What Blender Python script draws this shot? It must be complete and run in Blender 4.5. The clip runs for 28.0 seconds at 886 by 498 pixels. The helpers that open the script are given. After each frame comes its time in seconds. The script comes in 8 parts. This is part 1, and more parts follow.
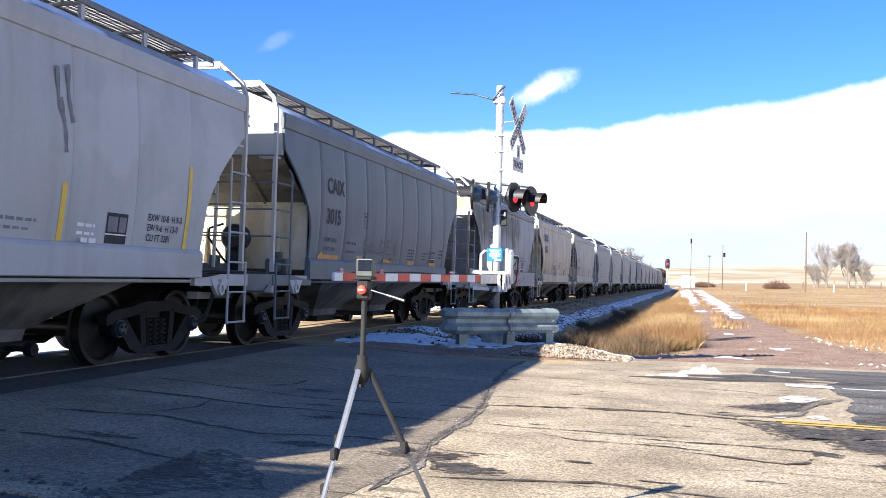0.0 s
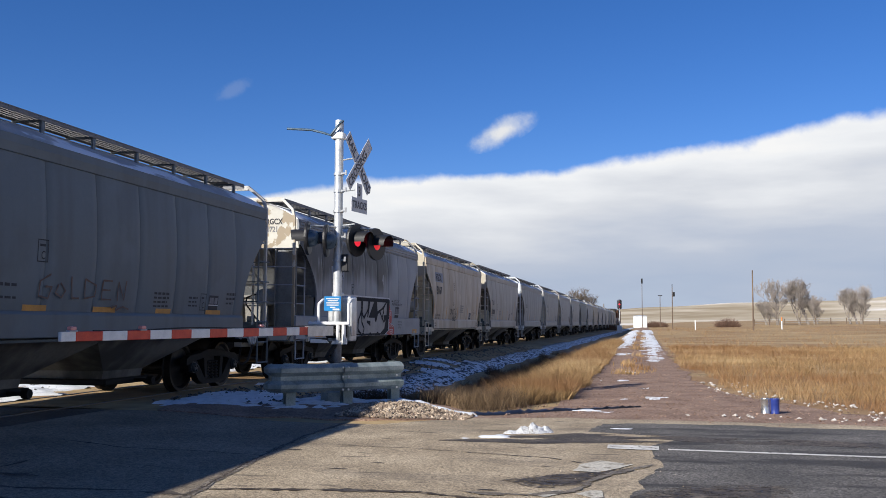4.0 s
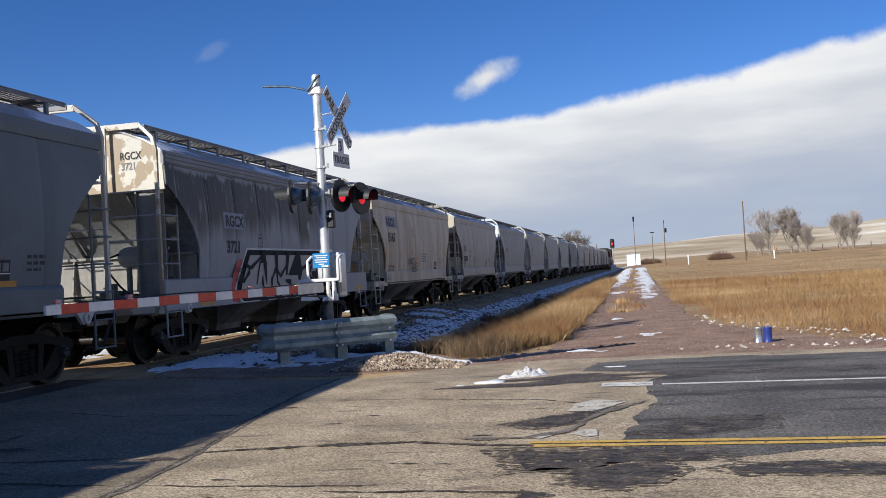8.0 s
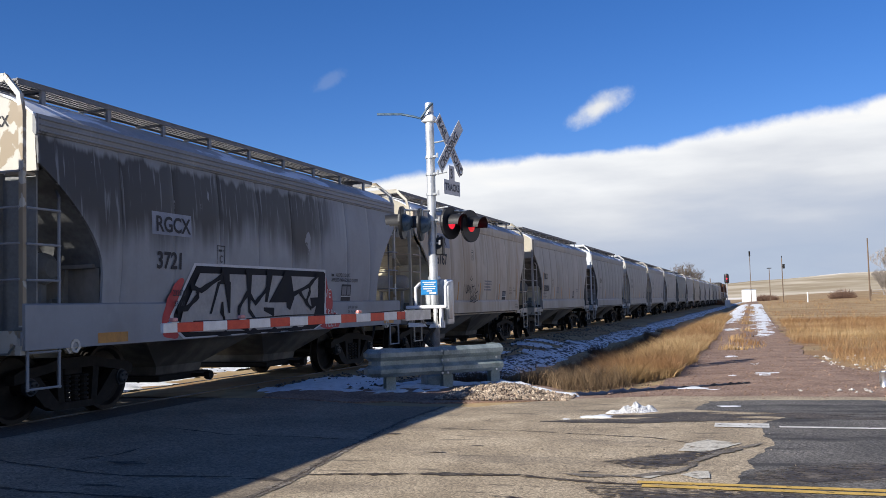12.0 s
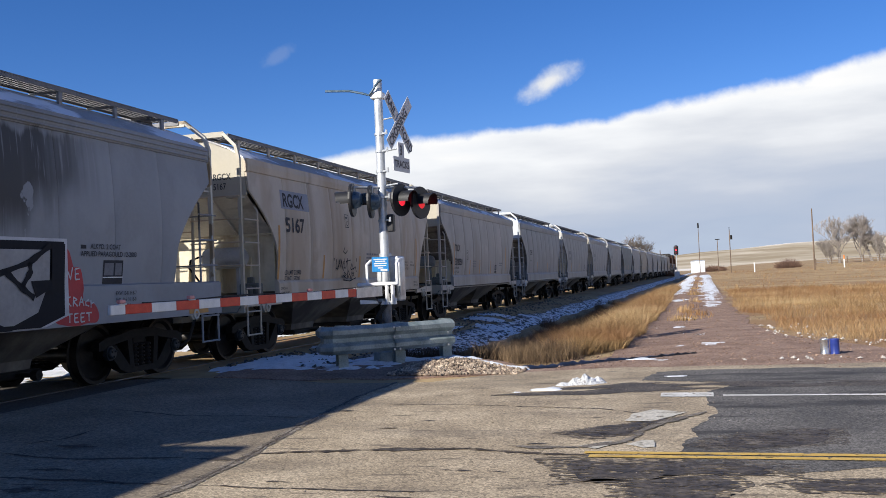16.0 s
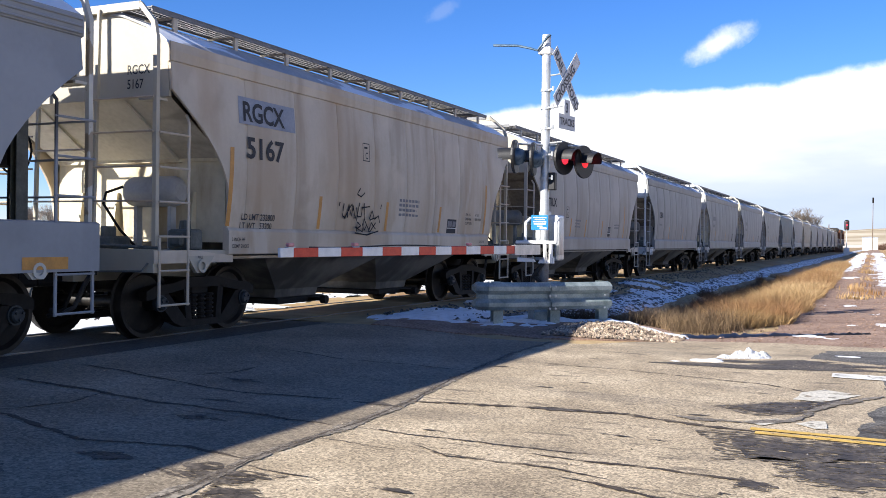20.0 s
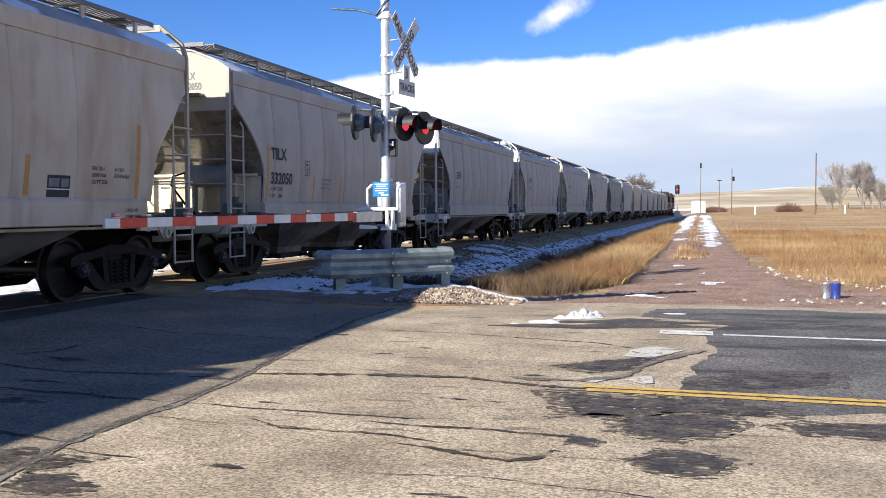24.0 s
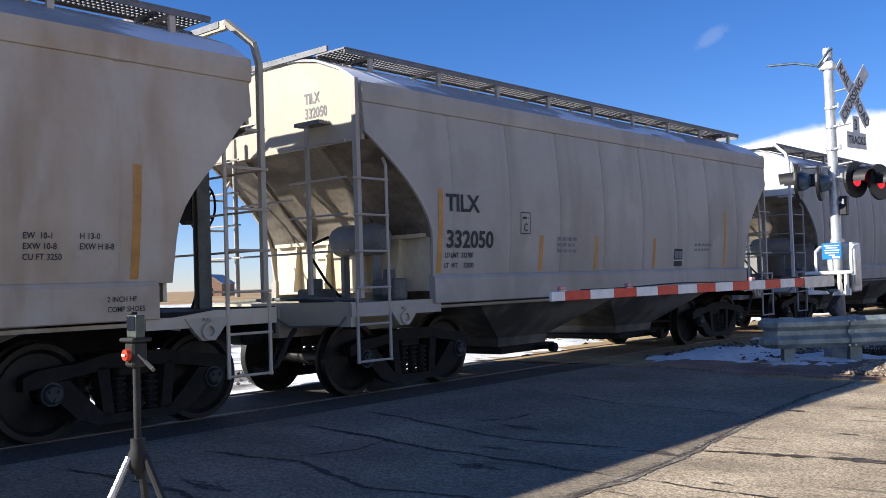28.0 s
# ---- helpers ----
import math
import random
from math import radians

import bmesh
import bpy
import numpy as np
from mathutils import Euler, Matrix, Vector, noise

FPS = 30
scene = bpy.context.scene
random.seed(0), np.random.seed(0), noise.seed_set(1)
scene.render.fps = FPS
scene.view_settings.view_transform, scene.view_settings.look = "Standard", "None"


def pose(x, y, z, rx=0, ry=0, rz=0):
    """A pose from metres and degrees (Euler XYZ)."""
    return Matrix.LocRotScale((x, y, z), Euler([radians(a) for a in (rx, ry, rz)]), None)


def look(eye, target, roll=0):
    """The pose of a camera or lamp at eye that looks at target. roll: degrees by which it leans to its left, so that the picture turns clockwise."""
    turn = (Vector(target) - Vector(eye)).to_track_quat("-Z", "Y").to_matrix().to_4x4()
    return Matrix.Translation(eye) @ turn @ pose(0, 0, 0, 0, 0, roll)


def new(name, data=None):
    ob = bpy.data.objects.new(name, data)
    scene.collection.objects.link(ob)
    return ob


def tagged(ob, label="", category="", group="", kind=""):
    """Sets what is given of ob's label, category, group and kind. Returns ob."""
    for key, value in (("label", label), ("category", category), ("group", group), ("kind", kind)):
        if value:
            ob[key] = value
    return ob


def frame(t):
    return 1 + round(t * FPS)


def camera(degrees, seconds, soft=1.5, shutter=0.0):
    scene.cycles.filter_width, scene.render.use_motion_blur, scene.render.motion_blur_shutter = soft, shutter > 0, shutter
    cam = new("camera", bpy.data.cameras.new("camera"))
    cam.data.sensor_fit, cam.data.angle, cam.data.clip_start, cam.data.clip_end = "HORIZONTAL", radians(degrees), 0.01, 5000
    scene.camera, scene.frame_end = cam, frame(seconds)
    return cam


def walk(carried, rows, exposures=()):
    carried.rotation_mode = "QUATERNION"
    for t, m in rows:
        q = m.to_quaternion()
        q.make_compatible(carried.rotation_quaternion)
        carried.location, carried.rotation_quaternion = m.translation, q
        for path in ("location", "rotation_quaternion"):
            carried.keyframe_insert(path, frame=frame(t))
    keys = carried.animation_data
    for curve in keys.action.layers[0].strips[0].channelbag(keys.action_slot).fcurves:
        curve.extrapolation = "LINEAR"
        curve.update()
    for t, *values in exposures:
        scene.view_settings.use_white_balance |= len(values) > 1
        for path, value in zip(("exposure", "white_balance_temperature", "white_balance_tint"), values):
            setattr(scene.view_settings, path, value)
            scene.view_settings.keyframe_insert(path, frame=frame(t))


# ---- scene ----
# Track frame: the train runs towards -y on a straight line, the road crosses it.
cam = camera(50.0, 28.0, soft=0.8)
PATH = [
    (0, (-0.107, 0.549, 1.293), (-0.595, 2.487, 1.352), 1.6),
    (0.5, (0.031, 0.934, 1.328), (-0.482, 2.864, 1.448), 2.5),
    (1, (0.365, 1.234, 1.34), (-0.151, 3.161, 1.485), 0.4),
    (1.5, (0.674, 1.345, 1.367), (0.328, 3.311, 1.502), -0.5),
    (2, (0.921, 1.567, 1.391), (0.669, 3.546, 1.536), -0.9),
    (2.5, (1.254, 1.767, 1.389), (1.041, 3.752, 1.507), -0.6),
    (3, (1.472, 2.015, 1.385), (1.314, 4.005, 1.513), 0.3),
    (3.5, (1.556, 2.27, 1.413), (1.306, 4.248, 1.579), 0.3),
    (4, (1.66, 2.464, 1.428), (1.249, 4.416, 1.582), 0.3),
    (4.5, (1.715, 2.557, 1.429), (1.186, 4.482, 1.55), -1.6),
    (6.5, (1.725, 2.543, 1.427), (1.279, 4.49, 1.544), -1.9),
    (7, (1.72, 2.551, 1.417), (1.262, 4.495, 1.532), -2.0),
    (7.5, (1.731, 2.571, 1.415), (1.289, 4.52, 1.496), -2.9),
    (8, (1.729, 2.554, 1.417), (1.331, 4.513, 1.466), -3.3),
    (8.5, (1.732, 2.531, 1.415), (1.309, 4.486, 1.457), -3.4),
    (9, (1.733, 2.528, 1.418), (1.286, 4.477, 1.467), -3.3),
    (9.5, (1.736, 2.545, 1.42), (1.277, 4.49, 1.491), -3.1),
    (10, (1.736, 2.535, 1.424), (1.311, 4.487, 1.529), -2.0),
    (10.5, (1.735, 2.554, 1.42), (1.255, 4.492, 1.543), -1.0),
    (11, (1.698, 2.636, 1.415), (1.088, 4.537, 1.531), -1.0),
    (11.5, (1.706, 2.641, 1.41), (1.095, 4.542, 1.531), -1.3),
    (13.5, (1.705, 2.566, 1.458), (1.068, 4.459, 1.564), -2.4),
    (14, (1.712, 2.563, 1.453), (1.1, 4.464, 1.562), -2.3),
    (14.5, (1.72, 2.567, 1.453), (1.114, 4.471, 1.547), -2.0),
    (15, (1.721, 2.579, 1.451), (1.131, 4.488, 1.537), -2.1),
    (15.5, (1.745, 2.577, 1.436), (1.196, 4.499, 1.51), -2.5),
    (16, (1.762, 2.588, 1.431), (1.239, 4.518, 1.495), -2.5),
    (16.5, (1.748, 2.584, 1.436), (1.229, 4.515, 1.491), -2.2),
    (17, (1.725, 2.567, 1.432), (1.19, 4.493, 1.478), -1.7),
    (17.5, (1.716, 2.582, 1.431), (1.066, 4.472, 1.492), -2.2),
    (18, (1.648, 2.635, 1.427), (0.829, 4.459, 1.485), -2.4),
    (18.5, (1.631, 2.646, 1.421), (0.778, 4.455, 1.461), -2.2),
    (19, (1.627, 2.633, 1.414), (0.811, 4.459, 1.422), 0.3),
    (19.5, (1.617, 2.616, 1.421), (0.825, 4.453, 1.414), 2.5),
    (20, (1.625, 2.641, 1.413), (0.8, 4.463, 1.395), 0.7),
    (20.5, (1.589, 2.664, 1.401), (0.728, 4.469, 1.366), 0.3),
    (21, (1.587, 2.696, 1.404), (0.755, 4.514, 1.385), 0.6),
    (21.5, (1.649, 2.694, 1.401), (0.97, 4.574, 1.359), 1.0),
    (22, (1.697, 2.707, 1.405), (1.155, 4.631, 1.335), 0.6),
    (22.5, (1.716, 2.735, 1.397), (1.243, 4.676, 1.304), 0.6),
    (24.5, (1.656, 2.776, 1.396), (1.062, 4.684, 1.327), -1.1),
    (25, (1.634, 2.766, 1.399), (0.94, 4.641, 1.366), -2.4),
    (25.5, (1.646, 2.739, 1.411), (0.903, 4.596, 1.421), -2.6),
    (26, (1.648, 2.709, 1.422), (0.848, 4.541, 1.473), -2.3),
    (26.5, (1.627, 2.692, 1.438), (0.715, 4.471, 1.509), -0.8),
    (27, (1.606, 2.714, 1.453), (0.522, 4.393, 1.534), -1.4),
    (27.5, (1.583, 2.782, 1.449), (0.383, 4.38, 1.53), -2.5),
    (28, (1.567, 2.828, 1.445), (0.26, 4.341, 1.516), -1.9),
]
EXPOSURES = [(0.0, 1.3), (0.5, 0.95), (1.0, 0.5), (1.5, 0.06), (2.0, -0.06), (3.0, 0.0), (4.0, 0.22), (4.5, 0.26), (6.5, 0.14), (11.5, 0.28), (17.0, 0.35),
             (18.5, 0.65), (20.0, 0.94), (21.0, 1.0), (22.0, 0.57), (25.0, 0.78), (27.0, 0.62), (28.0, 0.68)]
walk(cam, [(t, look(eye, target, roll)) for t, eye, target, roll in PATH], EXPOSURES)

# ---- world and sun ----
SUN_WAY = Vector((-0.484, -0.74, 0.468)).normalized()  # towards the sun
world = bpy.data.worlds.new("sky")
scene.world = world
world.use_nodes = True
wn = world.node_tree.nodes
sky = wn.new("ShaderNodeTexSky")
sky.sky_type, sky.sun_disc = "NISHITA", False
sky.sun_elevation, sky.sun_rotation = math.asin(SUN_WAY.z), math.atan2(SUN_WAY.x, SUN_WAY.y)
sky.altitude, sky.air_density, sky.dust_density, sky.ozone_density = 1600.0, 1.0, 0.1, 4.0
tint = wn.new("ShaderNodeHueSaturation")
tint.inputs["Saturation"].default_value = 1.22
world.node_tree.links.new(sky.outputs[0], tint.inputs["Color"])
deep = wn.new("ShaderNodeVectorMath")
deep.operation = "MULTIPLY"
deep.inputs[1].default_value = (0.95, 0.92, 1.17)
world.node_tree.links.new(tint.outputs[0], deep.inputs[0])
world.node_tree.links.new(deep.outputs[0], wn["Background"].inputs[0])
wn["Background"].inputs[1].default_value = 0.085
sun = new("sun", bpy.data.lights.new("sun", "SUN"))
sun.data.energy, sun.data.angle, sun.data.color = 5.9, radians(0.53), (1.0, 0.95, 0.87)
sun.matrix_world = look(SUN_WAY * 100, (0, 0, 0))

# ---- mesh helpers ----
def finish(bm, name, smooth=False):
    me = bpy.data.meshes.new(name)
    bmesh.ops.recalc_face_normals(bm, faces=bm.faces)
    bm.to_mesh(me)
    bm.free()
    if smooth:
        me.shade_smooth()
        me.set_sharp_from_angle(angle=radians(38))
    return me


def mesh_of(verts, faces, name, smooth=False):
    me = bpy.data.meshes.new(name)
    me.from_pydata(verts, [], faces)
    me.update()
    if smooth:
        me.shade_smooth()
        me.set_sharp_from_angle(angle=radians(38))
    return me


def place(name, me, material, parent=None, label="", m=None):
    """One mesh object, with its material on the object, so that meshes can be shared."""
    ob = new(name, me)
    if material is not None:
        if not me.materials:
            me.materials.append(material)
        ob.material_slots[0].link = "OBJECT"
        ob.material_slots[0].material = material
    if parent is not None:
        ob.parent = parent
    if m is not None:
        ob.matrix_basis = m
    if label:
        ob["label"] = label
    return ob


def part(name, bm, material, parent=None, label="", m=None, smooth=False):
    return place(name, finish(bm, name, smooth), material, parent, label, m)


def empty(name, m, label, category, group="", kind=""):
    ob = new(name)
    ob.empty_display_size = 0.2
    ob.matrix_basis = m
    return tagged(ob, label, category, group, kind)


def bx(bm, x0, x1, y0, y1, z0, z1, m=None):
    v = [bm.verts.new((x, y, z)) for z in (z0, z1) for y in (y0, y1) for x in (x0, x1)]
    for f in ((0, 2, 3, 1), (4, 5, 7, 6), (0, 1, 5, 4), (2, 6, 7, 3), (0, 4, 6, 2), (1, 3, 7, 5)):
        bm.faces.new([v[i] for i in f])
    if m is not None:
        bmesh.ops.transform(bm, matrix=m, verts=v)
    return v


def rbx(bm, x0, x1, y0, y1, z0, z1, r=0.01, seg=2, m=None):
    """A box with rounded edges."""
    b = bmesh.new()
    bx(b, x0, x1, y0, y1, z0, z1)
    bmesh.ops.bevel(b, geom=b.edges[:], offset=r, segments=seg, profile=0.5, affect="EDGES")
    if m is not None:
        b.transform(m)
    add(bm, b)


def add(bm, other):
    me = bpy.data.meshes.new("t")
    other.to_mesh(me)
    other.free()
    bm.from_mesh(me)
    bpy.data.meshes.remove(me)


def tube(bm, p0, p1, r, n=6, r2=None, turn=0.0):
    p0, p1 = Vector(p0), Vector(p1)
    d = (p1 - p0).normalized()
    a = d.cross(Vector((0, 0, 1)) if abs(d.z) < 0.95 else Vector((0, 1, 0))).normalized()
    b = d.cross(a)
    r2 = r if r2 is None else r2
    rings = []
    for p, q in ((p0, r), (p1, r2)):
        rings.append([bm.verts.new(p + q * (math.cos(t) * a + math.sin(t) * b))
                      for t in (turn + 2 * math.pi * k / n for k in range(n))])
    for k in range(n):
        bm.faces.new((rings[0][k], rings[0][(k + 1) % n], rings[1][(k + 1) % n], rings[1][k]))
    bm.faces.new(rings[0][::-1])
    bm.faces.new(rings[1])


def pipe(bm, pts, r, n=6, turn=0.0):
    """A bent rod through the points, in one piece."""
    pts = [Vector(p) for p in pts]
    side = None
    rings = []
    for k, p in enumerate(pts):
        d = ((pts[min(k + 1, len(pts) - 1)] - p).normalized() + (p - pts[max(k - 1, 0)]).normalized()).normalized()
        if side is None:
            side = d.cross(Vector((0, 0, 1)) if abs(d.z) < 0.95 else Vector((0, 1, 0))).normalized()
        else:
            side = (side - d * side.dot(d)).normalized()
        up = d.cross(side)
        rings.append([bm.verts.new(p + r * (math.cos(t) * side + math.sin(t) * up)) for t in (turn + 2 * math.pi * q / n for q in range(n))])
    for a, b in zip(rings, rings[1:]):
        for k in range(n):
            bm.faces.new((a[k], a[(k + 1) % n], b[(k + 1) % n], b[k]))
    bm.faces.new(rings[0][::-1])
    bm.faces.new(rings[-1])


def lathe(bm, profile, n=20, m=None):
    """Turns (radius, height) pairs round the z axis."""
    rings = []
    for r, h in profile:
        if r < 1e-5:
            rings.append([bm.verts.new((0, 0, h))])
        else:
            rings.append([bm.verts.new((r * math.cos(2 * math.pi * k / n), r * math.sin(2 * math.pi * k / n), h)) for k in range(n)])
    made = [v for ring in rings for v in ring]
    for a, b in zip(rings, rings[1:]):
        for k in range(n):
            q = [a[k % len(a)], a[(k + 1) % len(a)], b[(k + 1) % len(b)], b[k % len(b)]]
            q = list(dict.fromkeys(q))
            if len(q) > 2:
                bm.faces.new(q)
    if m is not None:
        bmesh.ops.transform(bm, matrix=m, verts=made)


def prism(bm, pts, axis, a, b, m=None):
    """A polygon drawn out along an axis from a to b. pts are in the two other axes, in order."""
    def at(p, h):
        q = list(p)
        q.insert("xyz".index(axis), h)
        return q
    lo = [bm.verts.new(at(p, a)) for p in pts]
    hi = [bm.verts.new(at(p, b)) for p in pts]
    n = len(pts)
    bm.faces.new(lo)
    bm.faces.new(hi[::-1])
    for k in range(n):
        bm.faces.new((lo[k], lo[(k + 1) % n], hi[(k + 1) % n], hi[k]))
    if m is not None:
        bmesh.ops.transform(bm, matrix=m, verts=lo + hi)


def grid(bm, rows):
    """Faces over rows of points."""
    v = [[bm.verts.new(p) for p in row] for row in rows]
    for r, s in zip(v, v[1:]):
        for k in range(len(r) - 1):
            bm.faces.new((r[k], r[k + 1], s[k + 1], s[k]))
    return v


def slab(bm, rows, off):
    """A curved sheet with thickness: rows of points and a second skin moved by off."""
    off = Vector(off)
    u, w = grid(bm, rows), grid(bm, [[Vector(p) + off for p in row] for row in rows])
    rim = lambda g: g[0] + [r[-1] for r in g[1:]] + g[-1][-2::-1] + [r[0] for r in g[-2:0:-1]]
    a, b = rim(u), rim(w)
    for k in range(len(a)):
        bm.faces.new((a[k], a[(k + 1) % len(a)], b[(k + 1) % len(a)], b[k]))


def smooth01(a, b, x):
    t = min(1.0, max(0.0, (x - a) / (b - a)))
    return t * t * (3 - 2 * t)


TEXTS = {}


def text_mesh(words, size, wide=1.0, align="LEFT"):
    """A flat mesh of letters in the xy plane, with the built-in font."""
    key = (words, size, wide, align)
    if key not in TEXTS:
        cu = bpy.data.curves.new("letters", "FONT")
        cu.body, cu.size, cu.align_x, cu.resolution_u = words, size * 1.38, align, 3
        cu.offset = size * (0.035 if size > 0.12 else 0.015)
        ob = new("letters", cu)
        ob.scale = (wide, 1, 1)
        dg = bpy.context.evaluated_depsgraph_get()
        me = bpy.data.meshes.new_from_object(ob.evaluated_get(dg))
        me.transform(Matrix.Diagonal((wide, 1, 1, 1)))
        bpy.data.objects.remove(ob)
        me.materials.clear()
        TEXTS[key] = me
    return TEXTS[key]


# ---- materials ----
def surface(name, colours, rough=0.6, metal=0.0, scale=4.0, fine=60.0, bump=0.15, depth=0.01, stretch=(1, 1, 1), spread=0.5, island=0.0, one=0.0,
            spec=0.4, grain=0.45, chips=None):
    """Two or three colours over coarse and fine noise, with relief. island, one: how far pieces or objects differ in brightness."""
    mat = bpy.data.materials.new(name)
    mat.use_nodes = True
    n, k = mat.node_tree.nodes, mat.node_tree.links
    b = n["Principled BSDF"]
    co = n.new("ShaderNodeTexCoord")
    mp = n.new("ShaderNodeMapping")
    mp.inputs["Scale"].default_value = stretch
    k.new(co.outputs["Object"], mp.inputs[0])
    big, small = n.new("ShaderNodeTexNoise"), n.new("ShaderNodeTexNoise")
    for t, s, d in ((big, scale, 5.0), (small, fine, 4.0)):
        t.inputs["Scale"].default_value, t.inputs["Detail"].default_value = s, d
        k.new(mp.outputs[0], t.inputs["Vector"])
    mix = n.new("ShaderNodeMath")
    mix.operation = "MULTIPLY_ADD"
    k.new(small.outputs[0], mix.inputs[0])
    mix.inputs[1].default_value = grain
    k.new(big.outputs[0], mix.inputs[2])
    mid = 0.5 + grain / 2
    ramp = n.new("ShaderNodeValToRGB")
    fit = n.new("ShaderNodeMapRange")
    wide = spread * 0.36 * (1 + 0.35 * grain)
    fit.inputs[1].default_value, fit.inputs[2].default_value = mid - wide, mid + wide
    k.new(mix.outputs[0], fit.inputs[0])
    ramp.color_ramp.elements[0].color, ramp.color_ramp.elements[1].color = (*colours[0], 1), (*colours[-1], 1)
    if len(colours) == 3:
        ramp.color_ramp.elements.new(0.5).color = (*colours[1], 1)
    k.new(fit.outputs[0], ramp.inputs[0])
    out = ramp.outputs[0]
    if chips:
        vo, sx, cr = n.new("ShaderNodeTexVoronoi"), n.new("ShaderNodeSeparateXYZ"), n.new("ShaderNodeMapRange")
        vo.inputs["Scale"].default_value = chips[0]
        k.new(mp.outputs[0], vo.inputs["Vector"])
        k.new(vo.outputs["Color"], sx.inputs[0])
        k.new(sx.outputs[0], cr.inputs[0])
        cr.inputs[3].default_value, cr.inputs[4].default_value = 1 - chips[1], 1 + chips[1]
        vm = n.new("ShaderNodeVectorMath")
        vm.operation = "SCALE"
        k.new(out, vm.inputs[0])
        k.new(cr.outputs[0], vm.inputs["Scale"])
        out = vm.outputs[0]
    if island or one:
        src = n.new("ShaderNodeNewGeometry").outputs["Random Per Island"] if island else n.new("ShaderNodeObjectInfo").outputs["Random"]
        amount = island or one
        mr = n.new("ShaderNodeMapRange")
        k.new(src, mr.inputs[0])
        mr.inputs[3].default_value, mr.inputs[4].default_value = 1 - amount, 1 + amount
        mul = n.new("ShaderNodeVectorMath")
        mul.operation = "SCALE"
        k.new(out, mul.inputs[0])
        k.new(mr.outputs[0], mul.inputs["Scale"])
        out = mul.outputs[0]
    k.new(out, b.inputs["Base Color"])
    rr = n.new("ShaderNodeMapRange")
    k.new(big.outputs[0], rr.inputs[0])
    rr.inputs[3].default_value, rr.inputs[4].default_value = max(0.03, rough - 0.1), min(1, rough + 0.1)
    k.new(rr.outputs[0], b.inputs["Roughness"])
    b.inputs["Metallic"].default_value = metal
    b.inputs["Specular IOR Level"].default_value = spec
    if bump:
        bp = n.new("ShaderNodeBump")
        bp.inputs["Strength"].default_value, bp.inputs["Distance"].default_value = bump, depth
        k.new(mix.outputs[0], bp.inputs["Height"])
        k.new(bp.outputs[0], b.inputs["Normal"])
    return mat


def grime(mat, colour, scale=(3.0, 3.0, 0.5), lo=0.5, hi=0.7, low_z=None, amount=0.7):
    """Adds streaks or patches of a second colour, by stretched noise, to a surface; low_z: (z of full dirt, z of none)."""
    n, k = mat.node_tree.nodes, mat.node_tree.links
    b = n["Principled BSDF"]
    was = b.inputs["Base Color"].links[0].from_socket
    co, mp, t = n.new("ShaderNodeTexCoord"), n.new("ShaderNodeMapping"), n.new("ShaderNodeTexNoise")
    mp.inputs["Scale"].default_value = scale
    k.new(co.outputs["Object"], mp.inputs[0])
    k.new(mp.outputs[0], t.inputs["Vector"])
    t.inputs["Scale"].default_value, t.inputs["Detail"].default_value = 1.0, 6.0
    mr = n.new("ShaderNodeMapRange")
    mr.interpolation_type = "SMOOTHSTEP"
    k.new(t.outputs[0], mr.inputs[0])
    mr.inputs[1].default_value, mr.inputs[2].default_value, mr.inputs[4].default_value = lo, hi, amount
    fac = mr.outputs[0]
    if low_z:
        sx = n.new("ShaderNodeSeparateXYZ")
        k.new(co.outputs["Object"], sx.inputs[0])
        zr = n.new("ShaderNodeMapRange")
        zr.interpolation_type = "SMOOTHSTEP"
        k.new(sx.outputs[2], zr.inputs[0])
        zr.inputs[1].default_value, zr.inputs[2].default_value = low_z
        zr.inputs[3].default_value, zr.inputs[4].default_value = 1.0, 0.0
        mu = n.new("ShaderNodeMath")
        mu.operation = "MULTIPLY"
        k.new(fac, mu.inputs[0])
        k.new(zr.outputs[0], mu.inputs[1])
        fac = mu.outputs[0]
    mx = n.new("ShaderNodeMix")
    mx.data_type = "RGBA"
    k.new(fac, mx.inputs["Factor"])
    k.new(was, mx.inputs["A"])
    mx.inputs["B"].default_value = (*colour, 1)
    k.new(mx.outputs["Result"], b.inputs["Base Color"])
    return mat


def broken(mat, scale, lo, hi, stretch=(1, 1, 1)):
    """Lets the surface below show through between worn specks."""
    n, k = mat.node_tree.nodes, mat.node_tree.links
    co, t, mr = n.new("ShaderNodeTexCoord"), n.new("ShaderNodeTexNoise"), n.new("ShaderNodeMapRange")
    mp = n.new("ShaderNodeMapping")
    mp.inputs["Scale"].default_value = stretch
    k.new(co.outputs["Object"], mp.inputs[0])
    k.new(mp.outputs[0], t.inputs["Vector"])
    t.inputs["Scale"].default_value, t.inputs["Detail"].default_value = scale, 6.0
    k.new(t.outputs[0], mr.inputs[0])
    mr.inputs[1].default_value, mr.inputs[2].default_value = lo, hi
    k.new(mr.outputs[0], n["Principled BSDF"].inputs["Alpha"])
    return mat


def glow(name, colour, power):
    mat = bpy.data.materials.new(name)
    mat.use_nodes = True
    b = mat.node_tree.nodes["Principled BSDF"]
    b.inputs["Base Color"].default_value = (*[c * 0.5 for c in colour], 1)
    b.inputs["Emission Color"].default_value = (*colour, 1)
    b.inputs["Emission Strength"].default_value = power
    b.inputs["Roughness"].default_value = 0.25
    return mat


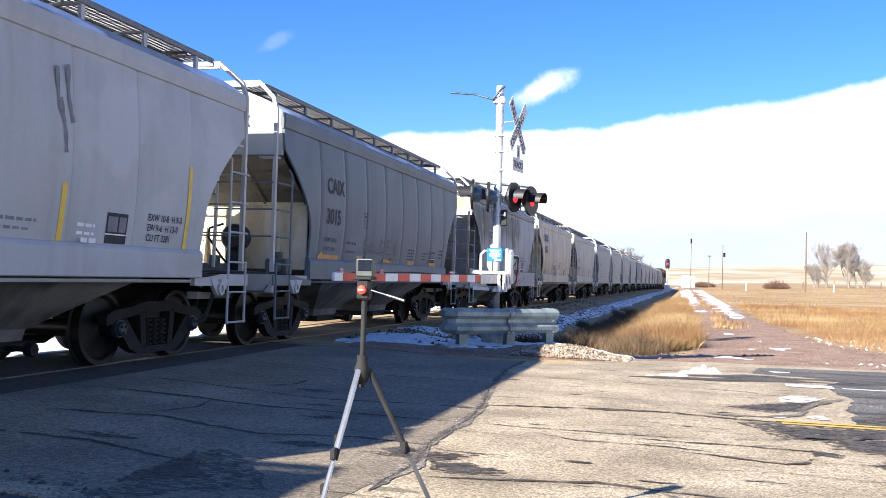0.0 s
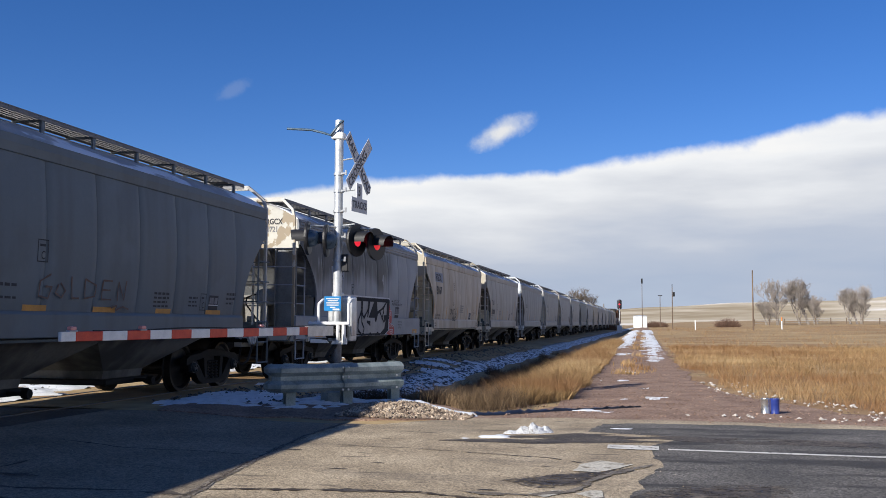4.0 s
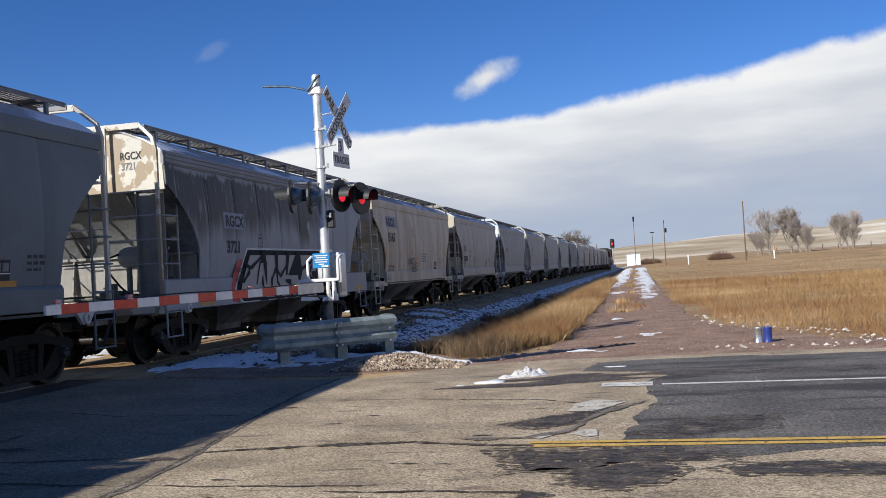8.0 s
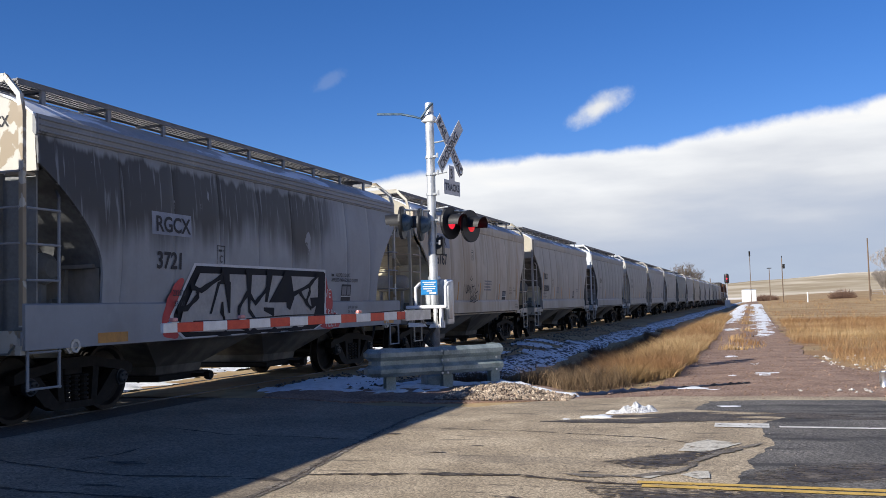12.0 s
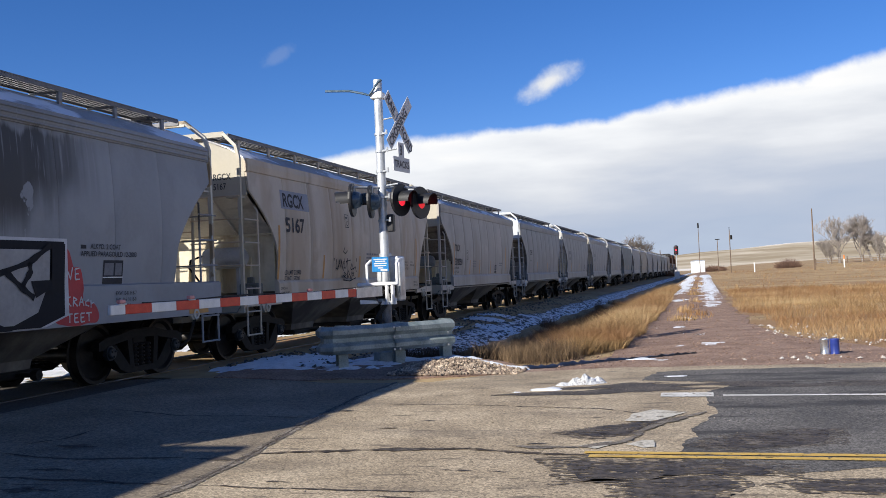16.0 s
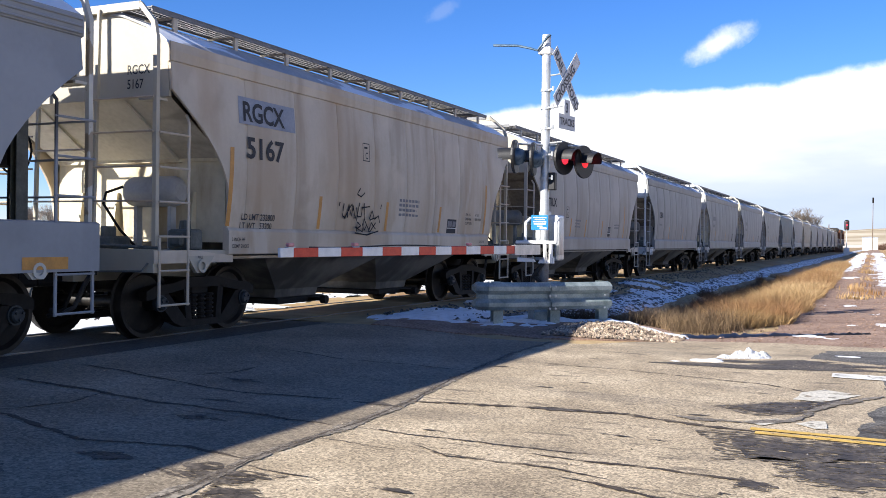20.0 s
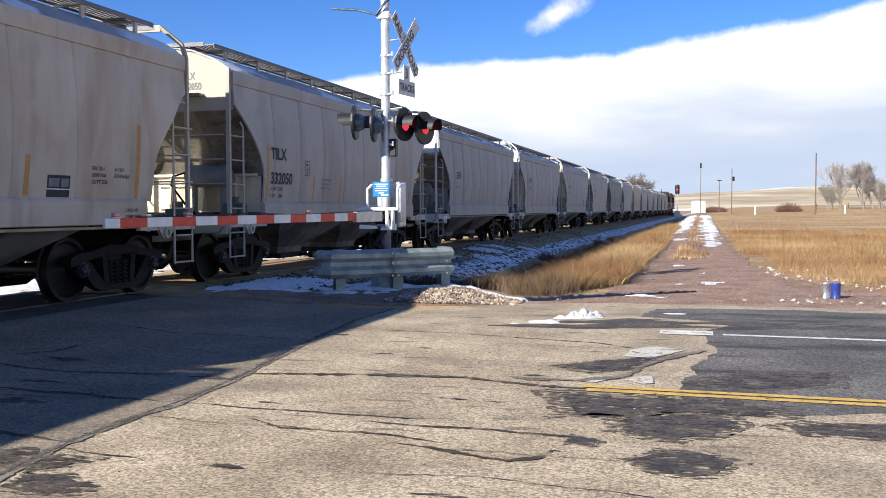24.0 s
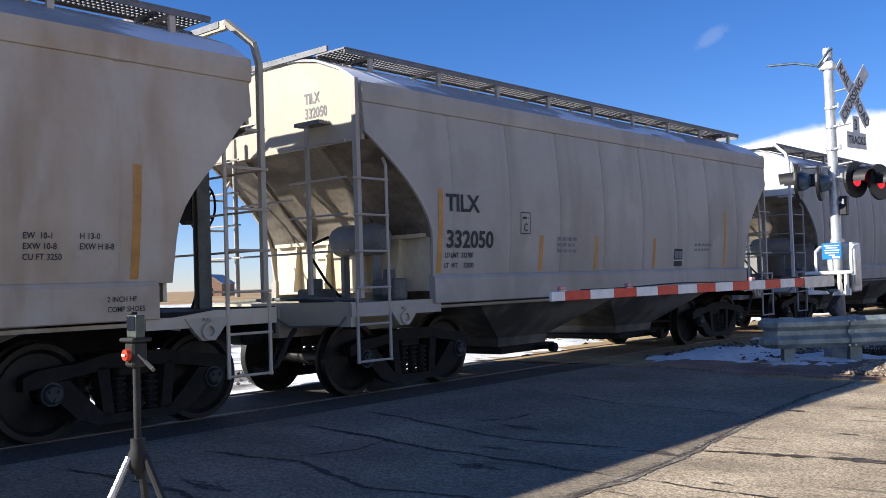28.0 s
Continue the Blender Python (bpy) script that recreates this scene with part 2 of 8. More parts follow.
M = {}
M["asphalt_old"] = surface("aged_tan_asphalt", [(0.145, 0.109, 0.069), (0.36, 0.288, 0.194), (0.58, 0.482, 0.347)], 0.85, scale=1.1, fine=70, bump=0.4, depth=0.004, spread=0.9, grain=1.1, chips=(64, 0.5))
grime(M["asphalt_old"], (0.09, 0.075, 0.062), (0.5, 1.4, 1), 0.5, 0.7, amount=0.4)
grime(M["asphalt_old"], (0.06, 0.048, 0.038), (1.3, 5.0, 1), 0.63, 0.69, amount=0.6)
M["asphalt_new"] = surface("dark_asphalt", [(0.042, 0.039, 0.035), (0.105, 0.097, 0.087), (0.215, 0.2, 0.18)], 0.85, scale=1.2, fine=70, bump=0.6, depth=0.005, spread=0.9, grain=1.5, chips=(64, 0.6))
grime(M["asphalt_new"], (0.028, 0.026, 0.025), (0.55, 1.5, 1), 0.5, 0.62, amount=0.8)
M["shoulder"] = surface("broken_shoulder_asphalt", [(0.03, 0.025, 0.021), (0.075, 0.063, 0.053), (0.15, 0.125, 0.1)], 0.8, scale=2.2, fine=60, bump=0.6, depth=0.008, spread=0.9, grain=1.4, chips=(50, 0.6))
broken(M["shoulder"], 1.6, 0.4, 0.47, (0.5, 1.9, 1))
# Worn greyer asphalt, darker than its own tone to carry the train's shadow
M["asphalt_shade_toned"] = surface("worn_crossing_asphalt_shade_toned", [(0.084, 0.067, 0.048), (0.212, 0.172, 0.122), (0.365, 0.302, 0.22)], 0.8, scale=0.9, fine=60, bump=0.5, depth=0.006, spread=0.9, grain=1.2, chips=(42, 0.35))
# Near-black tone paints in the shade below the cars
M["asphalt_under_train"] = surface("crossing_asphalt_dark_for_shade", [(0.03, 0.026, 0.022), (0.07, 0.06, 0.05), (0.13, 0.11, 0.09)], 0.8, scale=1.2, fine=60, bump=0.5, depth=0.006, spread=0.9, grain=1.2, chips=(42, 0.4))
M["joint"] = broken(surface("grey_sealed_asphalt_joint", [(0.085, 0.072, 0.058), (0.17, 0.145, 0.117), (0.27, 0.235, 0.19)], 0.8, scale=2, fine=60, bump=0.3, depth=0.004, chips=(50, 0.4)), 12.0, 0.3, 0.5)
M["tar"] = surface("tar_crack_filler", [(0.032, 0.024, 0.018), (0.085, 0.063, 0.046)], 0.8, scale=9, fine=80, bump=0.4)
broken(M["tar"], 5.0, 0.3, 0.46)
M["wet_speck"] = surface("damp_worn_specks", [(0.032, 0.026, 0.021), (0.068, 0.055, 0.044), (0.13, 0.108, 0.084)], 0.7, scale=5, fine=40, bump=0.3, depth=0.006, chips=(44, 0.4))
broken(M["wet_speck"], 9.0, 0.36, 0.5, (0.7, 1.6, 1))
M["wet_fleck"] = surface("damp_flecks", [(0.05, 0.039, 0.03), (0.095, 0.077, 0.06), (0.17, 0.14, 0.105)], 0.75, scale=5, fine=40, bump=0.3, depth=0.006, chips=(44, 0.4))
broken(M["wet_fleck"], 17.0, 0.47, 0.56, (0.6, 1.5, 1))
M["line_white"] = surface("worn_white_road_paint", [(0.3, 0.28, 0.25), (0.62, 0.6, 0.55), (0.75, 0.73, 0.68)], 0.7, scale=5, fine=50, spread=0.9)
M["line_yellow"] = surface("worn_yellow_road_paint", [(0.28, 0.2, 0.08), (0.56, 0.36, 0.08), (0.7, 0.47, 0.13)], 0.7, scale=5, fine=50, spread=0.9)
M["worn_white"] = broken(surface("flaking_white_road_paint", [(0.36, 0.33, 0.27), (0.51, 0.475, 0.4), (0.6, 0.57, 0.5)], 0.75, scale=6, fine=60, spread=0.9, chips=(60, 0.25)), 7.0, 0.3, 0.42)
M["soil"] = surface("dry_grassland_soil", [(0.21, 0.14, 0.066), (0.36, 0.253, 0.125), (0.5, 0.37, 0.2)], 0.95, scale=0.12, fine=2.6, bump=0.4, depth=0.05, spread=0.7, grain=0.8)
grime(M["soil"], (0.25, 0.135, 0.058), (0.1, 0.28, 1), 0.46, 0.58, amount=0.7)
broken(M["line_white"], 16.0, 0.31, 0.41)
broken(M["line_yellow"], 16.0, 0.31, 0.41)
M["gravel_red"] = surface("reddish_gravel_track", [(0.14, 0.085, 0.06), (0.25, 0.163, 0.118), (0.36, 0.255, 0.19)], 0.95, scale=1.6, fine=26, bump=0.6, depth=0.02, spread=0.6, grain=1.4)
M["ballast"] = surface("dark_ballast_bed", [(0.03, 0.03, 0.032), (0.075, 0.07, 0.066), (0.14, 0.13, 0.12)], 0.95, scale=3, fine=17, bump=1.0, depth=0.03, spread=0.8, grain=1.0)
M["yard"] = grime(surface("grey_yard_gravel", [(0.09, 0.085, 0.08), (0.17, 0.16, 0.15), (0.26, 0.245, 0.225)], 0.95, scale=1.5, fine=17, bump=0.6, depth=0.02, spread=0.8), (0.8, 0.81, 0.83), (0.5, 0.22, 1.0), 0.42, 0.5, amount=0.95)
M["stone"] = surface("loose_stone", [(0.14, 0.112, 0.085), (0.3, 0.245, 0.18), (0.47, 0.39, 0.3)], 0.9, scale=6, fine=60, island=0.45, bump=0.3)
M["stone_dark"] = surface("ballast_stone", [(0.045, 0.043, 0.043), (0.1, 0.095, 0.09), (0.16, 0.15, 0.14)], 0.9, scale=6, fine=60, island=0.4, bump=0.3)
M["snow"] = surface("old_snow", [(0.5, 0.5, 0.5), (0.74, 0.76, 0.78), (0.86, 0.87, 0.88)], 0.6, scale=6, fine=40, bump=0.5, depth=0.02, spread=0.8)
M["snow_dirty"] = grime(surface("dirty_ploughed_snow", [(0.4, 0.39, 0.38), (0.66, 0.66, 0.66), (0.84, 0.85, 0.86)], 0.7, scale=9, fine=45, bump=1.0, depth=0.04, spread=0.7, grain=1.0), (0.16, 0.14, 0.12), (14, 14, 14), 0.58, 0.64, amount=0.7)
M["grass"] = surface("dry_grass_blades", [(0.16, 0.095, 0.042), (0.3, 0.19, 0.085), (0.43, 0.295, 0.148)], 0.8, scale=0.22, fine=3.0, island=0.35, bump=0, spread=0.8)
# Brown scrub, its tone lowered further for the train's shade on the ditch
M["weed"] = surface("brown_shade_toned_weeds", [(0.05, 0.032, 0.019), (0.105, 0.068, 0.038), (0.2, 0.135, 0.075)], 0.85, scale=0.5, fine=4.0, island=0.4, bump=0)
grime(M["grass"], (0.21, 0.1, 0.04), (0.1, 0.28, 1), 0.46, 0.58, amount=0.75)
grime(M["grass"], (0.5, 0.37, 0.2), (0.13, 0.35, 2), 0.54, 0.66, amount=0.6)
M["galv"] = surface("galvanised_steel", [(0.42, 0.44, 0.45), (0.52, 0.54, 0.55), (0.62, 0.63, 0.63)], 0.42, 0.55, scale=7, fine=45, bump=0.08, depth=0.004)
M["rail_galv"] = surface("weathered_guardrail_steel", [(0.17, 0.215, 0.21), (0.28, 0.33, 0.32), (0.4, 0.445, 0.43)], 0.5, 0.35, scale=4, fine=40, bump=0.1, depth=0.004)
M["silver"] = surface("aluminium_painted_mast", [(0.42, 0.44, 0.45), (0.53, 0.55, 0.56), (0.62, 0.63, 0.64)], 0.4, 0.4, scale=8, fine=50, bump=0.06, depth=0.003)
M["mast_foot"] = surface("darker_grey_mast_steel", [(0.09, 0.085, 0.085), (0.16, 0.155, 0.155), (0.24, 0.235, 0.235)], 0.55, 0.3, scale=6, fine=40, bump=0.1)
M["black"] = surface("black_enamel", [(0.012, 0.012, 0.013), (0.022, 0.022, 0.024)], 0.45, scale=8, fine=60, bump=0.05)
M["dark_metal"] = surface("dark_oiled_iron", [(0.005, 0.0045, 0.004), (0.012, 0.011, 0.01), (0.027, 0.023, 0.02)], 0.7, 0.1, scale=6, fine=35, bump=0.3, depth=0.006, spread=0.8, spec=0.2)
M["wheel"] = surface("rusty_black_wheel", [(0.006, 0.0055, 0.005), (0.012, 0.0105, 0.0095), (0.024, 0.02, 0.016)], 0.5, 0.3, scale=5, fine=30, bump=0.15, depth=0.005)
M["rail"] = surface("brown_rail_steel", [(0.05, 0.034, 0.025), (0.1, 0.07, 0.05)], 0.7, 0.3, scale=5, fine=40, bump=0.2)
M["railhead"] = surface("worn_rail_head", [(0.07, 0.065, 0.06), (0.13, 0.12, 0.115)], 0.5, 0.8, scale=4, fine=30, bump=0.02)
M["tie"] = surface("creosoted_timber", [(0.025, 0.02, 0.016), (0.07, 0.055, 0.042)], 0.9, scale=3, fine=30, stretch=(0.4, 3, 3), bump=0.5)
M["cap"] = surface("blue_grey_bearing_cap", [(0.018, 0.024, 0.03), (0.032, 0.042, 0.05)], 0.5, 0.2, scale=8, fine=50)
M["grating"] = surface("galvanised_grating", [(0.13, 0.13, 0.135), (0.21, 0.21, 0.215)], 0.6, 0.4, scale=6, fine=40, bump=0.05)
M["ink"] = surface("black_stencil_paint", [(0.018, 0.018, 0.022), (0.04, 0.04, 0.046)], 0.7, scale=8, fine=40, bump=0.05)
M["ink_faded"] = surface("sun_faded_black_sign_paint", [(0.06, 0.06, 0.065), (0.12, 0.12, 0.125)], 0.6, scale=8, fine=40, bump=0.02)
M["ink_grey"] = surface("faded_stencil_paint", [(0.14, 0.14, 0.15), (0.22, 0.22, 0.23)], 0.7, scale=8, fine=40, bump=0.05)
M["orange"] = surface("orange_reflector_strip", [(0.4, 0.19, 0.045), (0.58, 0.28, 0.06)], 0.5, scale=6, fine=40, bump=0.05)
M["yellow"] = surface("yellow_reflector_strip", [(0.62, 0.4, 0.05), (0.78, 0.52, 0.09)], 0.5, scale=6, fine=40, bump=0.05)
M["red"] = surface("red_reflective_sheeting", [(0.5, 0.035, 0.015), (0.66, 0.07, 0.03)], 0.45, scale=8, fine=60, bump=0.03)
M["white"] = surface("white_reflective_sheeting", [(0.66, 0.66, 0.64), (0.8, 0.8, 0.78)], 0.45, scale=8, fine=60, bump=0.03)
M["white_paint"] = surface("white_painted_steel", [(0.68, 0.68, 0.66), (0.82, 0.82, 0.8)], 0.4, scale=7, fine=40, bump=0.05)
M["sign"] = surface("grey_white_sign_sheet", [(0.48, 0.49, 0.5), (0.62, 0.63, 0.64)], 0.4, scale=6, fine=40, bump=0.02)
M["blue_sign"] = surface("blue_sign_sheet", [(0.02, 0.2, 0.5), (0.03, 0.27, 0.6)], 0.4, scale=6, fine=40, bump=0.02)
M["blue_can"] = surface("blue_painted_tin", [(0.015, 0.03, 0.16), (0.03, 0.05, 0.24)], 0.35, scale=9, fine=60, bump=0.05)
M["tin"] = surface("bright_tin", [(0.5, 0.5, 0.5), (0.7, 0.7, 0.7)], 0.28, 0.9, scale=6, fine=60, bump=0.05)
M["lens_on"] = glow("lit_red_lens", (1.0, 0.03, 0.06), 0.75)
M["lens_off"] = surface("dark_red_lens", [(0.09, 0.006, 0.008), (0.16, 0.012, 0.014)], 0.15, scale=20, fine=80, bump=0.05)
M["lens_back"] = surface("blue_grey_lamp_housing", [(0.05, 0.09, 0.13), (0.1, 0.15, 0.2)], 0.3, 0.2, scale=9, fine=50, bump=0.05)
M["pole_wood"] = surface("weathered_pole_timber", [(0.09, 0.062, 0.042), (0.2, 0.14, 0.095)], 0.9, scale=3, fine=30, stretch=(3, 3, 0.3), bump=0.4)
M["bark"] = surface("grey_brown_bark", [(0.16, 0.135, 0.115), (0.27, 0.235, 0.2)], 0.9, scale=3, fine=25, bump=0.3)
M["twig"] = surface("bare_twigs", [(0.23, 0.2, 0.175), (0.35, 0.31, 0.275)], 0.9, scale=0.6, fine=6, bump=0, island=0.25)
M["bush"] = surface("reddish_bare_brush", [(0.09, 0.05, 0.035), (0.19, 0.115, 0.08)], 0.9, scale=0.8, fine=6, bump=0, island=0.3)
M["hill"] = surface("pale_hill_grass_with_snow", [(0.32, 0.25, 0.15), (0.58, 0.5, 0.37), (0.9, 0.88, 0.85)], 0.95, scale=0.006, fine=0.045, stretch=(0.35, 0.35, 6), bump=0, spread=0.4)
M["hut"] = surface("white_equipment_hut", [(0.6, 0.62, 0.63), (0.75, 0.76, 0.76)], 0.5, scale=3, fine=30)
M["brick"] = surface("brown_barn_wall", [(0.22, 0.13, 0.09), (0.34, 0.22, 0.15)], 0.9, scale=2, fine=12)
M["roof_grey"] = surface("grey_blue_metal_roof", [(0.25, 0.28, 0.32), (0.36, 0.39, 0.43)], 0.5, 0.3, scale=2, fine=20)
M["rubber"] = surface("black_rubber", [(0.012, 0.012, 0.012), (0.03, 0.03, 0.03)], 0.8, scale=8, fine=50)
M["screen"] = surface("dark_glass_screen", [(0.01, 0.012, 0.02), (0.02, 0.025, 0.04)], 0.1, scale=4, fine=20, bump=0)
M["phone"] = surface("grey_green_device_shell", [(0.05, 0.06, 0.055), (0.09, 0.105, 0.095)], 0.4, scale=8, fine=40, bump=0.03)
M["alu"] = surface("brushed_tripod_tube", [(0.4, 0.4, 0.41), (0.58, 0.58, 0.59)], 0.3, 0.8, scale=8, fine=60, stretch=(1, 1, 0.2), bump=0.03)
M["loco_black"] = surface("sooty_black_locomotive_paint", [(0.015, 0.014, 0.014), (0.045, 0.04, 0.036)], 0.6, scale=1.5, fine=12)
M["loco_orange"] = surface("dull_orange_locomotive_paint", [(0.09, 0.035, 0.015), (0.15, 0.06, 0.025)], 0.6, scale=1.5, fine=12)

M["pink"] = surface("faded_pink_lens", [(0.55, 0.2, 0.18), (0.7, 0.33, 0.3)], 0.25, scale=9, fine=60, bump=0.03)
M["lens_red_far"] = glow("lit_red_signal_lens", (1.0, 0.03, 0.05), 1.6)
M["marker"] = surface("orange_marker_cap", [(0.6, 0.18, 0.03), (0.75, 0.26, 0.05)], 0.5, scale=9, fine=60, bump=0.03)
# Cream raised in tone, standing in for light bounced off the foot sheet
M["slope"] = grime(surface("rust_streaked_slope_sheet", [(0.42, 0.385, 0.32), (0.54, 0.5, 0.42), (0.62, 0.58, 0.5)], 0.7, scale=1.2, fine=14, bump=0.1), (0.16, 0.13, 0.095), (0.9, 2.5, 2.5), 0.5, 0.68, amount=0.5)
M["foot"] = grime(surface("stained_cream_foot_sheet", [(0.5, 0.44, 0.31), (0.66, 0.6, 0.45)], 0.6, scale=1.5, fine=14, bump=0.05), (0.3, 0.2, 0.1), (3, 3, 0.6), 0.5, 0.7, amount=0.6)
# Grime, with the shade of the recess mixed into its grey
M["foot_shaded"] = grime(surface("grimy_shaded_foot_sheet", [(0.17, 0.165, 0.15), (0.26, 0.25, 0.23)], 0.6, scale=1.5, fine=14, bump=0.05), (0.1, 0.08, 0.06), (3, 3, 0.6), 0.5, 0.7, amount=0.6)
M["paint_red"] = surface("red_spray_paint", [(0.36, 0.02, 0.03), (0.5, 0.035, 0.04)], 0.5, scale=3, fine=20, bump=0.03)
M["paint_silver"] = surface("silver_spray_paint", [(0.2, 0.2, 0.205), (0.29, 0.29, 0.292), (0.37, 0.365, 0.36)], 0.5, 0.15, scale=2.5, fine=18, bump=0.03, spread=0.8)
M["paint_black"] = surface("black_spray_paint", [(0.004, 0.004, 0.006), (0.01, 0.01, 0.013)], 0.8, scale=3, fine=20, bump=0.03)
M["paint_white"] = surface("white_spray_paint", [(0.45, 0.45, 0.47), (0.6, 0.6, 0.62)], 0.5, scale=3, fine=20, bump=0.03)
M["stone_red"] = surface("reddish_stone", [(0.13, 0.078, 0.056), (0.24, 0.155, 0.112), (0.36, 0.255, 0.19)], 0.9, scale=6, fine=60, island=0.4, bump=0.3)
M["stone_heap"] = surface("mixed_tan_and_red_stone", [(0.12, 0.085, 0.064), (0.26, 0.2, 0.145), (0.44, 0.36, 0.275)], 0.9, scale=6, fine=60, island=0.6, bump=0.3)
M["stone_pale"] = surface("pale_rubble", [(0.3, 0.26, 0.22), (0.5, 0.46, 0.42), (0.7, 0.67, 0.63)], 0.9, scale=6, fine=60, island=0.3, bump=0.3)
M["tarp"] = surface("crumpled_black_sheeting", [(0.008, 0.008, 0.009), (0.02, 0.02, 0.022)], 0.4, scale=5, fine=30, bump=0.3)
M["lens_dim"] = glow("half_lit_red_lens", (1.0, 0.03, 0.05), 0.45)
# ---- ground, road and track ----
TRACK_X, TRACK_Y, RAIL_Z, LEAN = -7.79, 11.4, 0.10, 0.0075  # the track's centre line


def track_x(y):
    return TRACK_X + LEAN * (y - TRACK_Y)


def height(x, y):
    """The lie of the land."""
    z = -0.03
    ditch = smooth01(18.2, 20.6, y)
    off = x - LEAN * (y - TRACK_Y)
    z -= 0.62 * ditch * math.exp(-((off + 2.7) / (1.4 if off > -2.7 else 1.9)) ** 2)
    z += 0.11 * math.exp(-((x + 1.85) / 0.6) ** 2 - ((y - 16.9) / 0.45) ** 2)
    z += 0.12 * smooth01(-4.2, -6.0, off) * (1 - smooth01(-10.5, -13.0, off))
    z += 0.10 * smooth01(14.8, 16.4, y) * (1 - smooth01(18.2, 20.5, y)) * smooth01(-1.0, -2.4, x) * (1 - smooth01(-4.4, -6.0, x))
    z += 0.0045 * max(0.0, y - 50) * smooth01(6, 45, x) * (1 if y < 400 else 400 / y)
    z += 0.0045 * max(0.0, y - 40) * smooth01(-3.5, -0.5, off) * (1 if y < 300 else 300 / y)
    z += 0.03 * noise.noise((x * 0.35, y * 0.35, 0)) * smooth01(17.5, 20, y)
    return z


def levels(near, far, step, grow):
    v, s = [0.0], step
    while v[-1] < far:
        if v[-1] > near:
            s *= grow
        v.append(v[-1] + s)
    return v


gx = [-a - 2 for a in levels(12, 2600, 0.6, 1.22)[:0:-1]] + [a - 2 for a in levels(12, 2600, 0.6, 1.22)]
gy = [8 - a for a in levels(10, 900, 0.8, 1.3)[:0:-1]] + [8 + a for a in levels(30, 2600, 0.8, 1.16)]
bm = bmesh.new()
grid(bm, [[(x, y, height(x, y)) for x in gx] for y in gy])
ground = part("ground", bm, M["soil"], smooth=True)
tagged(ground, "dry golden prairie ground with short dead grass", "ground", kind="structure")


def sheet(name, outline, lift, material, label, category, cell=0.7, wobble=0.0, kind="structure", rim=0.0, skirt=0.0):
    """A thin sheet over the land within an outline of (x, y), with a ragged edge."""
    b = bmesh.new()
    pts = []
    n = len(outline)
    for k in range(n):
        (x0, y0), (x1, y1) = outline[k], outline[(k + 1) % n]
        m = min(90, max(1, int(math.hypot(x1 - x0, y1 - y0) / (rim or cell))))
        for j in range(m):
            x, y = x0 + (x1 - x0) * j / m, y0 + (y1 - y0) * j / m
            w = wobble * sum((Vector((noise.noise((x * s, y * s, 3)), noise.noise((x * s, y * s, 9)))) * g for s, g in ((1.3, 1.0), (4.5, 0.4), (13.0, 0.12))), Vector((0, 0)))
            pts.append((x + w[0], y + w[1]))
    f = b.faces.new([b.verts.new((x, y, 0)) for x, y in pts])
    bmesh.ops.triangulate(b, faces=[f])
    for _ in range(3):
        long = [e for e in b.edges if e.calc_length() > cell * 1.6 and len(e.link_faces) == 2 and e.calc_length() < 60]
        if not long:
            break
        bmesh.ops.subdivide_edges(b, edges=long, cuts=1)
        bmesh.ops.triangulate(b, faces=b.faces[:])
    for v in b.verts:
        v.co.z = lift(v.co.x, v.co.y)
    if skirt:
        made = bmesh.ops.extrude_edge_only(b, edges=[e for e in b.edges if e.is_boundary])
        for v in made["geom"]:
            if isinstance(v, bmesh.types.BMVert):
                v.co.z -= skirt
    ob = part(name, b, material)
    for p in ob.data.polygons:
        if p.normal.z < 0:
            p.flip()
    tagged(ob, label, category, kind=kind)
    return ob


def road_z(x, y):
    return 0.09 * smooth01(-3.2, -5.9, x) * (1 - smooth01(-10.5, -13.5, x))


# The old tan asphalt by the crossing and the darker road beyond it.
def strip_grid(name, x0, x1, y0, y1, step, lift, material, label, category):
    b = bmesh.new()
    nx, ny = max(1, int((x1 - x0) / step)), max(1, int((y1 - y0) / step))
    grid(b, [[(x0 + (x1 - x0) * i / nx, y0 + (y1 - y0) * j / ny,
               lift(x0 + (x1 - x0) * i / nx, y0 + (y1 - y0) * j / ny)) for i in range(nx + 1)] for j in range(ny + 1)])
    ob = part(name, b, material)
    return tagged(ob, label, category, kind="structure")


sheet("road", [(-40, 5.4), (-7, 5.5), (-3.4, 5.2), (-2.2, 4.2), (-1.6, 2.2), (-1.2, -1.5), (60, -1.5), (60, 3), (400, 3), (400, 15.6), (30, 15.8), (8, 16.6),
               (4, 17.1), (0.5, 17.0), (-1.4, 16.4), (-2.3, 15.9), (-6.2, 15.7), (-40, 15.8)],
      road_z, M["asphalt_old"], "old tan cracked asphalt road over the level crossing", "road", wobble=0.12, skirt=0.2)
sheet("road_surface", [(0.95, 15.2), (1.05, 16.35), (2.2, 16.55), (8, 16.2), (30, 15.6), (400, 15.2), (400, 9.9), (30, 9.75), (8, 9.8), (4.5, 9.6), (3.2, 9.75), (2.3, 9.65),
                       (1.6, 9.9), (1.4, 10.3), (1.45, 10.55), (1.68, 10.98), (1.6, 11.4), (1.8, 12.0), (1.83, 12.7), (1.8, 13.4), (1.84, 14.2), (2.05, 14.9)],
      lambda x, y: road_z(x, y) + 0.0025, M["asphalt_new"], "newer dark grey asphalt with pale worn patches", "road", cell=0.5, wobble=0.16, rim=0.05)
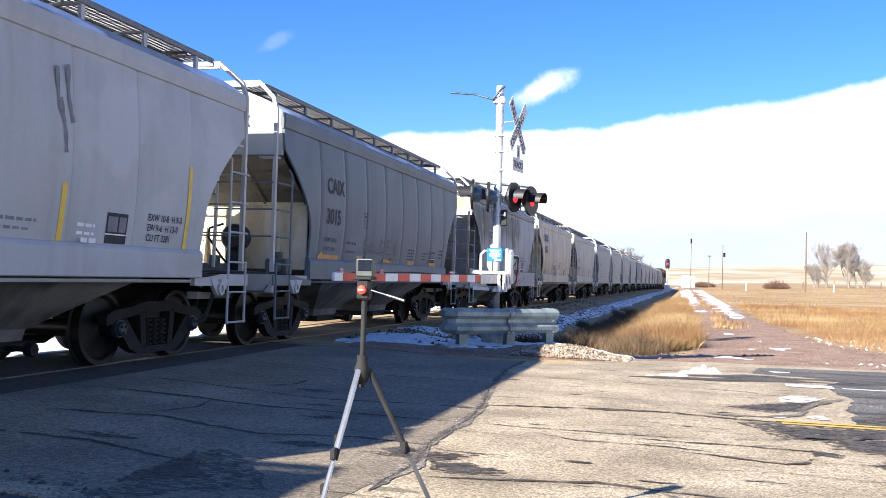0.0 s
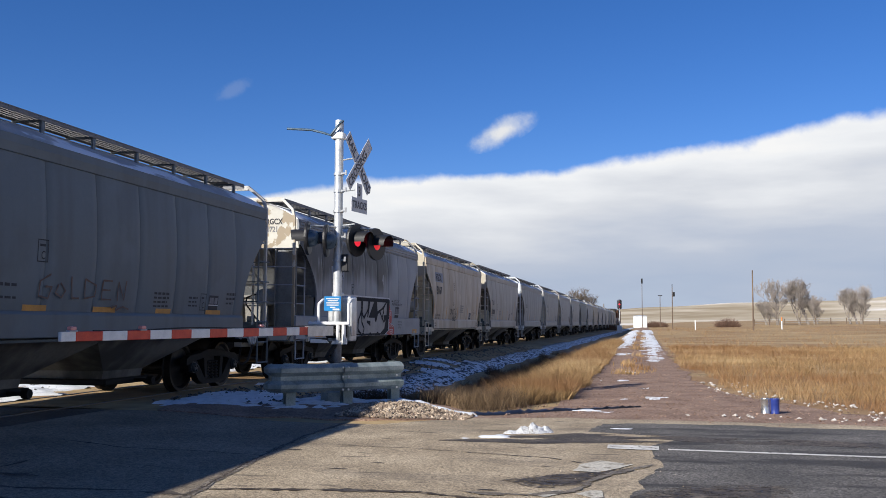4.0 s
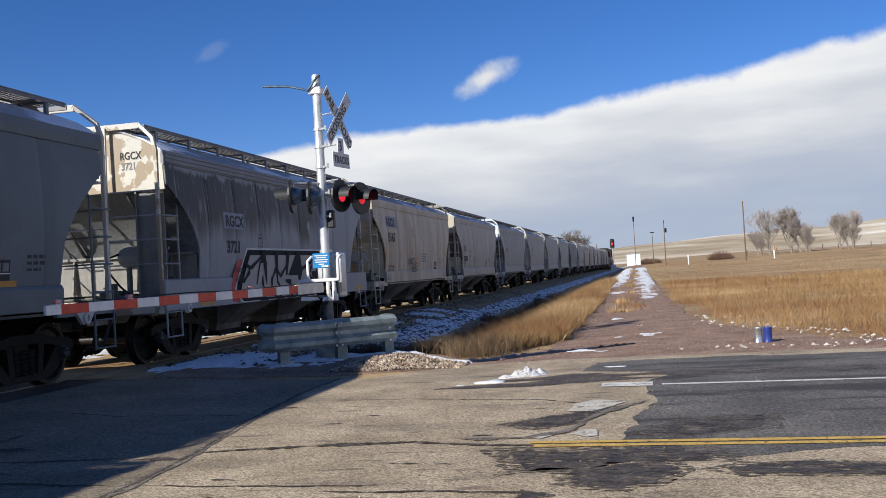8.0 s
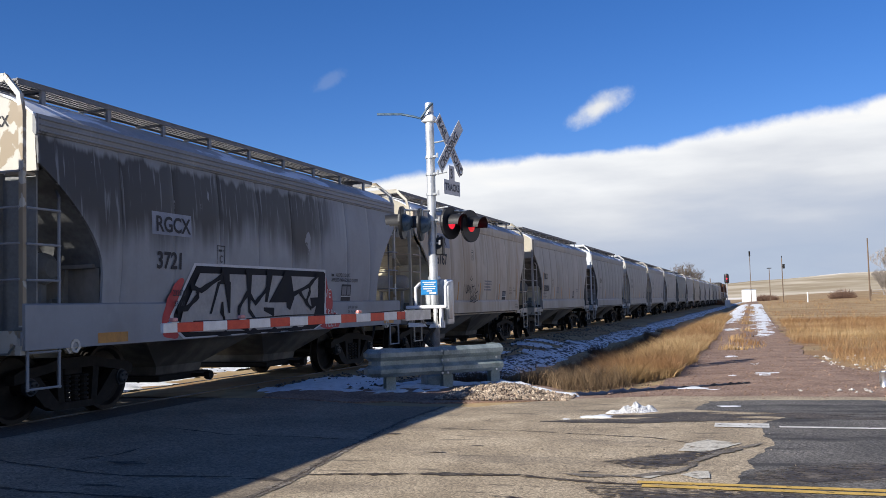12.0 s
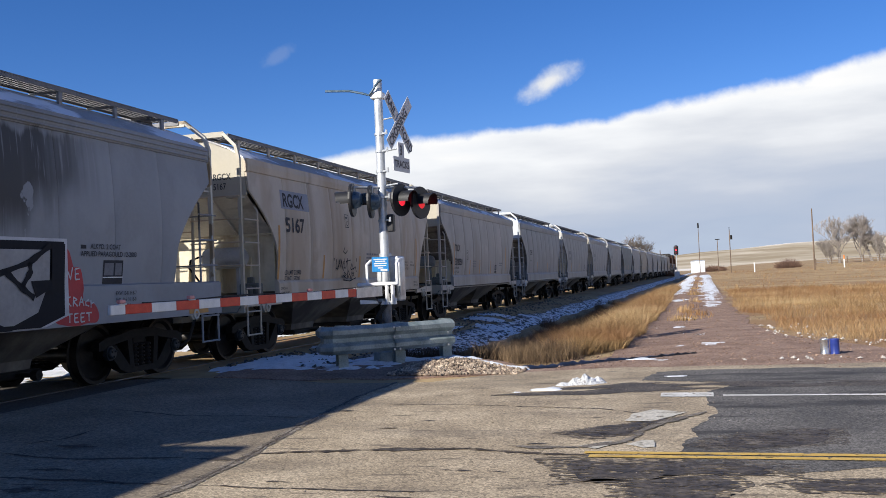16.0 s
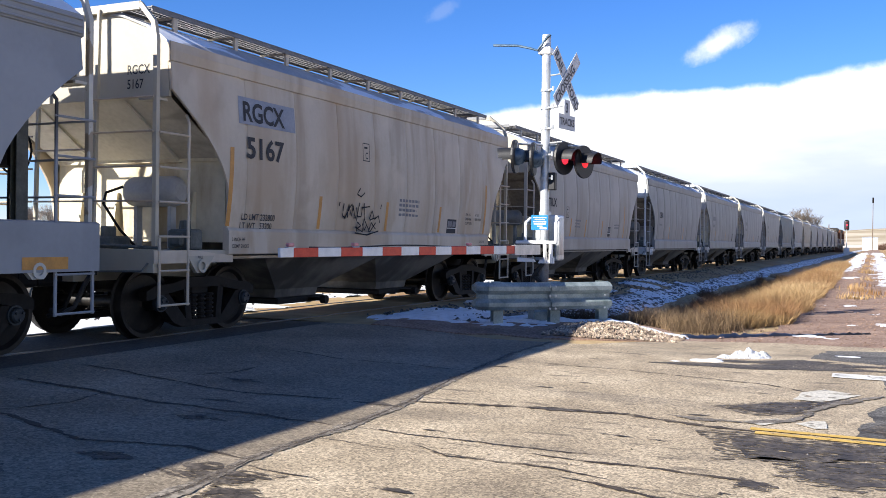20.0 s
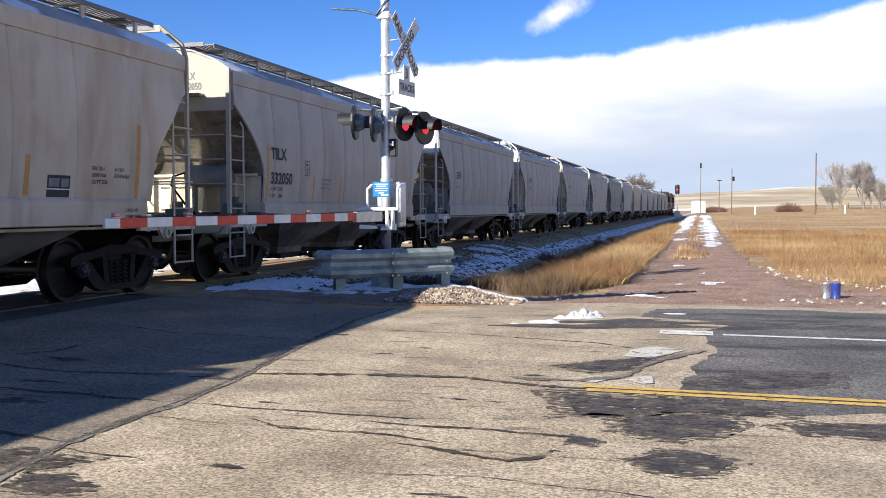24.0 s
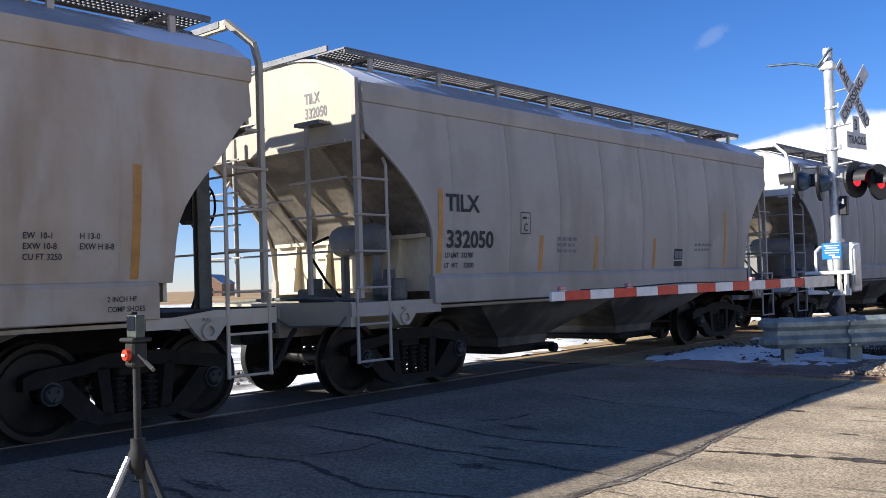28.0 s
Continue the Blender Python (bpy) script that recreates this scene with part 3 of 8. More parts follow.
sheet("shoulder", [(-0.75, 13.85), (-0.25, 14.4), (0.1, 14.6), (0.75, 14.95), (2.1, 14.95), (4.4, 14.9), (4.4, 14.4), (2.1, 14.35), (1.3, 14.2), (0.5, 13.95), (-0.2, 13.8)],
      lambda x, y: road_z(x, y) + 0.004, M["shoulder"], "damp dark asphalt shoulder", "road", cell=0.35, wobble=0.14, rim=0.05)


def band(name, x0, x1, y, width, material, label, z=0.0085, slope=-0.035, wob=0.006):
    """A painted line along the road."""
    b = bmesh.new()
    n = int((x1 - x0) / 0.25)
    rows = [[], []]
    for k in range(n + 1):
        x = x0 + (x1 - x0) * k / n
        c = y + slope * (x - x0) * (1 if x < 6 else 6 / x)
        w = width * (0.5 + wob * 10 * noise.noise((x * 3, y, 1)))
        rows[0].append((x, c - w, z + road_z(x, c)))
        rows[1].append((x, c + w, z + road_z(x, c)))
    grid(b, rows)
    return tagged(part(name, b, material), label, "road marking", kind="structure")


band("centre_line", 0.84, 60, 10.07, 0.095, M["line_yellow"], "yellow road centre line, worn at its end", slope=-0.03)
band("centre_line", 0.79, 60, 10.22, 0.095, M["line_yellow"], "yellow road centre line, worn at its end", slope=-0.03)
band("edge_line", 1.92, 60, 13.65, 0.11, M["line_white"], "white road edge line")
band("edge_line", 1.24, 1.82, 13.75, 0.4, M["line_white"], "thick short white bar of faded paint", wob=0.02)
for outline in ([(0.97, 11.8), (1.02, 12.3), (1.2, 12.6), (1.54, 12.4), (1.44, 12.1), (1.22, 11.8)],
                [(1.08, 10.55), (1.2, 10.75), (1.3, 10.75), (1.29, 10.45), (1.2, 10.4)], [(0.72, 10.5), (0.95, 10.72), (1.02, 10.6), (0.85, 10.36)]):
    sheet("worn_patch", outline, lambda x, y: 0.0078, M["worn_white"], "worn white paint patch", "road marking", cell=0.08, wobble=0.06, rim=0.03)
DAMP_AND_SHADE = [([(0.6, 9.85), (0.79, 9.05), (1.0, 9.2), (1.38, 9.1), (1.5, 9.4), (2.22, 9.45), (2.3, 9.85), (1.33, 9.98), (0.77, 10.0)], 0.0045),
        ([(1.25, 9.2), (1.2, 8.72), (1.54, 8.58), (1.78, 8.73), (1.9, 9.16), (1.8, 9.5)], 0.0043),
        ([(1.26, 8.08), (1.42, 8.33), (1.68, 8.38), (1.88, 8.22), (1.68, 7.91), (1.45, 7.87)], 0.0045),
        ([(2.15, 9.12), (2.41, 9.43), (2.78, 9.35), (3.6, 9.2), (3.3, 8.95), (2.42, 8.9)], 0.0045),
        ([(0.47, 11.2), (0.82, 11.6), (1.28, 11.85), (1.56, 12.2), (1.1, 11.06), (0.74, 10.94)], 0.0045),
        ([(0.97, 8.56), (1.17, 8.48), (1.12, 8.3), (0.95, 8.34)], 0.0045),
        ([(1.55, 10.5), (2.0, 11.2), (2.9, 11.3), (2.7, 10.6), (2.0, 10.35)], 0.0045),
        # The next outline deepens the train's shade on the asphalt by colour
        ([(-6.4, 5.75), (-6.2, 7.4), (-4.6, 7.5), (-3.4, 6.8), (-2.7, 5.9), (-3.4, 5.45)], 0.0045),
        ([(-5.9, 8.2), (-4.8, 8.5), (-3.6, 8.1), (-3.9, 7.7), (-5.4, 7.7)], 0.0045),
        ([(-2.3, 7.15), (-1.8, 7.45), (-1.5, 7.3), (-1.7, 7.0)], 0.0045),
        ([(-1.8, 6.98), (-1.5, 7.02), (-1.22, 6.86), (-1.3, 6.72), (-1.7, 6.74)], 0.0045)]
for outline, lift in DAMP_AND_SHADE:
    cx, cy = sum(a for a, _ in outline) / len(outline), sum(c for _, c in outline) / len(outline)
    for grow, up, mat in ((1.15, 0.0, "wet_fleck"), (0.85, 0.001, "wet_speck")):
        sheet("damp_patch", [(cx + (a - cx) * grow, cy + (c - cy) * grow) for a, c in outline], lambda x, y: lift + up, M[mat],
              "dark patch in the asphalt, damp marks and painted shade", "road", cell=0.12, wobble=0.16, rim=0.025)

# The crossing surface between and beside the rails.
# The two near strips are coloured dark for the shade under the train
for x0, x1 in ((-6.96, -6.2), (-8.45, -7.12), (-11.36, -8.62), (-12.85, -11.5), (-17, -13.0)):
    strip_grid("crossing_surface", x0, x1, 5.7, 15.5, 0.35, lambda x, y: 0.094 if x > -13 else 0.06, M["yard"] if x0 < -9 else M["asphalt_under_train"], "gravel and old snow between the rails" if x0 < -9 else "worn asphalt up to the rails, darkened for shade under the train", "road")

# This sheet's dark colour stands in for part of the train's shadow
sheet("crossing_approach", [(-7.0, 15.5), (-2.48, 15.9), (-2.5, 13.9), (-2.26, 11.5), (-2.03, 9.95), (-1.97, 9.0), (-1.98, 7.7), (-1.87, 6.9), (-2.1, 5.0), (-3.4, 5.4), (-7.0, 5.75)], lambda x, y: road_z(x, y) + 0.003, M["asphalt_shade_toned"],
      "worn asphalt beside the rails, coloured darker for the train's shadow", "road", cell=0.5, wobble=0.06, rim=0.08)

# Cracks, filled with tar: long thin ragged ribbons.
def crack(pts, width, seed, material=None, lift=0.0062, calm=0.55, ragged=1.0):
    rnd = random.Random(seed)
    b = bmesh.new()
    line = []
    for (x0, y0), (x1, y1) in zip(pts, pts[1:]):
        n = max(2, int(math.hypot(x1 - x0, y1 - y0) / 0.035))
        line += [(x0 + (x1 - x0) * k / n, y0 + (y1 - y0) * k / n) for k in range(n)]
    line.append(pts[-1])
    rows = [[], []]
    for k, (x, y) in enumerate(line):
        ox, oy = noise.noise((x * 2.6, y * 2.6, seed)) * 0.09 + noise.noise((x * 11, y * 11, seed)) * 0.03, noise.noise((x * 2.6, y * 2.6, seed + 7)) * 0.09 + noise.noise((x * 11, y * 11, seed + 7)) * 0.03
        ox, oy = ox * calm, oy * calm
        xa, ya = line[max(0, k - 1)]
        xb, yb = line[min(len(line) - 1, k + 1)]
        d = math.hypot(xb - xa, yb - ya) or 1
        w = width * (0.12 + 0.8 * abs(noise.noise((x * 1.7, y * 1.7, seed + 2))) + ragged * (0.7 * abs(noise.noise((x * 11, y * 11, seed + 4))) + 0.3 * rnd.random()) + 0.4 * (1 - ragged)) * min(1, 0.1 + k / 8, 0.1 + (len(line) - 1 - k) / 8)
        px, py = -(yb - ya) / d * w, (xb - xa) / d * w
        z = road_z(x, y) + lift + 0.0001 * (seed % 9)
        rows[0].append((x + ox + px, y + oy + py, z))
        rows[1].append((x + ox - px, y + oy - py, z))
    grid(b, rows)
    return tagged(part("crack", b, material or M["tar"]), "dark tar-filled crack in the asphalt", "crack", kind="structure")


JOINT = [(-2.48, 16.1), (-2.5, 13.9), (-2.26, 11.5), (-2.03, 9.95), (-1.97, 9.0), (-1.98, 8.25), (-1.98, 7.65), (-1.87, 6.95), (-1.9, 6.0)]
CRACKS = [([(-2.03, 10.1), (-1.05, 10.3), (-0.62, 10.36), (-0.2, 10.34), (0.39, 10.2), (0.86, 10.11)], 0.055), ([(-0.46, 8.64), (0.04, 8.6), (0.63, 8.57), (1.03, 8.53)], 0.022),
          ([(-0.1, 8.11), (0.17, 8.08), (0.5, 7.94), (0.66, 7.88), (0.82, 8.03), (0.86, 8.19), (0.95, 8.16)], 0.025), ([(-1.95, 13.15), (-0.95, 13.07), (0.08, 12.83), (0.65, 12.65), (1.3, 12.24), (1.62, 12.21)], 0.014),
          ([(-1.95, 8.85), (-1.17, 8.8), (-0.49, 8.78), (0.09, 8.82)], 0.016), ([(-1.21, 8.5), (-0.91, 8.33), (-0.36, 8.34), (0.27, 8.16)], 0.016), ([(-1.93, 7.5), (-1.42, 7.42), (-1.32, 7.37)], 0.02),
          ([(-5.6, 9.0), (-3.54, 8.97), (-2.73, 8.95), (-2.09, 8.86)], 0.03), ([(-4.53, 10.19), (-4.32, 10.64), (-4.37, 11.12)], 0.03), ([(-5.8, 10.0), (-4.26, 9.83), (-3.53, 9.76), (-2.52, 9.89)], 0.025),
          ([(-5.3, 7.6), (-4.4, 7.9), (-3.4, 7.6), (-2.6, 7.75), (-2.0, 7.65)], 0.03), ([(-4.6, 7.9), (-4.4, 8.5), (-4.5, 9.0)], 0.02), ([(-5.0, 12.4), (-4.0, 12.2), (-3.2, 12.3), (-2.3, 12.1)], 0.02),
          ([(-5.6, 6.5), (-4.3, 6.7), (-3.3, 6.4)], 0.03), ([(-1.7, 6.5), (-0.6, 6.75), (0.6, 6.5), (1.4, 6.6)], 0.025), ([(-1.8, 5.9), (-0.7, 5.7), (0.4, 5.8)], 0.02)]
SPOTS = [(-1.05, 10.31, 0.5, 0.07), (-0.55, 10.36, 0.35, 0.05), (-0.19, 9.48, 0.28, 0.045), (0.15, 9.45, 0.2, 0.035), (-1.52, 12.57, 0.18, 0.05), (-1.08, 11.9, 0.18, 0.045), (-1.38, 11.41, 0.23, 0.06), (0.63, 12.04, 0.14, 0.03),
         (0.24, 10.6, 0.22, 0.06), (-0.97, 7.37, 0.3, 0.06), (-2.47, 9.81, 0.45, 0.11), (-1.39, 9.0, 0.16, 0.05), (0.7, 8.55, 0.25, 0.05), (-2.25, 7.35, 0.3, 0.14), (-3.4, 8.6, 0.5, 0.1), (-3.1, 7.3, 0.5, 0.1), (-4.2, 10.3, 0.5, 0.07),
         (-3.7, 9.3, 0.4, 0.08), (-2.3, 12.6, 0.3, 0.06), (-4.6, 6.9, 0.6, 0.1), (-0.4, 6.9, 0.3, 0.05), (0.3, 7.2, 0.3, 0.05)]
crack(JOINT, 0.085, 33, M["joint"], 0.0056, 0.25, 0.5)
crack(JOINT, 0.035, 35, M["wet_fleck"], 0.006, 0.25, 0.6)
crack(JOINT, 0.014, 36, None, 0.0066, 0.3, 0.6)
crack([(0.1, 10.5), (0.4, 10.42), (0.75, 10.45), (1.05, 10.7), (1.15, 11.1), (1.3, 11.65), (1.75, 12.45)], 0.07, 41, M["joint"], 0.0084, 0.4)
for i, (pts, w) in enumerate(CRACKS):
    crack(pts, w * 1.35, i + 1)
for i, (x, y, long, w) in enumerate(SPOTS):
    crack([(x, y), (x + long * 0.5, y + 0.01), (x + long, y)], w * 1.5, 60 + i, M["wet_speck"])
rnd = random.Random(5)
for i in range(14):
    y, x = rnd.uniform(5.6, 14.6), rnd.uniform(-4.5, 0.2)
    crack([(x, y), (x + rnd.uniform(0.3, 0.8), y + rnd.uniform(-0.1, 0.1)), (x + rnd.uniform(1.0, 1.8), y + rnd.uniform(-0.12, 0.1))], 0.007, 140 + i)

M["ballast_snow"] = grime(surface("snowy_ballast", [(0.03, 0.03, 0.032), (0.075, 0.07, 0.066), (0.14, 0.13, 0.12)], 0.95, scale=3, fine=17, bump=1.0, depth=0.03, spread=0.8, grain=1.0),
                          (0.84, 0.85, 0.86), (6.0, 3.2, 6.0), 0.42, 0.5, amount=0.95, low_z=(-0.17, -0.06))
# The gravel track beside the railway and the loose gravel by the road.
sheet("gravel_track", [(-0.2, 17.0), (4.0, 17.0), (5.6, 16.6), (5.0, 18.6), (3.5, 22.6), (2.9, 27), (2.75, 45), (2.6, 90), (2.5, 190), (-0.2, 190), (-0.3, 70), (0.1, 36), (0.2, 26), (0.3, 21)],
      lambda x, y: height(x, y) + 0.02, M["gravel_red"], "reddish gravel service track with snow patches", "gravel track", cell=0.8, wobble=0.25)
sheet("verge", [(-1.6, 16.2), (0.6, 16.8), (4, 16.9), (9, 16.2), (30, 15.6), (60, 15.4), (60, 16.6), (30, 17.4), (9, 18.4), (5, 18.9), (2, 19.0), (0, 18.2), (-1.2, 17.6)],
      lambda x, y: height(x, y) + 0.012, M["gravel_red"], "loose reddish gravel verge", "verge", cell=0.6, wobble=0.3, skirt=0.2)
sheet("gravel_pad", [(-5.6, 15.6), (-2.2, 15.7), (-1.2, 16.3), (-0.9, 17.0), (-1.6, 18.6), (-2.4, 19.6), (-5.4, 19.4)],
      lambda x, y: height(x, y) + 0.02, M["gravel_red"], "gravel pad round the crossing signal", "gravel", cell=0.5, wobble=0.2, skirt=0.25)
sheet("gravel_pad", [(-40, -8), (-1.0, -8), (-1.5, 2), (-2.1, 4.3), (-3.3, 5.3), (-7, 5.6), (-40, 5.5)],
      lambda x, y: height(x, y) + 0.02, M["ballast"], "dark loose gravel beside the road", "gravel", cell=1.5, wobble=0.2)
sheet("yard", [(-90, 16.3), (-13.6, 16.3), (-13.2, 60), (-12, 190), (-90, 190)], lambda x, y: height(x, y) + 0.02, M["yard"], "grey gravel yard under old snow beyond the rails", "gravel", cell=2.5, wobble=0.5)
bm = bmesh.new()
ys = [16.0 + 1.0 * k for k in range(60)] + [76 + 6 * k for k in range(60)]
grid(bm, [[(track_x(y) + dx, y, z + 0.02 * noise.noise((dx * 2, y * 2, 4))) for dx, z in ((-6.5, -0.12), (-2.6, -0.1), (-2.0, -0.05), (-1.3, -0.02), (1.3, -0.02), (2.0, -0.04), (2.6, -0.08), (3.3, -0.24), (3.8, -0.44), (4.2, -0.72), (4.5, -1.0))] for y in ys])
tagged(part("ballast_bed", bm, M["ballast_snow"]), "dark ballast shoulder with patches of old snow", "ballast", kind="structure")
bm = bmesh.new()
ys = [-40 + 2 * k for k in range(24)]
grid(bm, [[(track_x(y) + dx, y, z) for dx, z in ((-6, -0.03), (-1.6, 0.0), (1.6, 0.0), (2.3, -0.02))] for y in ys if y < 6])
tagged(part("ballast_bed", bm, M["ballast"]), "dark ballast beside the rails", "ballast", kind="structure")


def rail_profile(bm, head):
    if head:
        prism(bm, [(-0.036, -0.012), (0.036, -0.012), (0.034, 0.0), (-0.034, 0.0)], "y", -60, 420)
    else:
        prism(bm, [(-0.07, -0.17), (0.07, -0.17), (0.07, -0.155), (0.012, -0.135), (0.012, -0.055), (0.036, -0.045), (0.036, -0.013), (-0.036, -0.013),
                   (-0.036, -0.045), (-0.012, -0.055), (-0.012, -0.135), (-0.07, -0.155)], "y", -60, 420)


HEADING = -math.degrees(math.atan(LEAN))
tie_bm = bmesh.new()
rbx(tie_bm, -1.3, 1.3, -0.115, 0.115, -0.33, -0.155, 0.012, 1)
tie_me = finish(tie_bm, "tie")
for lane, shift in enumerate((0.0, -4.4)):
    tr = empty("railway_track", pose(TRACK_X + shift, TRACK_Y, RAIL_Z - lane * 0.02, 0, 0, HEADING), "steel rails on dark timber sleepers", "railway track", kind="structure")
    for sx in (-0.753, 0.753):
        b = bmesh.new()
        rail_profile(b, False)
        r = part("rail", b, M["rail"], tr, m=pose(sx, 0, 0))
        b = bmesh.new()
        rail_profile(b, True)
        part("rail_head", b, M["railhead"], r, "shiny worn rail head")
    for k in range(70 if lane == 0 else 30):
        place("tie", tie_me, M["tie"], tr, m=pose(0, 4.9 + 0.54 * k, 0))

# ---- the grain train ----
HALF_TOP, HALF_LOW = 5.7, 4.57  # half lengths of a car's side at the eave and at the sill


def side_end(z):
    """How far the side reaches from the car's middle at height z."""
    if z >= 3.12:
        return HALF_TOP
    t = (3.12 - z) / 1.22
    if t < 1:
        return HALF_TOP - 1.1 * (1 - (1 - t) ** 1.6)
    return HALF_LOW + 0.03 - 0.03 * min(1, (t - 1) * 3)


def side_x(z):
    return 1.535 + 0.09 * math.sin(math.pi * min(1, max(0, (z - 1.3) / 2.35)) ** 0.9)


CAR = {}


def car_mesh(key, build, smooth=False):
    if key not in CAR:
        b = bmesh.new()
        build(b)
        CAR[key] = finish(b, key, smooth)
    return CAR[key]


def b_side(b, longer=0.0):
    zs = [1.43, 1.55, 1.7, 1.85, 2.0, 2.15, 2.3, 2.45, 2.6, 2.75, 2.9, 3.0, 3.06, 3.12, 3.4, 3.55]
    inner = []
    for k in range(7):
        inner += [(-4.2 + 1.2 * (k + f), d) for f, d in ((0.0, 0.02), (0.018, 0.006), (0.12, 0.0), (0.5, -0.001), (0.88, 0.0), (0.982, 0.006))]
    inner.append((4.2, 0.02))
    rows = []
    for z in zs:
        e = side_end(z)
        row = [(side_x(z), -e + (e - 4.2) * q, z) for q in (0.0, 0.3, 0.6, 0.9)]
        row += [(side_x(z) - d, y, z) for y, d in inner]
        e += longer * smooth01(3.12, 2.6, z)
        row += [(side_x(z), e - (e - 4.2) * q, z) for q in (0.9, 0.6, 0.3, 0.0)]
        rows.append(row)
    slab(b, rows, (-0.035, 0, 0))


def b_roof(b):
    rows = []
    for y in [-5.73 + 11.46 * k / 18 for k in range(19)]:
        row = [(x, y, 3.7 + 0.48 * (1 - abs(x / 1.56) ** 2.6)) for x in (-1.56, -1.4, -1.2, -0.8, -0.4, 0, 0.4, 0.8, 1.2, 1.4, 1.56)]
        rows.append(row)
    slab(b, rows, (0, 0, -0.03))


def b_eave(b):
    """The folded rim where the side meets the roof."""
    prism(b, [(1.53, 3.46), (1.575, 3.48), (1.585, 3.6), (1.575, 3.71), (1.5, 3.72), (1.5, 3.5)], "y", -5.72, 5.72)


def b_end(b):
    top = [(x, 3.69 + 0.48 * (1 - abs(x / 1.56) ** 2.6)) for x in (1.5, 1.2, 0.8, 0.4, 0, -0.4, -0.8, -1.2, -1.5)]
    prism(b, [(-1.54, 3.04), (1.54, 3.04)] + top, "y", -5.7, -5.66)


def b_slope(b):
    """The sloping sheet under the end of the car."""
    rows = []
    for z in (3.06, 2.95, 2.8, 2.6, 2.4, 2.2, 2.05, 1.93):
        y = 0.05 - side_end(z)
        w = side_x(z) - 0.04
        rows.append([(-w + 2 * w * k / 8, y, z) for k in range(9)])
    slab(b, rows, (0, 0.03, -0.02))
    for x in (-0.75, 0.75):
        prism(b, [(-5.64, 3.02), (-5.54, 3.02), (-4.83, 2.25), (-4.53, 1.95), (-4.63, 1.98)], "x", x - 0.02, x + 0.02)


def b_slope_high(b):
    """A flatter sloping sheet that meets a taller upright sheet."""
    slab(b, [[(-1.5 + 3.0 * k / 8, y, z) for k in range(9)] for y, z in ((-5.65, 3.06), (-5.3, 2.84), (-4.9, 2.58), (-4.58, 2.37))], (0, 0.03, -0.02))
    for x in (-0.75, 0.75):
        prism(b, [(-5.62, 3.02), (-5.5, 3.02), (-4.55, 2.4), (-4.55, 2.33), (-4.7, 2.4)], "x", x - 0.02, x + 0.02)


def b_foot_high(b):
    bx(b, -1.5, 1.5, -4.54, -4.5, 1.25, 2.4)
    bx(b, -1.45, 1.45, -4.6, -4.54, 2.34, 2.39)


def b_end_plate(b):
    """The upright plate beside the ladder at one corner."""
    bx(b, 0.97, 1.47, -5.63, -5.6, 1.16, 3.04)
    bx(b, 0.95, 0.98, -5.68, -5.6, 1.16, 3.04)


def b_foot(b):
    """The upright sheet below the slope, with its stiffeners."""
    bx(b, -1.5, 1.5, -4.54, -4.5, 1.25, 1.96)
    bx(b, -1.45, 1.45, -4.61, -4.54, 1.92, 1.97)


def b_stiffener(b):
    prism(b, [(-4.54, 1.28), (-4.54, 1.93), (-4.59, 1.93), (-4.68, 1.28)], "x", -0.015, 0.015)


def b_skirt(b):
    prism(b, [(1.56, 0.93), (1.6035, 0.93), (1.6035, 1.45), (1.56, 1.47)], "y", -5.95, 5.95)


def b_sill(b):
    prism(b, [(1.5, 1.09), (1.585, 1.09), (1.6, 1.1), (1.6, 1.4), (1.575, 1.44), (1.545, 1.46), (1.5, 1.46)], "y", -4.58, 4.58)


def b_train_pipe(b):
    pipe(b, [(1.42, -4.9, 0.98), (1.5, -4.5, 1.05), (1.5, 4.5, 1.05), (1.42, 4.9, 0.98)], 0.022, 6)


def b_apron(b):
    prism(b, [(-4.45, 1.1), (-4.45, 0.99), (-5.97, 0.99), (-5.97, 1.15), (-5.2, 1.15), (-4.75, 1.1)], "x", 1.5, 1.57)


def b_platform(b):
    bx(b, -1.55, 1.55, -5.95, -4.5, 1.1, 1.15)
    bx(b, -1.55, 1.55, -5.97, -5.85, 0.88, 1.16)
    bx(b, -0.3, 0.3, -6.0, -3.0, 0.74, 1.1)


def b_coupler(b):
    rbx(b, -0.12, 0.12, -6.2, -5.7, 0.72, 0.95, 0.03, 1)
    rbx(b, -0.17, 0.16, -6.42, -6.12, 0.68, 1.0, 0.05, 2)
    pipe(b, [(0.25, -5.9, 0.75), (0.3, -6.15, 0.4), (0.28, -6.38, 0.33)], 0.028, 6)


def b_board(b):
    for s in (-1, 1):
        x0, x1 = s * 0.62, s * 1.13
        a, c = min(x0, x1), max(x0, x1)
        bx(b, a, a + 0.02, -5.55, 5.55, 4.17, 4.22)
        bx(b, c - 0.02, c, -5.55, 5.55, 4.15, 4.22)
        for k in range(6):
            x = a + 0.085 * (k + 0.5)
            bx(b, x - 0.004, x + 0.004, -5.55, 5.55, 4.19, 4.215)
        for k in range(210):
            y = -5.55 + 11.1 * k / 209
            bx(b, a, c, y - 0.0115, y + 0.0115, 4.192, 4.212)
    for s in (-1, 1):
        y0, y1 = sorted((s * 4.95, s * 5.75))
        bx(b, -1.03, 1.03, y0, y0 + 0.03, 4.15, 4.22)
        bx(b, -1.03, 1.03, y1 - 0.03, y1, 4.15, 4.22)
        for k in range(10):
            y = y0 + (y1 - y0) * (k + 0.5) / 10
            bx(b, -0.52, 0.52, y - 0.01, y + 0.01, 4.192, 4.212)
        for k in range(18):
            x = -0.52 + 1.04 * k / 17
            bx(b, x - 0.012, x + 0.012, y0, y1, 4.19, 4.21)


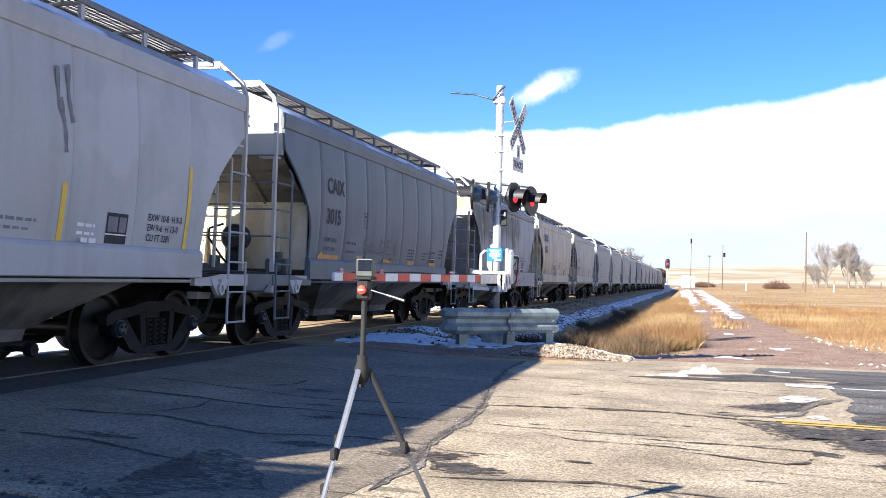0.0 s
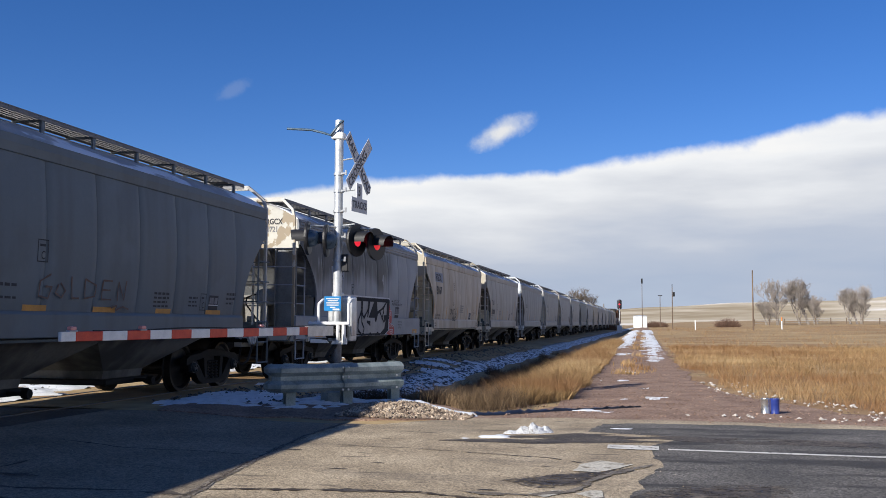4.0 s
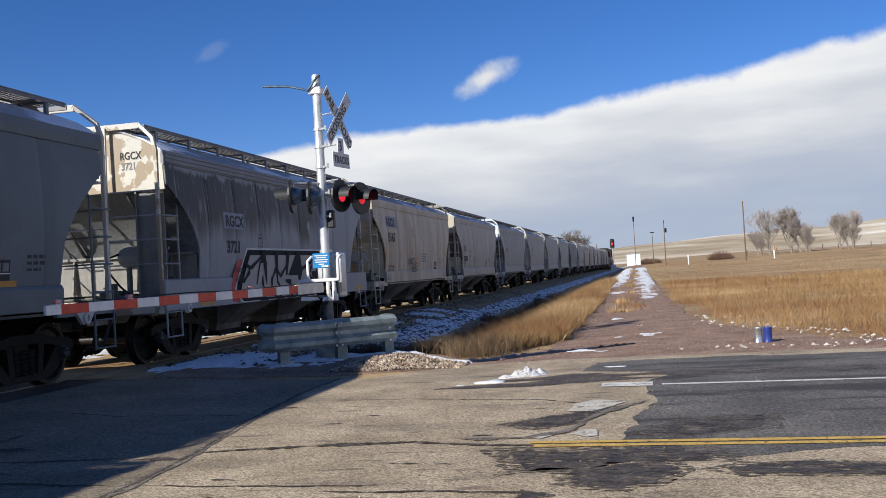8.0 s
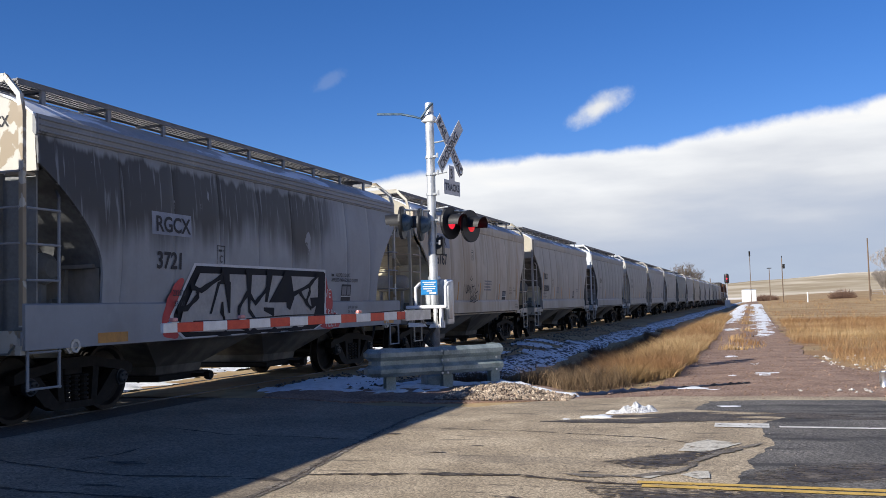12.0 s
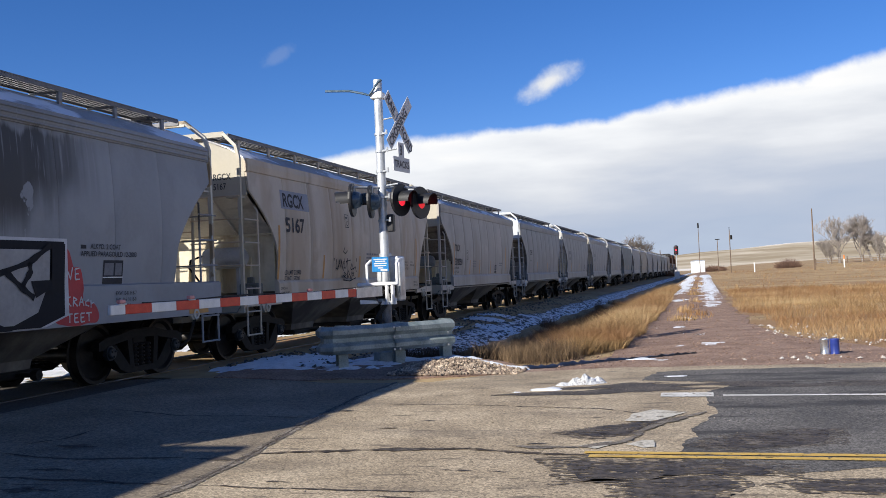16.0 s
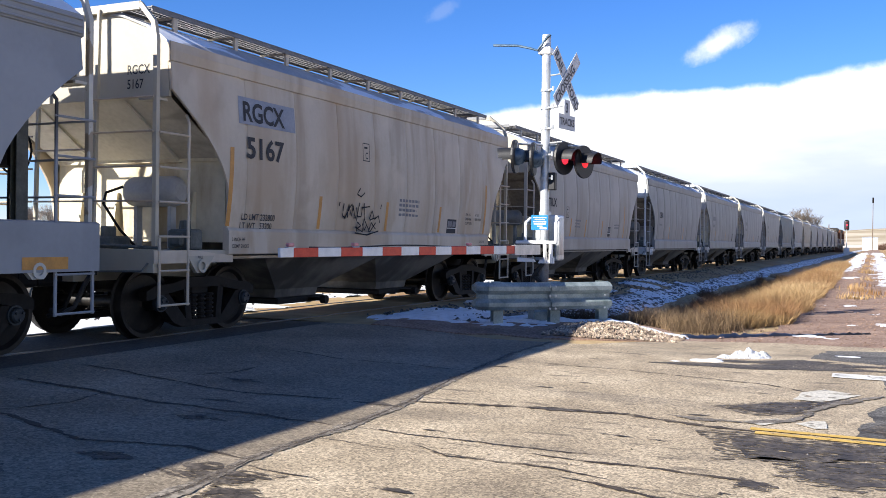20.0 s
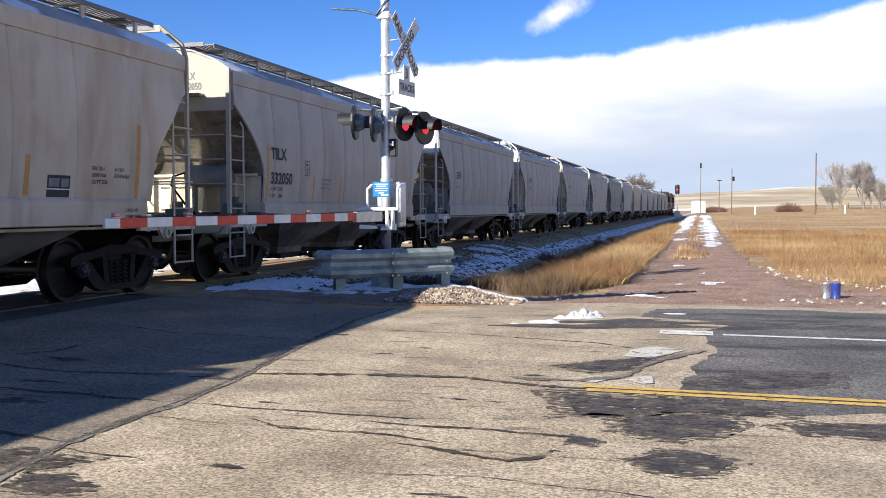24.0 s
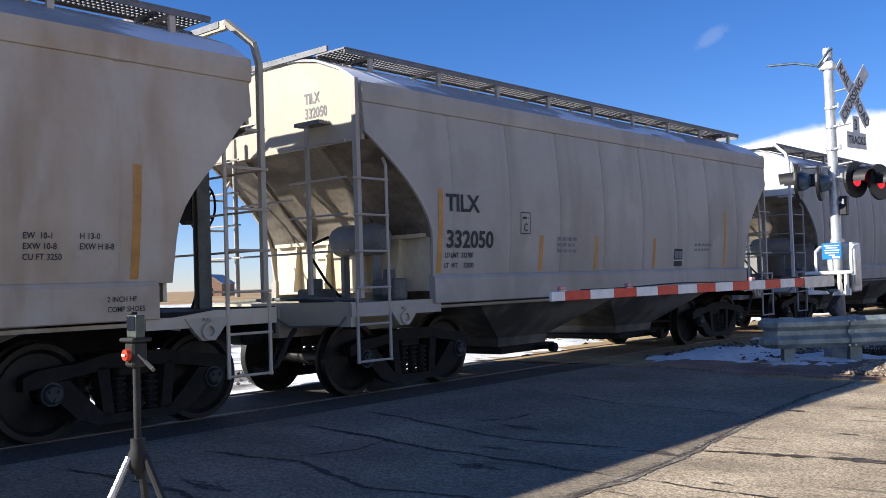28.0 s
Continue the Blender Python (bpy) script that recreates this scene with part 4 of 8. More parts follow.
def b_post(b):
    bx(b, 1.08, 1.12, -0.035, 0.035, 3.86, 4.18)
    bx(b, 0.62, 1.12, -0.025, 0.025, 4.14, 4.17)


def b_hatch(b):
    rbx(b, -0.36, 0.36, -1.2, 1.2, 4.1, 4.235, 0.04, 2)


def b_hoop(b, s):
    """One corner post, bent in at the top towards the walkway."""
    pipe(b, [(s * 1.5, -5.88, 1.2), (s * 1.5, -5.88, 3.7), (s * 1.44, -5.86, 3.92), (s * 1.12, -5.75, 4.2)], 0.042, 4, math.pi / 4)


def b_tie_plate(b):
    bx(b, -0.14, 0.14, -5.87, -5.68, 2.98, 3.01)


def b_inner_post(b):
    pipe(b, [(0, -5.88, 1.25), (0, -5.8, 4.16)], 0.03, 4, math.pi / 4)


def b_end_beam(b):
    bx(b, -1.14, 1.14, -5.79, -5.73, 4.12, 4.22)


def b_short_post(b):
    bx(b, -0.035, 0.035, -5.79, -5.73, 1.2, 3.75)


def b_inner_low(b):
    bx(b, -0.025, 0.025, -5.85, -5.81, 1.25, 3.3)


def b_step(b):
    bx(b, 0.55, 1.0, -5.88, -5.7, 3.28, 3.31)
    for k in range(5):
        bx(b, 0.55, 1.0, -5.88 + 0.04 * k, -5.87 + 0.04 * k, 3.31, 3.325)


def b_ladder(b):
    """The stiles of the side ladder at one corner."""
    pipe(b, [(1.57, -5.36, 0.46), (1.57, -5.36, 2.75), (1.5, -5.33, 2.85)], 0.02, 6)
    pipe(b, [(1.57, -5.88, 0.46), (1.57, -5.88, 1.3)], 0.02, 6)


def b_rung(b):
    tube(b, (1.575, -5.9, 0), (1.575, -5.34, 0), 0.015, 6)


def b_end_rung(b):
    tube(b, (0.5, -5.93, 0), (1.5, -5.93, 0), 0.014, 6)


def b_brace(b):
    tube(b, (-0.5, -5.9, 0), (0.5, -5.9, 0), 0.014, 6)


def b_tank(b):
    lathe(b, [(0, -0.45), (0.12, -0.45), (0.18, -0.4), (0.205, -0.33), (0.205, 0.33), (0.18, 0.4), (0.12, 0.45), (0, 0.45)], 18,
          Matrix.Translation((0.62, -4.9, 1.92)) @ pose(0, 0, 0, 0, 90, 0))
    bx(b, 0.3, 0.36, -4.95, -4.85, 1.15, 1.75)
    bx(b, 0.88, 0.94, -4.95, -4.85, 1.15, 1.75)


def b_tank_end(b):
    lathe(b, [(0, -0.16), (0.17, -0.16), (0.21, -0.12), (0.22, -0.08), (0.22, 0.1), (0.18, 0.14), (0, 0.16)], 24, Matrix.Translation((0.53, -5.2, 1.75)) @ pose(0, 0, 0, -90, 0, 0))
    bx(b, 0.38, 0.68, -5.23, -5.15, 1.15, 1.6)


def b_valves(b):
    rbx(b, 1.0, 1.4, -5.1, -4.85, 1.15, 1.42, 0.04, 2)
    rbx(b, 1.08, 1.3, -5.18, -5.08, 1.2, 1.36, 0.03, 1)
    lathe(b, [(0, 0.12), (0.07, 0.11), (0.08, 0.0)], 12, Matrix.Translation((1.2, -4.98, 1.42)))


def b_bracket_box(b):
    rbx(b, 0.05, 0.45, -5.5, -5.15, 1.15, 1.32, 0.03, 1)
    rbx(b, 0.15, 0.3, -5.42, -5.25, 1.3, 1.45, 0.02, 1)


def b_hose_pipe(b):
    pipe(b, [(0.25, -5.1, 1.98), (0.05, -5.2, 1.9), (0.05, -5.25, 1.75), (0.3, -5.2, 1.4), (0.5, -5.15, 1.2)], 0.02, 6)


def b_cross_pipe(b):
    pipe(b, [(-1.3, -5.6, 1.17), (-0.3, -5.6, 1.2), (0.5, -5.55, 1.2), (1.3, -5.6, 1.17)], 0.025, 6)


def b_lever(b):
    """The bent rod that lifts the coupler pin."""
    pipe(b, [(1.5, -6.0, 1.0), (1.45, -6.05, 0.9), (0.6, -6.08, 0.88), (0.4, -6.1, 0.98), (0.1, -6.15, 1.0)], 0.014, 6)


def b_mast(b):
    """The dark upright that carries the hand brake."""
    bx(b, -0.6, -0.585, -5.86, -5.7, 1.15, 3.3)
    bx(b, -0.515, -0.5, -5.86, -5.7, 1.15, 3.3)
    bx(b, -0.586, -0.514, -5.79, -5.77, 1.15, 3.3)


def b_chain(b):
    pipe(b, [(-0.25, -5.9, 2.1), (-0.24, -5.9, 1.7), (-0.27, -5.88, 1.3), (-0.2, -5.85, 1.1)], 0.018, 6)


def b_hose(b):
    pipe(b, [(0.55, -5.95, 0.85), (0.6, -6.12, 0.7), (0.58, -6.25, 0.45), (0.5, -6.38, 0.36), (0.38, -6.44, 0.42)], 0.03, 8)


def b_brake_wheel(b):
    m = Matrix.Translation((-0.2, -6.02, 2.3)) @ pose(0, 0, 0, 90, 0, 0)
    for k in range(20):
        a, c = 2 * math.pi * k / 20, 2 * math.pi * (k + 1) / 20
        tube(b, m @ Vector((0.27 * math.cos(a), 0.27 * math.sin(a), 0)), m @ Vector((0.27 * math.cos(c), 0.27 * math.sin(c), 0)), 0.014, 5)
    for k in range(5):
        a = 2 * math.pi * k / 5
        tube(b, m @ Vector((0, 0, 0)), m @ Vector((0.27 * math.cos(a), 0.27 * math.sin(a), 0)), 0.012, 5)
    rbx(b, -0.36, -0.06, -5.98, -5.8, 2.1, 2.5, 0.03, 1)


def b_chute(b):
    """One hopper under the car, with its outlet gate."""
    def ring(x, y, z):
        return [b.verts.new(p) for p in ((-x, -y, z), (x, -y, z), (x, y, z), (-x, y, z))]
    levels_ = [ring(1.48, 1.95, 1.26), ring(1.42, 1.9, 1.1), ring(0.75, 0.62, 0.5), ring(0.72, 0.6, 0.36)]
    for u, w in zip(levels_, levels_[1:]):
        for k in range(4):
            b.faces.new((u[k], u[(k + 1) % 4], w[(k + 1) % 4], w[k]))
    b.faces.new(levels_[-1])
    b.faces.new(levels_[0][::-1])


def b_gate(b):
    rbx(b, -0.85, 0.85, -0.7, 0.7, 0.27, 0.37, 0.02, 1)
    tube(b, (-1.2, 0.2, 0.32), (1.2, 0.2, 0.32), 0.03, 8)
    tube(b, (1.1, 0.2, 0.32), (1.2, 0.2, 0.32), 0.07, 8)


def b_lug(b):
    """The jacking pad with its pull ring under the sill."""
    prism(b, [(-4.86, 1.08), (-5.38, 1.08), (-5.28, 0.95), (-5.2, 0.86), (-5.05, 0.86), (-4.96, 0.95)], "x", 1.53, 1.585)
    lathe(b, [(0.05, 0), (0.085, 0), (0.085, 0.03), (0.05, 0.03), (0.05, 0)], 14, Matrix.Translation((1.585, -5.12, 0.95)) @ pose(0, 0, 0, 0, 90, 0))


def b_frame(b):
    """A truck side frame, standing in the plane x = 0, with its two window openings."""
    def bar(pts):
        prism(b, pts, "x", -0.07, 0.07)
    bar([(-1.12, 0.5), (-1.12, 0.62), (-0.98, 0.68), (-0.62, 0.71), (-0.3, 0.78), (0.3, 0.78), (0.62, 0.71), (0.98, 0.68), (1.12, 0.62), (1.12, 0.5), (0.95, 0.52), (0.72, 0.58),
         (0.3, 0.64), (-0.3, 0.64), (-0.72, 0.58), (-0.95, 0.52)])
    bar([(-0.95, 0.53), (-0.7, 0.57), (-0.38, 0.24), (-0.25, 0.21), (0.25, 0.21), (0.38, 0.24), (0.7, 0.57), (0.95, 0.53), (0.62, 0.2), (0.42, 0.12), (-0.42, 0.12), (-0.62, 0.2)])
    bar([(-0.42, 0.66), (-0.3, 0.66), (-0.25, 0.2), (-0.36, 0.2)])
    bar([(0.3, 0.66), (0.42, 0.66), (0.36, 0.2), (0.25, 0.2)])


def b_springs(b):
    shape = []
    for k in range(6):
        h = 0.21 + 0.06 * k
        shape += [(0.05, h), (0.072, h + 0.006), (0.078, h + 0.02), (0.072, h + 0.036), (0.05, h + 0.042)]
    lathe(b, [(0, 0.21)] + shape + [(0, 0.56)], 10)


def b_bolster(b):
    rbx(b, -1.0, 1.0, -0.2, 0.2, 0.52, 0.76, 0.04, 1)
    lathe(b, [(0.22, 0.76), (0.22, 0.86), (0, 0.86)], 16)
    for s in (-1, 1):
        rbx(b, -0.85, 0.85, s * 0.42 - 0.05, s * 0.42 + 0.05, 0.3, 0.42, 0.02, 1)


def b_wheels(b):
    for s in (-1, 1):
        lathe(b, [(0.1, -0.09), (0.14, -0.06), (0.36, -0.02), (0.4, -0.065), (0.452, -0.065), (0.457, 0.05), (0.485, 0.06), (0.485, 0.08), (0.4, 0.085), (0.36, 0.03), (0.14, 0.05), (0.1, 0.09)],
              32, Matrix.Translation((s * 0.76, 0, 0)) @ pose(0, 0, 0, 0, -90 * s, 0))


def b_axle(b):
    tube(b, (-1.0, 0, 0), (1.0, 0, 0), 0.085, 14)


def b_cap(b):
    lathe(b, [(0, 0.05), (0.07, 0.05), (0.085, 0.035), (0.09, 0.0), (0.11, 0.0), (0.11, -0.06), (0, -0.06)], 16, pose(0, 0, 0, 0, 90, 0))
    for k in range(3):
        a = 2 * math.pi * k / 3
        lathe(b, [(0, 0.07), (0.016, 0.07), (0.016, 0.04)], 6, pose(0, 0, 0, 0, 90, 0) @ Matrix.Translation((0.05 * math.cos(a), 0.05 * math.sin(a), 0)))


WHEELSETS = []
TRUCK_Y = 4.42


def flip(s):
    """The pose that puts a near-end piece at the far end."""
    return pose(0, 0, 0) if s < 0 else pose(0, 0, 0, 0, 0, 180)


def hopper(paint, end_paint, label, arch=True, slope="slope_shaded", foot="foot_shaded", high=False, plate=False, longer=0.0, tank_on=False):
    """A covered hopper car with its middle at the origin and the rail tops at z = 0."""
    car = empty("hopper_car", pose(0, 0, 0), label, "hopper car", "covered hopper cars of the train")
    P, E = paint, end_paint
    place("side_sheet", car_mesh("side_sheet%g" % longer, lambda b: b_side(b, longer), True), P, car)
    place("side_sheet", car_mesh("side_sheet", b_side, True), P, car, m=flip(1))
    for s in (-1, 1):
        place("eave_rim", car_mesh("eave_rim", b_eave), P, car, m=flip(s))
    place("roof", car_mesh("roof", b_roof, True), M["roof_snow"], car, "roof with rests of snow")
    place("running_board", car_mesh("running_board", b_board), M["grating"], car, "galvanised grating walkway")
    for k in range(9):
        y = -5.1 + 10.2 * k / 8
        for s in (-1, 1):
            place("walkway_post", car_mesh("walkway_post", b_post), P, car, m=pose(0, y, 0) @ flip(s))
    for y in (-3.7, -1.25, 1.25, 3.7):
        place("hatch_cover", car_mesh("hatch_cover", b_hatch), E, car, m=pose(0, y, 0))
    for s in (-1, 1):
        place("side_sill", car_mesh("side_sill", b_sill), P, car, m=flip(s))
        f = flip(s)
        place("end_sheet", car_mesh("end_sheet", b_end), E, car, m=f)
        inner = f @ pose(0, -longer if s > 0 else 0, 0)
        place("slope_sheet", car_mesh("slope_sheet%d" % high, b_slope_high if high else b_slope, True), M[slope], car, "rust-streaked sloping sheet, light and shade put into its tone", m=inner)
        sheet_ = place("foot_sheet", car_mesh("foot_sheet%d" % high, b_foot_high if high else b_foot), M[foot], car, "stained upright sheet, tone set by its light", m=inner)
        # Tank grey on this plate stands in for the shade it lies in
        if plate and s < 0:
            place("end_plate", car_mesh("end_plate", b_end_plate), M["tank"], car, "upright plate beside the ladder, greyed for the shade on it", m=f)
        for x in (-1.0, -0.35, 0.35, 1.0):
            place("stiffener", car_mesh("stiffener", b_stiffener), M[foot], sheet_, m=pose(x, 0, 0))
        place("end_platform", car_mesh("end_platform", b_platform), M["dark_metal"] if s > 0 else E, car, m=f)
        place("coupler", car_mesh("coupler", b_coupler), M["dark_metal"], car, m=f)
        if arch:
            for q in (-1, 1):
                place("corner_post", car_mesh("corner_post%d" % q, lambda b: b_hoop(b, q)), E, car, m=f)
                place("tie_plate", car_mesh("tie_plate", b_tie_plate), E, car, m=f @ pose(q * 1.36, 0, 0))
                place("ladder_post", car_mesh("ladder_post", b_inner_post), E, car, m=f @ pose(q * 0.5, 0, 0))
            place("end_beam", car_mesh("end_beam", b_end_beam), E, car, m=f)
        else:
            for q in (-1, 1):
                place("corner_post", car_mesh("short_post", b_short_post), P, car, m=f @ pose(q * 1.5, 0, 0))
                place("ladder_post", car_mesh("inner_post_low", b_inner_low), P, car, m=f @ pose(q * 0.72, 0, 0))
            place("step_plate", car_mesh("step_plate", b_step), M["grating"], car, "small grating step", m=f)
        for z in (1.75, 2.4):
            place("end_brace", car_mesh("end_brace", b_brace), P, car, m=f @ pose(0, 0, z))
        for k in range(4):
            for shift in (0, -2.0):
                place("end_rung", car_mesh("end_rung", b_end_rung), P, car, m=f @ pose(shift, 0, 1.75 + 0.42 * k))
        for q in (1, -1):
            lad = place("ladder", car_mesh("ladder%d" % q, b_ladder if q > 0 else (lambda b: (b_ladder(b), b.transform(Matrix.Diagonal((-1, 1, 1, 1)))))), P, car, m=f)
            for k in range(6):
                place("rung", car_mesh("rung", b_rung), P, lad, m=pose(0 if q > 0 else -3.15, 0, 0.48 + 0.42 * k))
            place("end_apron", car_mesh("end_apron%d" % q, b_apron if q > 0 else (lambda b: (b_apron(b), b.transform(Matrix.Diagonal((-1, 1, 1, 1)))))), P, car, m=f)
            place("jacking_pad", car_mesh("jacking_pad%d" % q, b_lug if q > 0 else (lambda b: (b_lug(b), b.transform(Matrix.Diagonal((-1, 1, 1, 1)))))), E, car, m=f)
    if tank_on:
        place("air_tank", car_mesh("air_tank_end", b_tank_end, True), M["black"], car, "black air tank, its round end to the front")
    else:
        place("air_tank", car_mesh("air_tank", b_tank, True), M["tank_pale"] if high else M["tank"], car)
    place("brake_valve", car_mesh("brake_valve", b_valves), M["valve"], car)
    place("bracket_box", car_mesh("bracket_box", b_bracket_box), M["valve"], car)
    place("hose_pipe", car_mesh("hose_pipe", b_hose_pipe), M["dark_metal"], car)
    place("cross_pipe", car_mesh("cross_pipe", b_cross_pipe), M["valve"], car)
    place("brake_wheel", car_mesh("brake_wheel", b_brake_wheel), M["dark_metal"], car, "dark hand brake wheel with its gear box", m=flip(1))
    place("brake_mast", car_mesh("brake_mast", b_mast), M["valve"], car, "dark brake mast", m=flip(1))
    place("brake_chain", car_mesh("brake_chain", b_chain), M["dark_metal"], car, m=flip(1))
    for s in (-1, 1):
        place("uncoupling_lever", car_mesh("uncoupling_lever", b_lever), M["valve"], car, m=flip(s))
        place("air_hose", car_mesh("air_hose", b_hose), M["rubber"], car, "black rubber air hose", m=flip(s))
        place("train_pipe", car_mesh("train_pipe", b_train_pipe), P, car, m=flip(s))
    for y in (-1.95, 1.95):
        c = place("hopper_chute", car_mesh("hopper_chute", b_chute), M["chute"], car, m=pose(0, y * 0.85, 0))
        place("outlet_gate", car_mesh("outlet_gate", b_gate), M["dark_metal"], c)
    for s in (-1, 1):
        t = empty("truck", pose(0, s * TRUCK_Y + (longer * 1.3 if s > 0 else 0), 0), "", "")
        t.name = "truck"
        t.parent = car
        for x in (-1.0, 1.0):
            place("side_frame", car_mesh("side_frame", b_frame), M["dark_metal"], t, m=pose(x, 0, 0))
            for q in (-0.17, 0.0, 0.17):
                place("spring", car_mesh("spring", b_springs), M["dark_metal"], t, m=pose(x, q, 0))
            for y in (-0.865, 0.865):
                place("bearing_cap", car_mesh("bearing_cap", b_cap), M["cap"], t, m=pose(x + math.copysign(0.09, x), y, 0.457, 0, 0, 0 if x > 0 else 180))
        place("bolster", car_mesh("bolster", b_bolster), M["dark_metal"], t)
        for y in (-0.865, 0.865):
            w = place("wheelset", car_mesh("wheelset", wheelset_all, True), M["wheel"], t, m=pose(0, y, 0.457))
            w["group"] = "wheelsets"
            WHEELSETS.append((w, y))
    return car


def wheelset_all(b):
    b_wheels(b)
    b_axle(b)


# Grimy and sooty slopes, darker still to paint the shade under car ends
M["slope_shaded"] = grime(surface("grimy_shaded_slope_sheet", [(0.1, 0.085, 0.065), (0.17, 0.145, 0.115), (0.25, 0.215, 0.17)], 0.7, scale=1.2, fine=14, bump=0.1), (0.045, 0.037, 0.03), (0.9, 2.5, 2.5), 0.46, 0.64, amount=0.75)
M["slope_soot_shaded"] = grime(surface("sooty_shaded_slope_sheet", [(0.075, 0.079, 0.082), (0.125, 0.13, 0.134), (0.18, 0.184, 0.184)], 0.7, scale=1.2, fine=14, bump=0.1), (0.05, 0.05, 0.05), (0.9, 2.5, 2.5), 0.48, 0.66, amount=0.7)
M["tank"] = surface("grey_air_tank_paint", [(0.13, 0.135, 0.135), (0.2, 0.21, 0.21)], 0.5, scale=3, fine=25)
M["tank_pale"] = surface("pale_grey_air_tank_paint", [(0.3, 0.3, 0.29), (0.42, 0.41, 0.39)], 0.5, scale=3, fine=25)
M["valve"] = surface("grey_green_brake_castings", [(0.07, 0.075, 0.065), (0.14, 0.145, 0.13)], 0.6, scale=5, fine=30)
M["panel"] = surface("blue_grey_stencil_panel", [(0.2, 0.22, 0.27), (0.3, 0.32, 0.37)], 0.6, scale=3, fine=25)
M["rust_ink"] = surface("brown_spray_paint", [(0.09, 0.05, 0.04), (0.14, 0.085, 0.065)], 0.6, scale=4, fine=30, bump=0.02)
M["roof_snow"] = grime(surface("dusty_grey_roof_paint", [(0.3, 0.3, 0.3), (0.44, 0.43, 0.42)], 0.6, scale=2, fine=20), (0.8, 0.83, 0.87), (1.6, 0.5, 1), 0.5, 0.56, amount=0.95)
M["chute"] = grime(surface("grimy_hopper_paint", [(0.12, 0.11, 0.095), (0.2, 0.185, 0.162)], 0.7, scale=1.5, fine=18), (0.03, 0.028, 0.026), (1.2, 1.2, 0.6), 0.45, 0.65, amount=0.85)


def paint(name, base, dirt, streak, lo=0.52, hi=0.72, amount=0.5):
    m = surface(name, [tuple(c * 0.86 for c in base), base, tuple(min(1, c * 1.1) for c in base)], 0.55, scale=1.1, fine=16, bump=0.05, depth=0.004, spread=0.9)
    grime(m, streak, (2.2, 2.2, 0.22), lo, hi, amount=amount * 0.7)
    grime(m, tuple(min(0.9, c * 1.18) for c in base), (0.9, 0.9, 1.1), 0.5, 0.62, amount=0.55)
    grime(m, tuple((a + c) / 2 for a, c in zip(base, streak)), (1.7, 1.7, 1.2), 0.52, 0.66, amount=0.5)
    grime(m, dirt, (0.9, 0.9, 0.9), 0.4, 0.75, low_z=(1.25, 2.1), amount=0.35)
    return m


# The grey, sooty and old sides are much darker than their ends
PAINTS = {
    "pale": paint("pale_grey_car_paint", (0.4, 0.405, 0.405), (0.27, 0.23, 0.18), (0.24, 0.23, 0.21), lo=0.48, hi=0.7, amount=0.5),
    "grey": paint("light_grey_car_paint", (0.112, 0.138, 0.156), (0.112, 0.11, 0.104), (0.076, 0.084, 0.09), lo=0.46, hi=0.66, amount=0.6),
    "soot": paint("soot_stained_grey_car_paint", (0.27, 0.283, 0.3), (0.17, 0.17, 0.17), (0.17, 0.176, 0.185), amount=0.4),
    "beige": paint("dusty_beige_car_paint", (0.51, 0.44, 0.345), (0.29, 0.205, 0.12), (0.27, 0.195, 0.122), lo=0.47, hi=0.68, amount=0.75),
    "warm": paint("warm_grey_car_paint", (0.38, 0.352, 0.31), (0.25, 0.21, 0.16), (0.25, 0.22, 0.18), lo=0.48, hi=0.7, amount=0.55),
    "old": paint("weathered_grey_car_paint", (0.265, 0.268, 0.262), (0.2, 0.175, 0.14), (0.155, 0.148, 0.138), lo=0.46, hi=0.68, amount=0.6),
    "tan": paint("weathered_tan_car_paint", (0.31, 0.275, 0.225), (0.21, 0.175, 0.13), (0.2, 0.16, 0.115), lo=0.46, hi=0.68, amount=0.6),
    "dark": paint("grimy_grey_car_paint", (0.25, 0.255, 0.26), (0.13, 0.12, 0.11), (0.14, 0.138, 0.135), amount=0.4),
}

grime(PAINTS["beige"], (0.36, 0.25, 0.145), (0.7, 0.7, 0.2), 0.5, 0.66, amount=0.55)
grime(PAINTS["beige"], (0.6, 0.56, 0.48), (1.4, 1.4, 0.5), 0.56, 0.7, amount=0.5)
grime(PAINTS["warm"], (0.22, 0.185, 0.135), (0.8, 0.8, 0.25), 0.54, 0.7, amount=0.4)


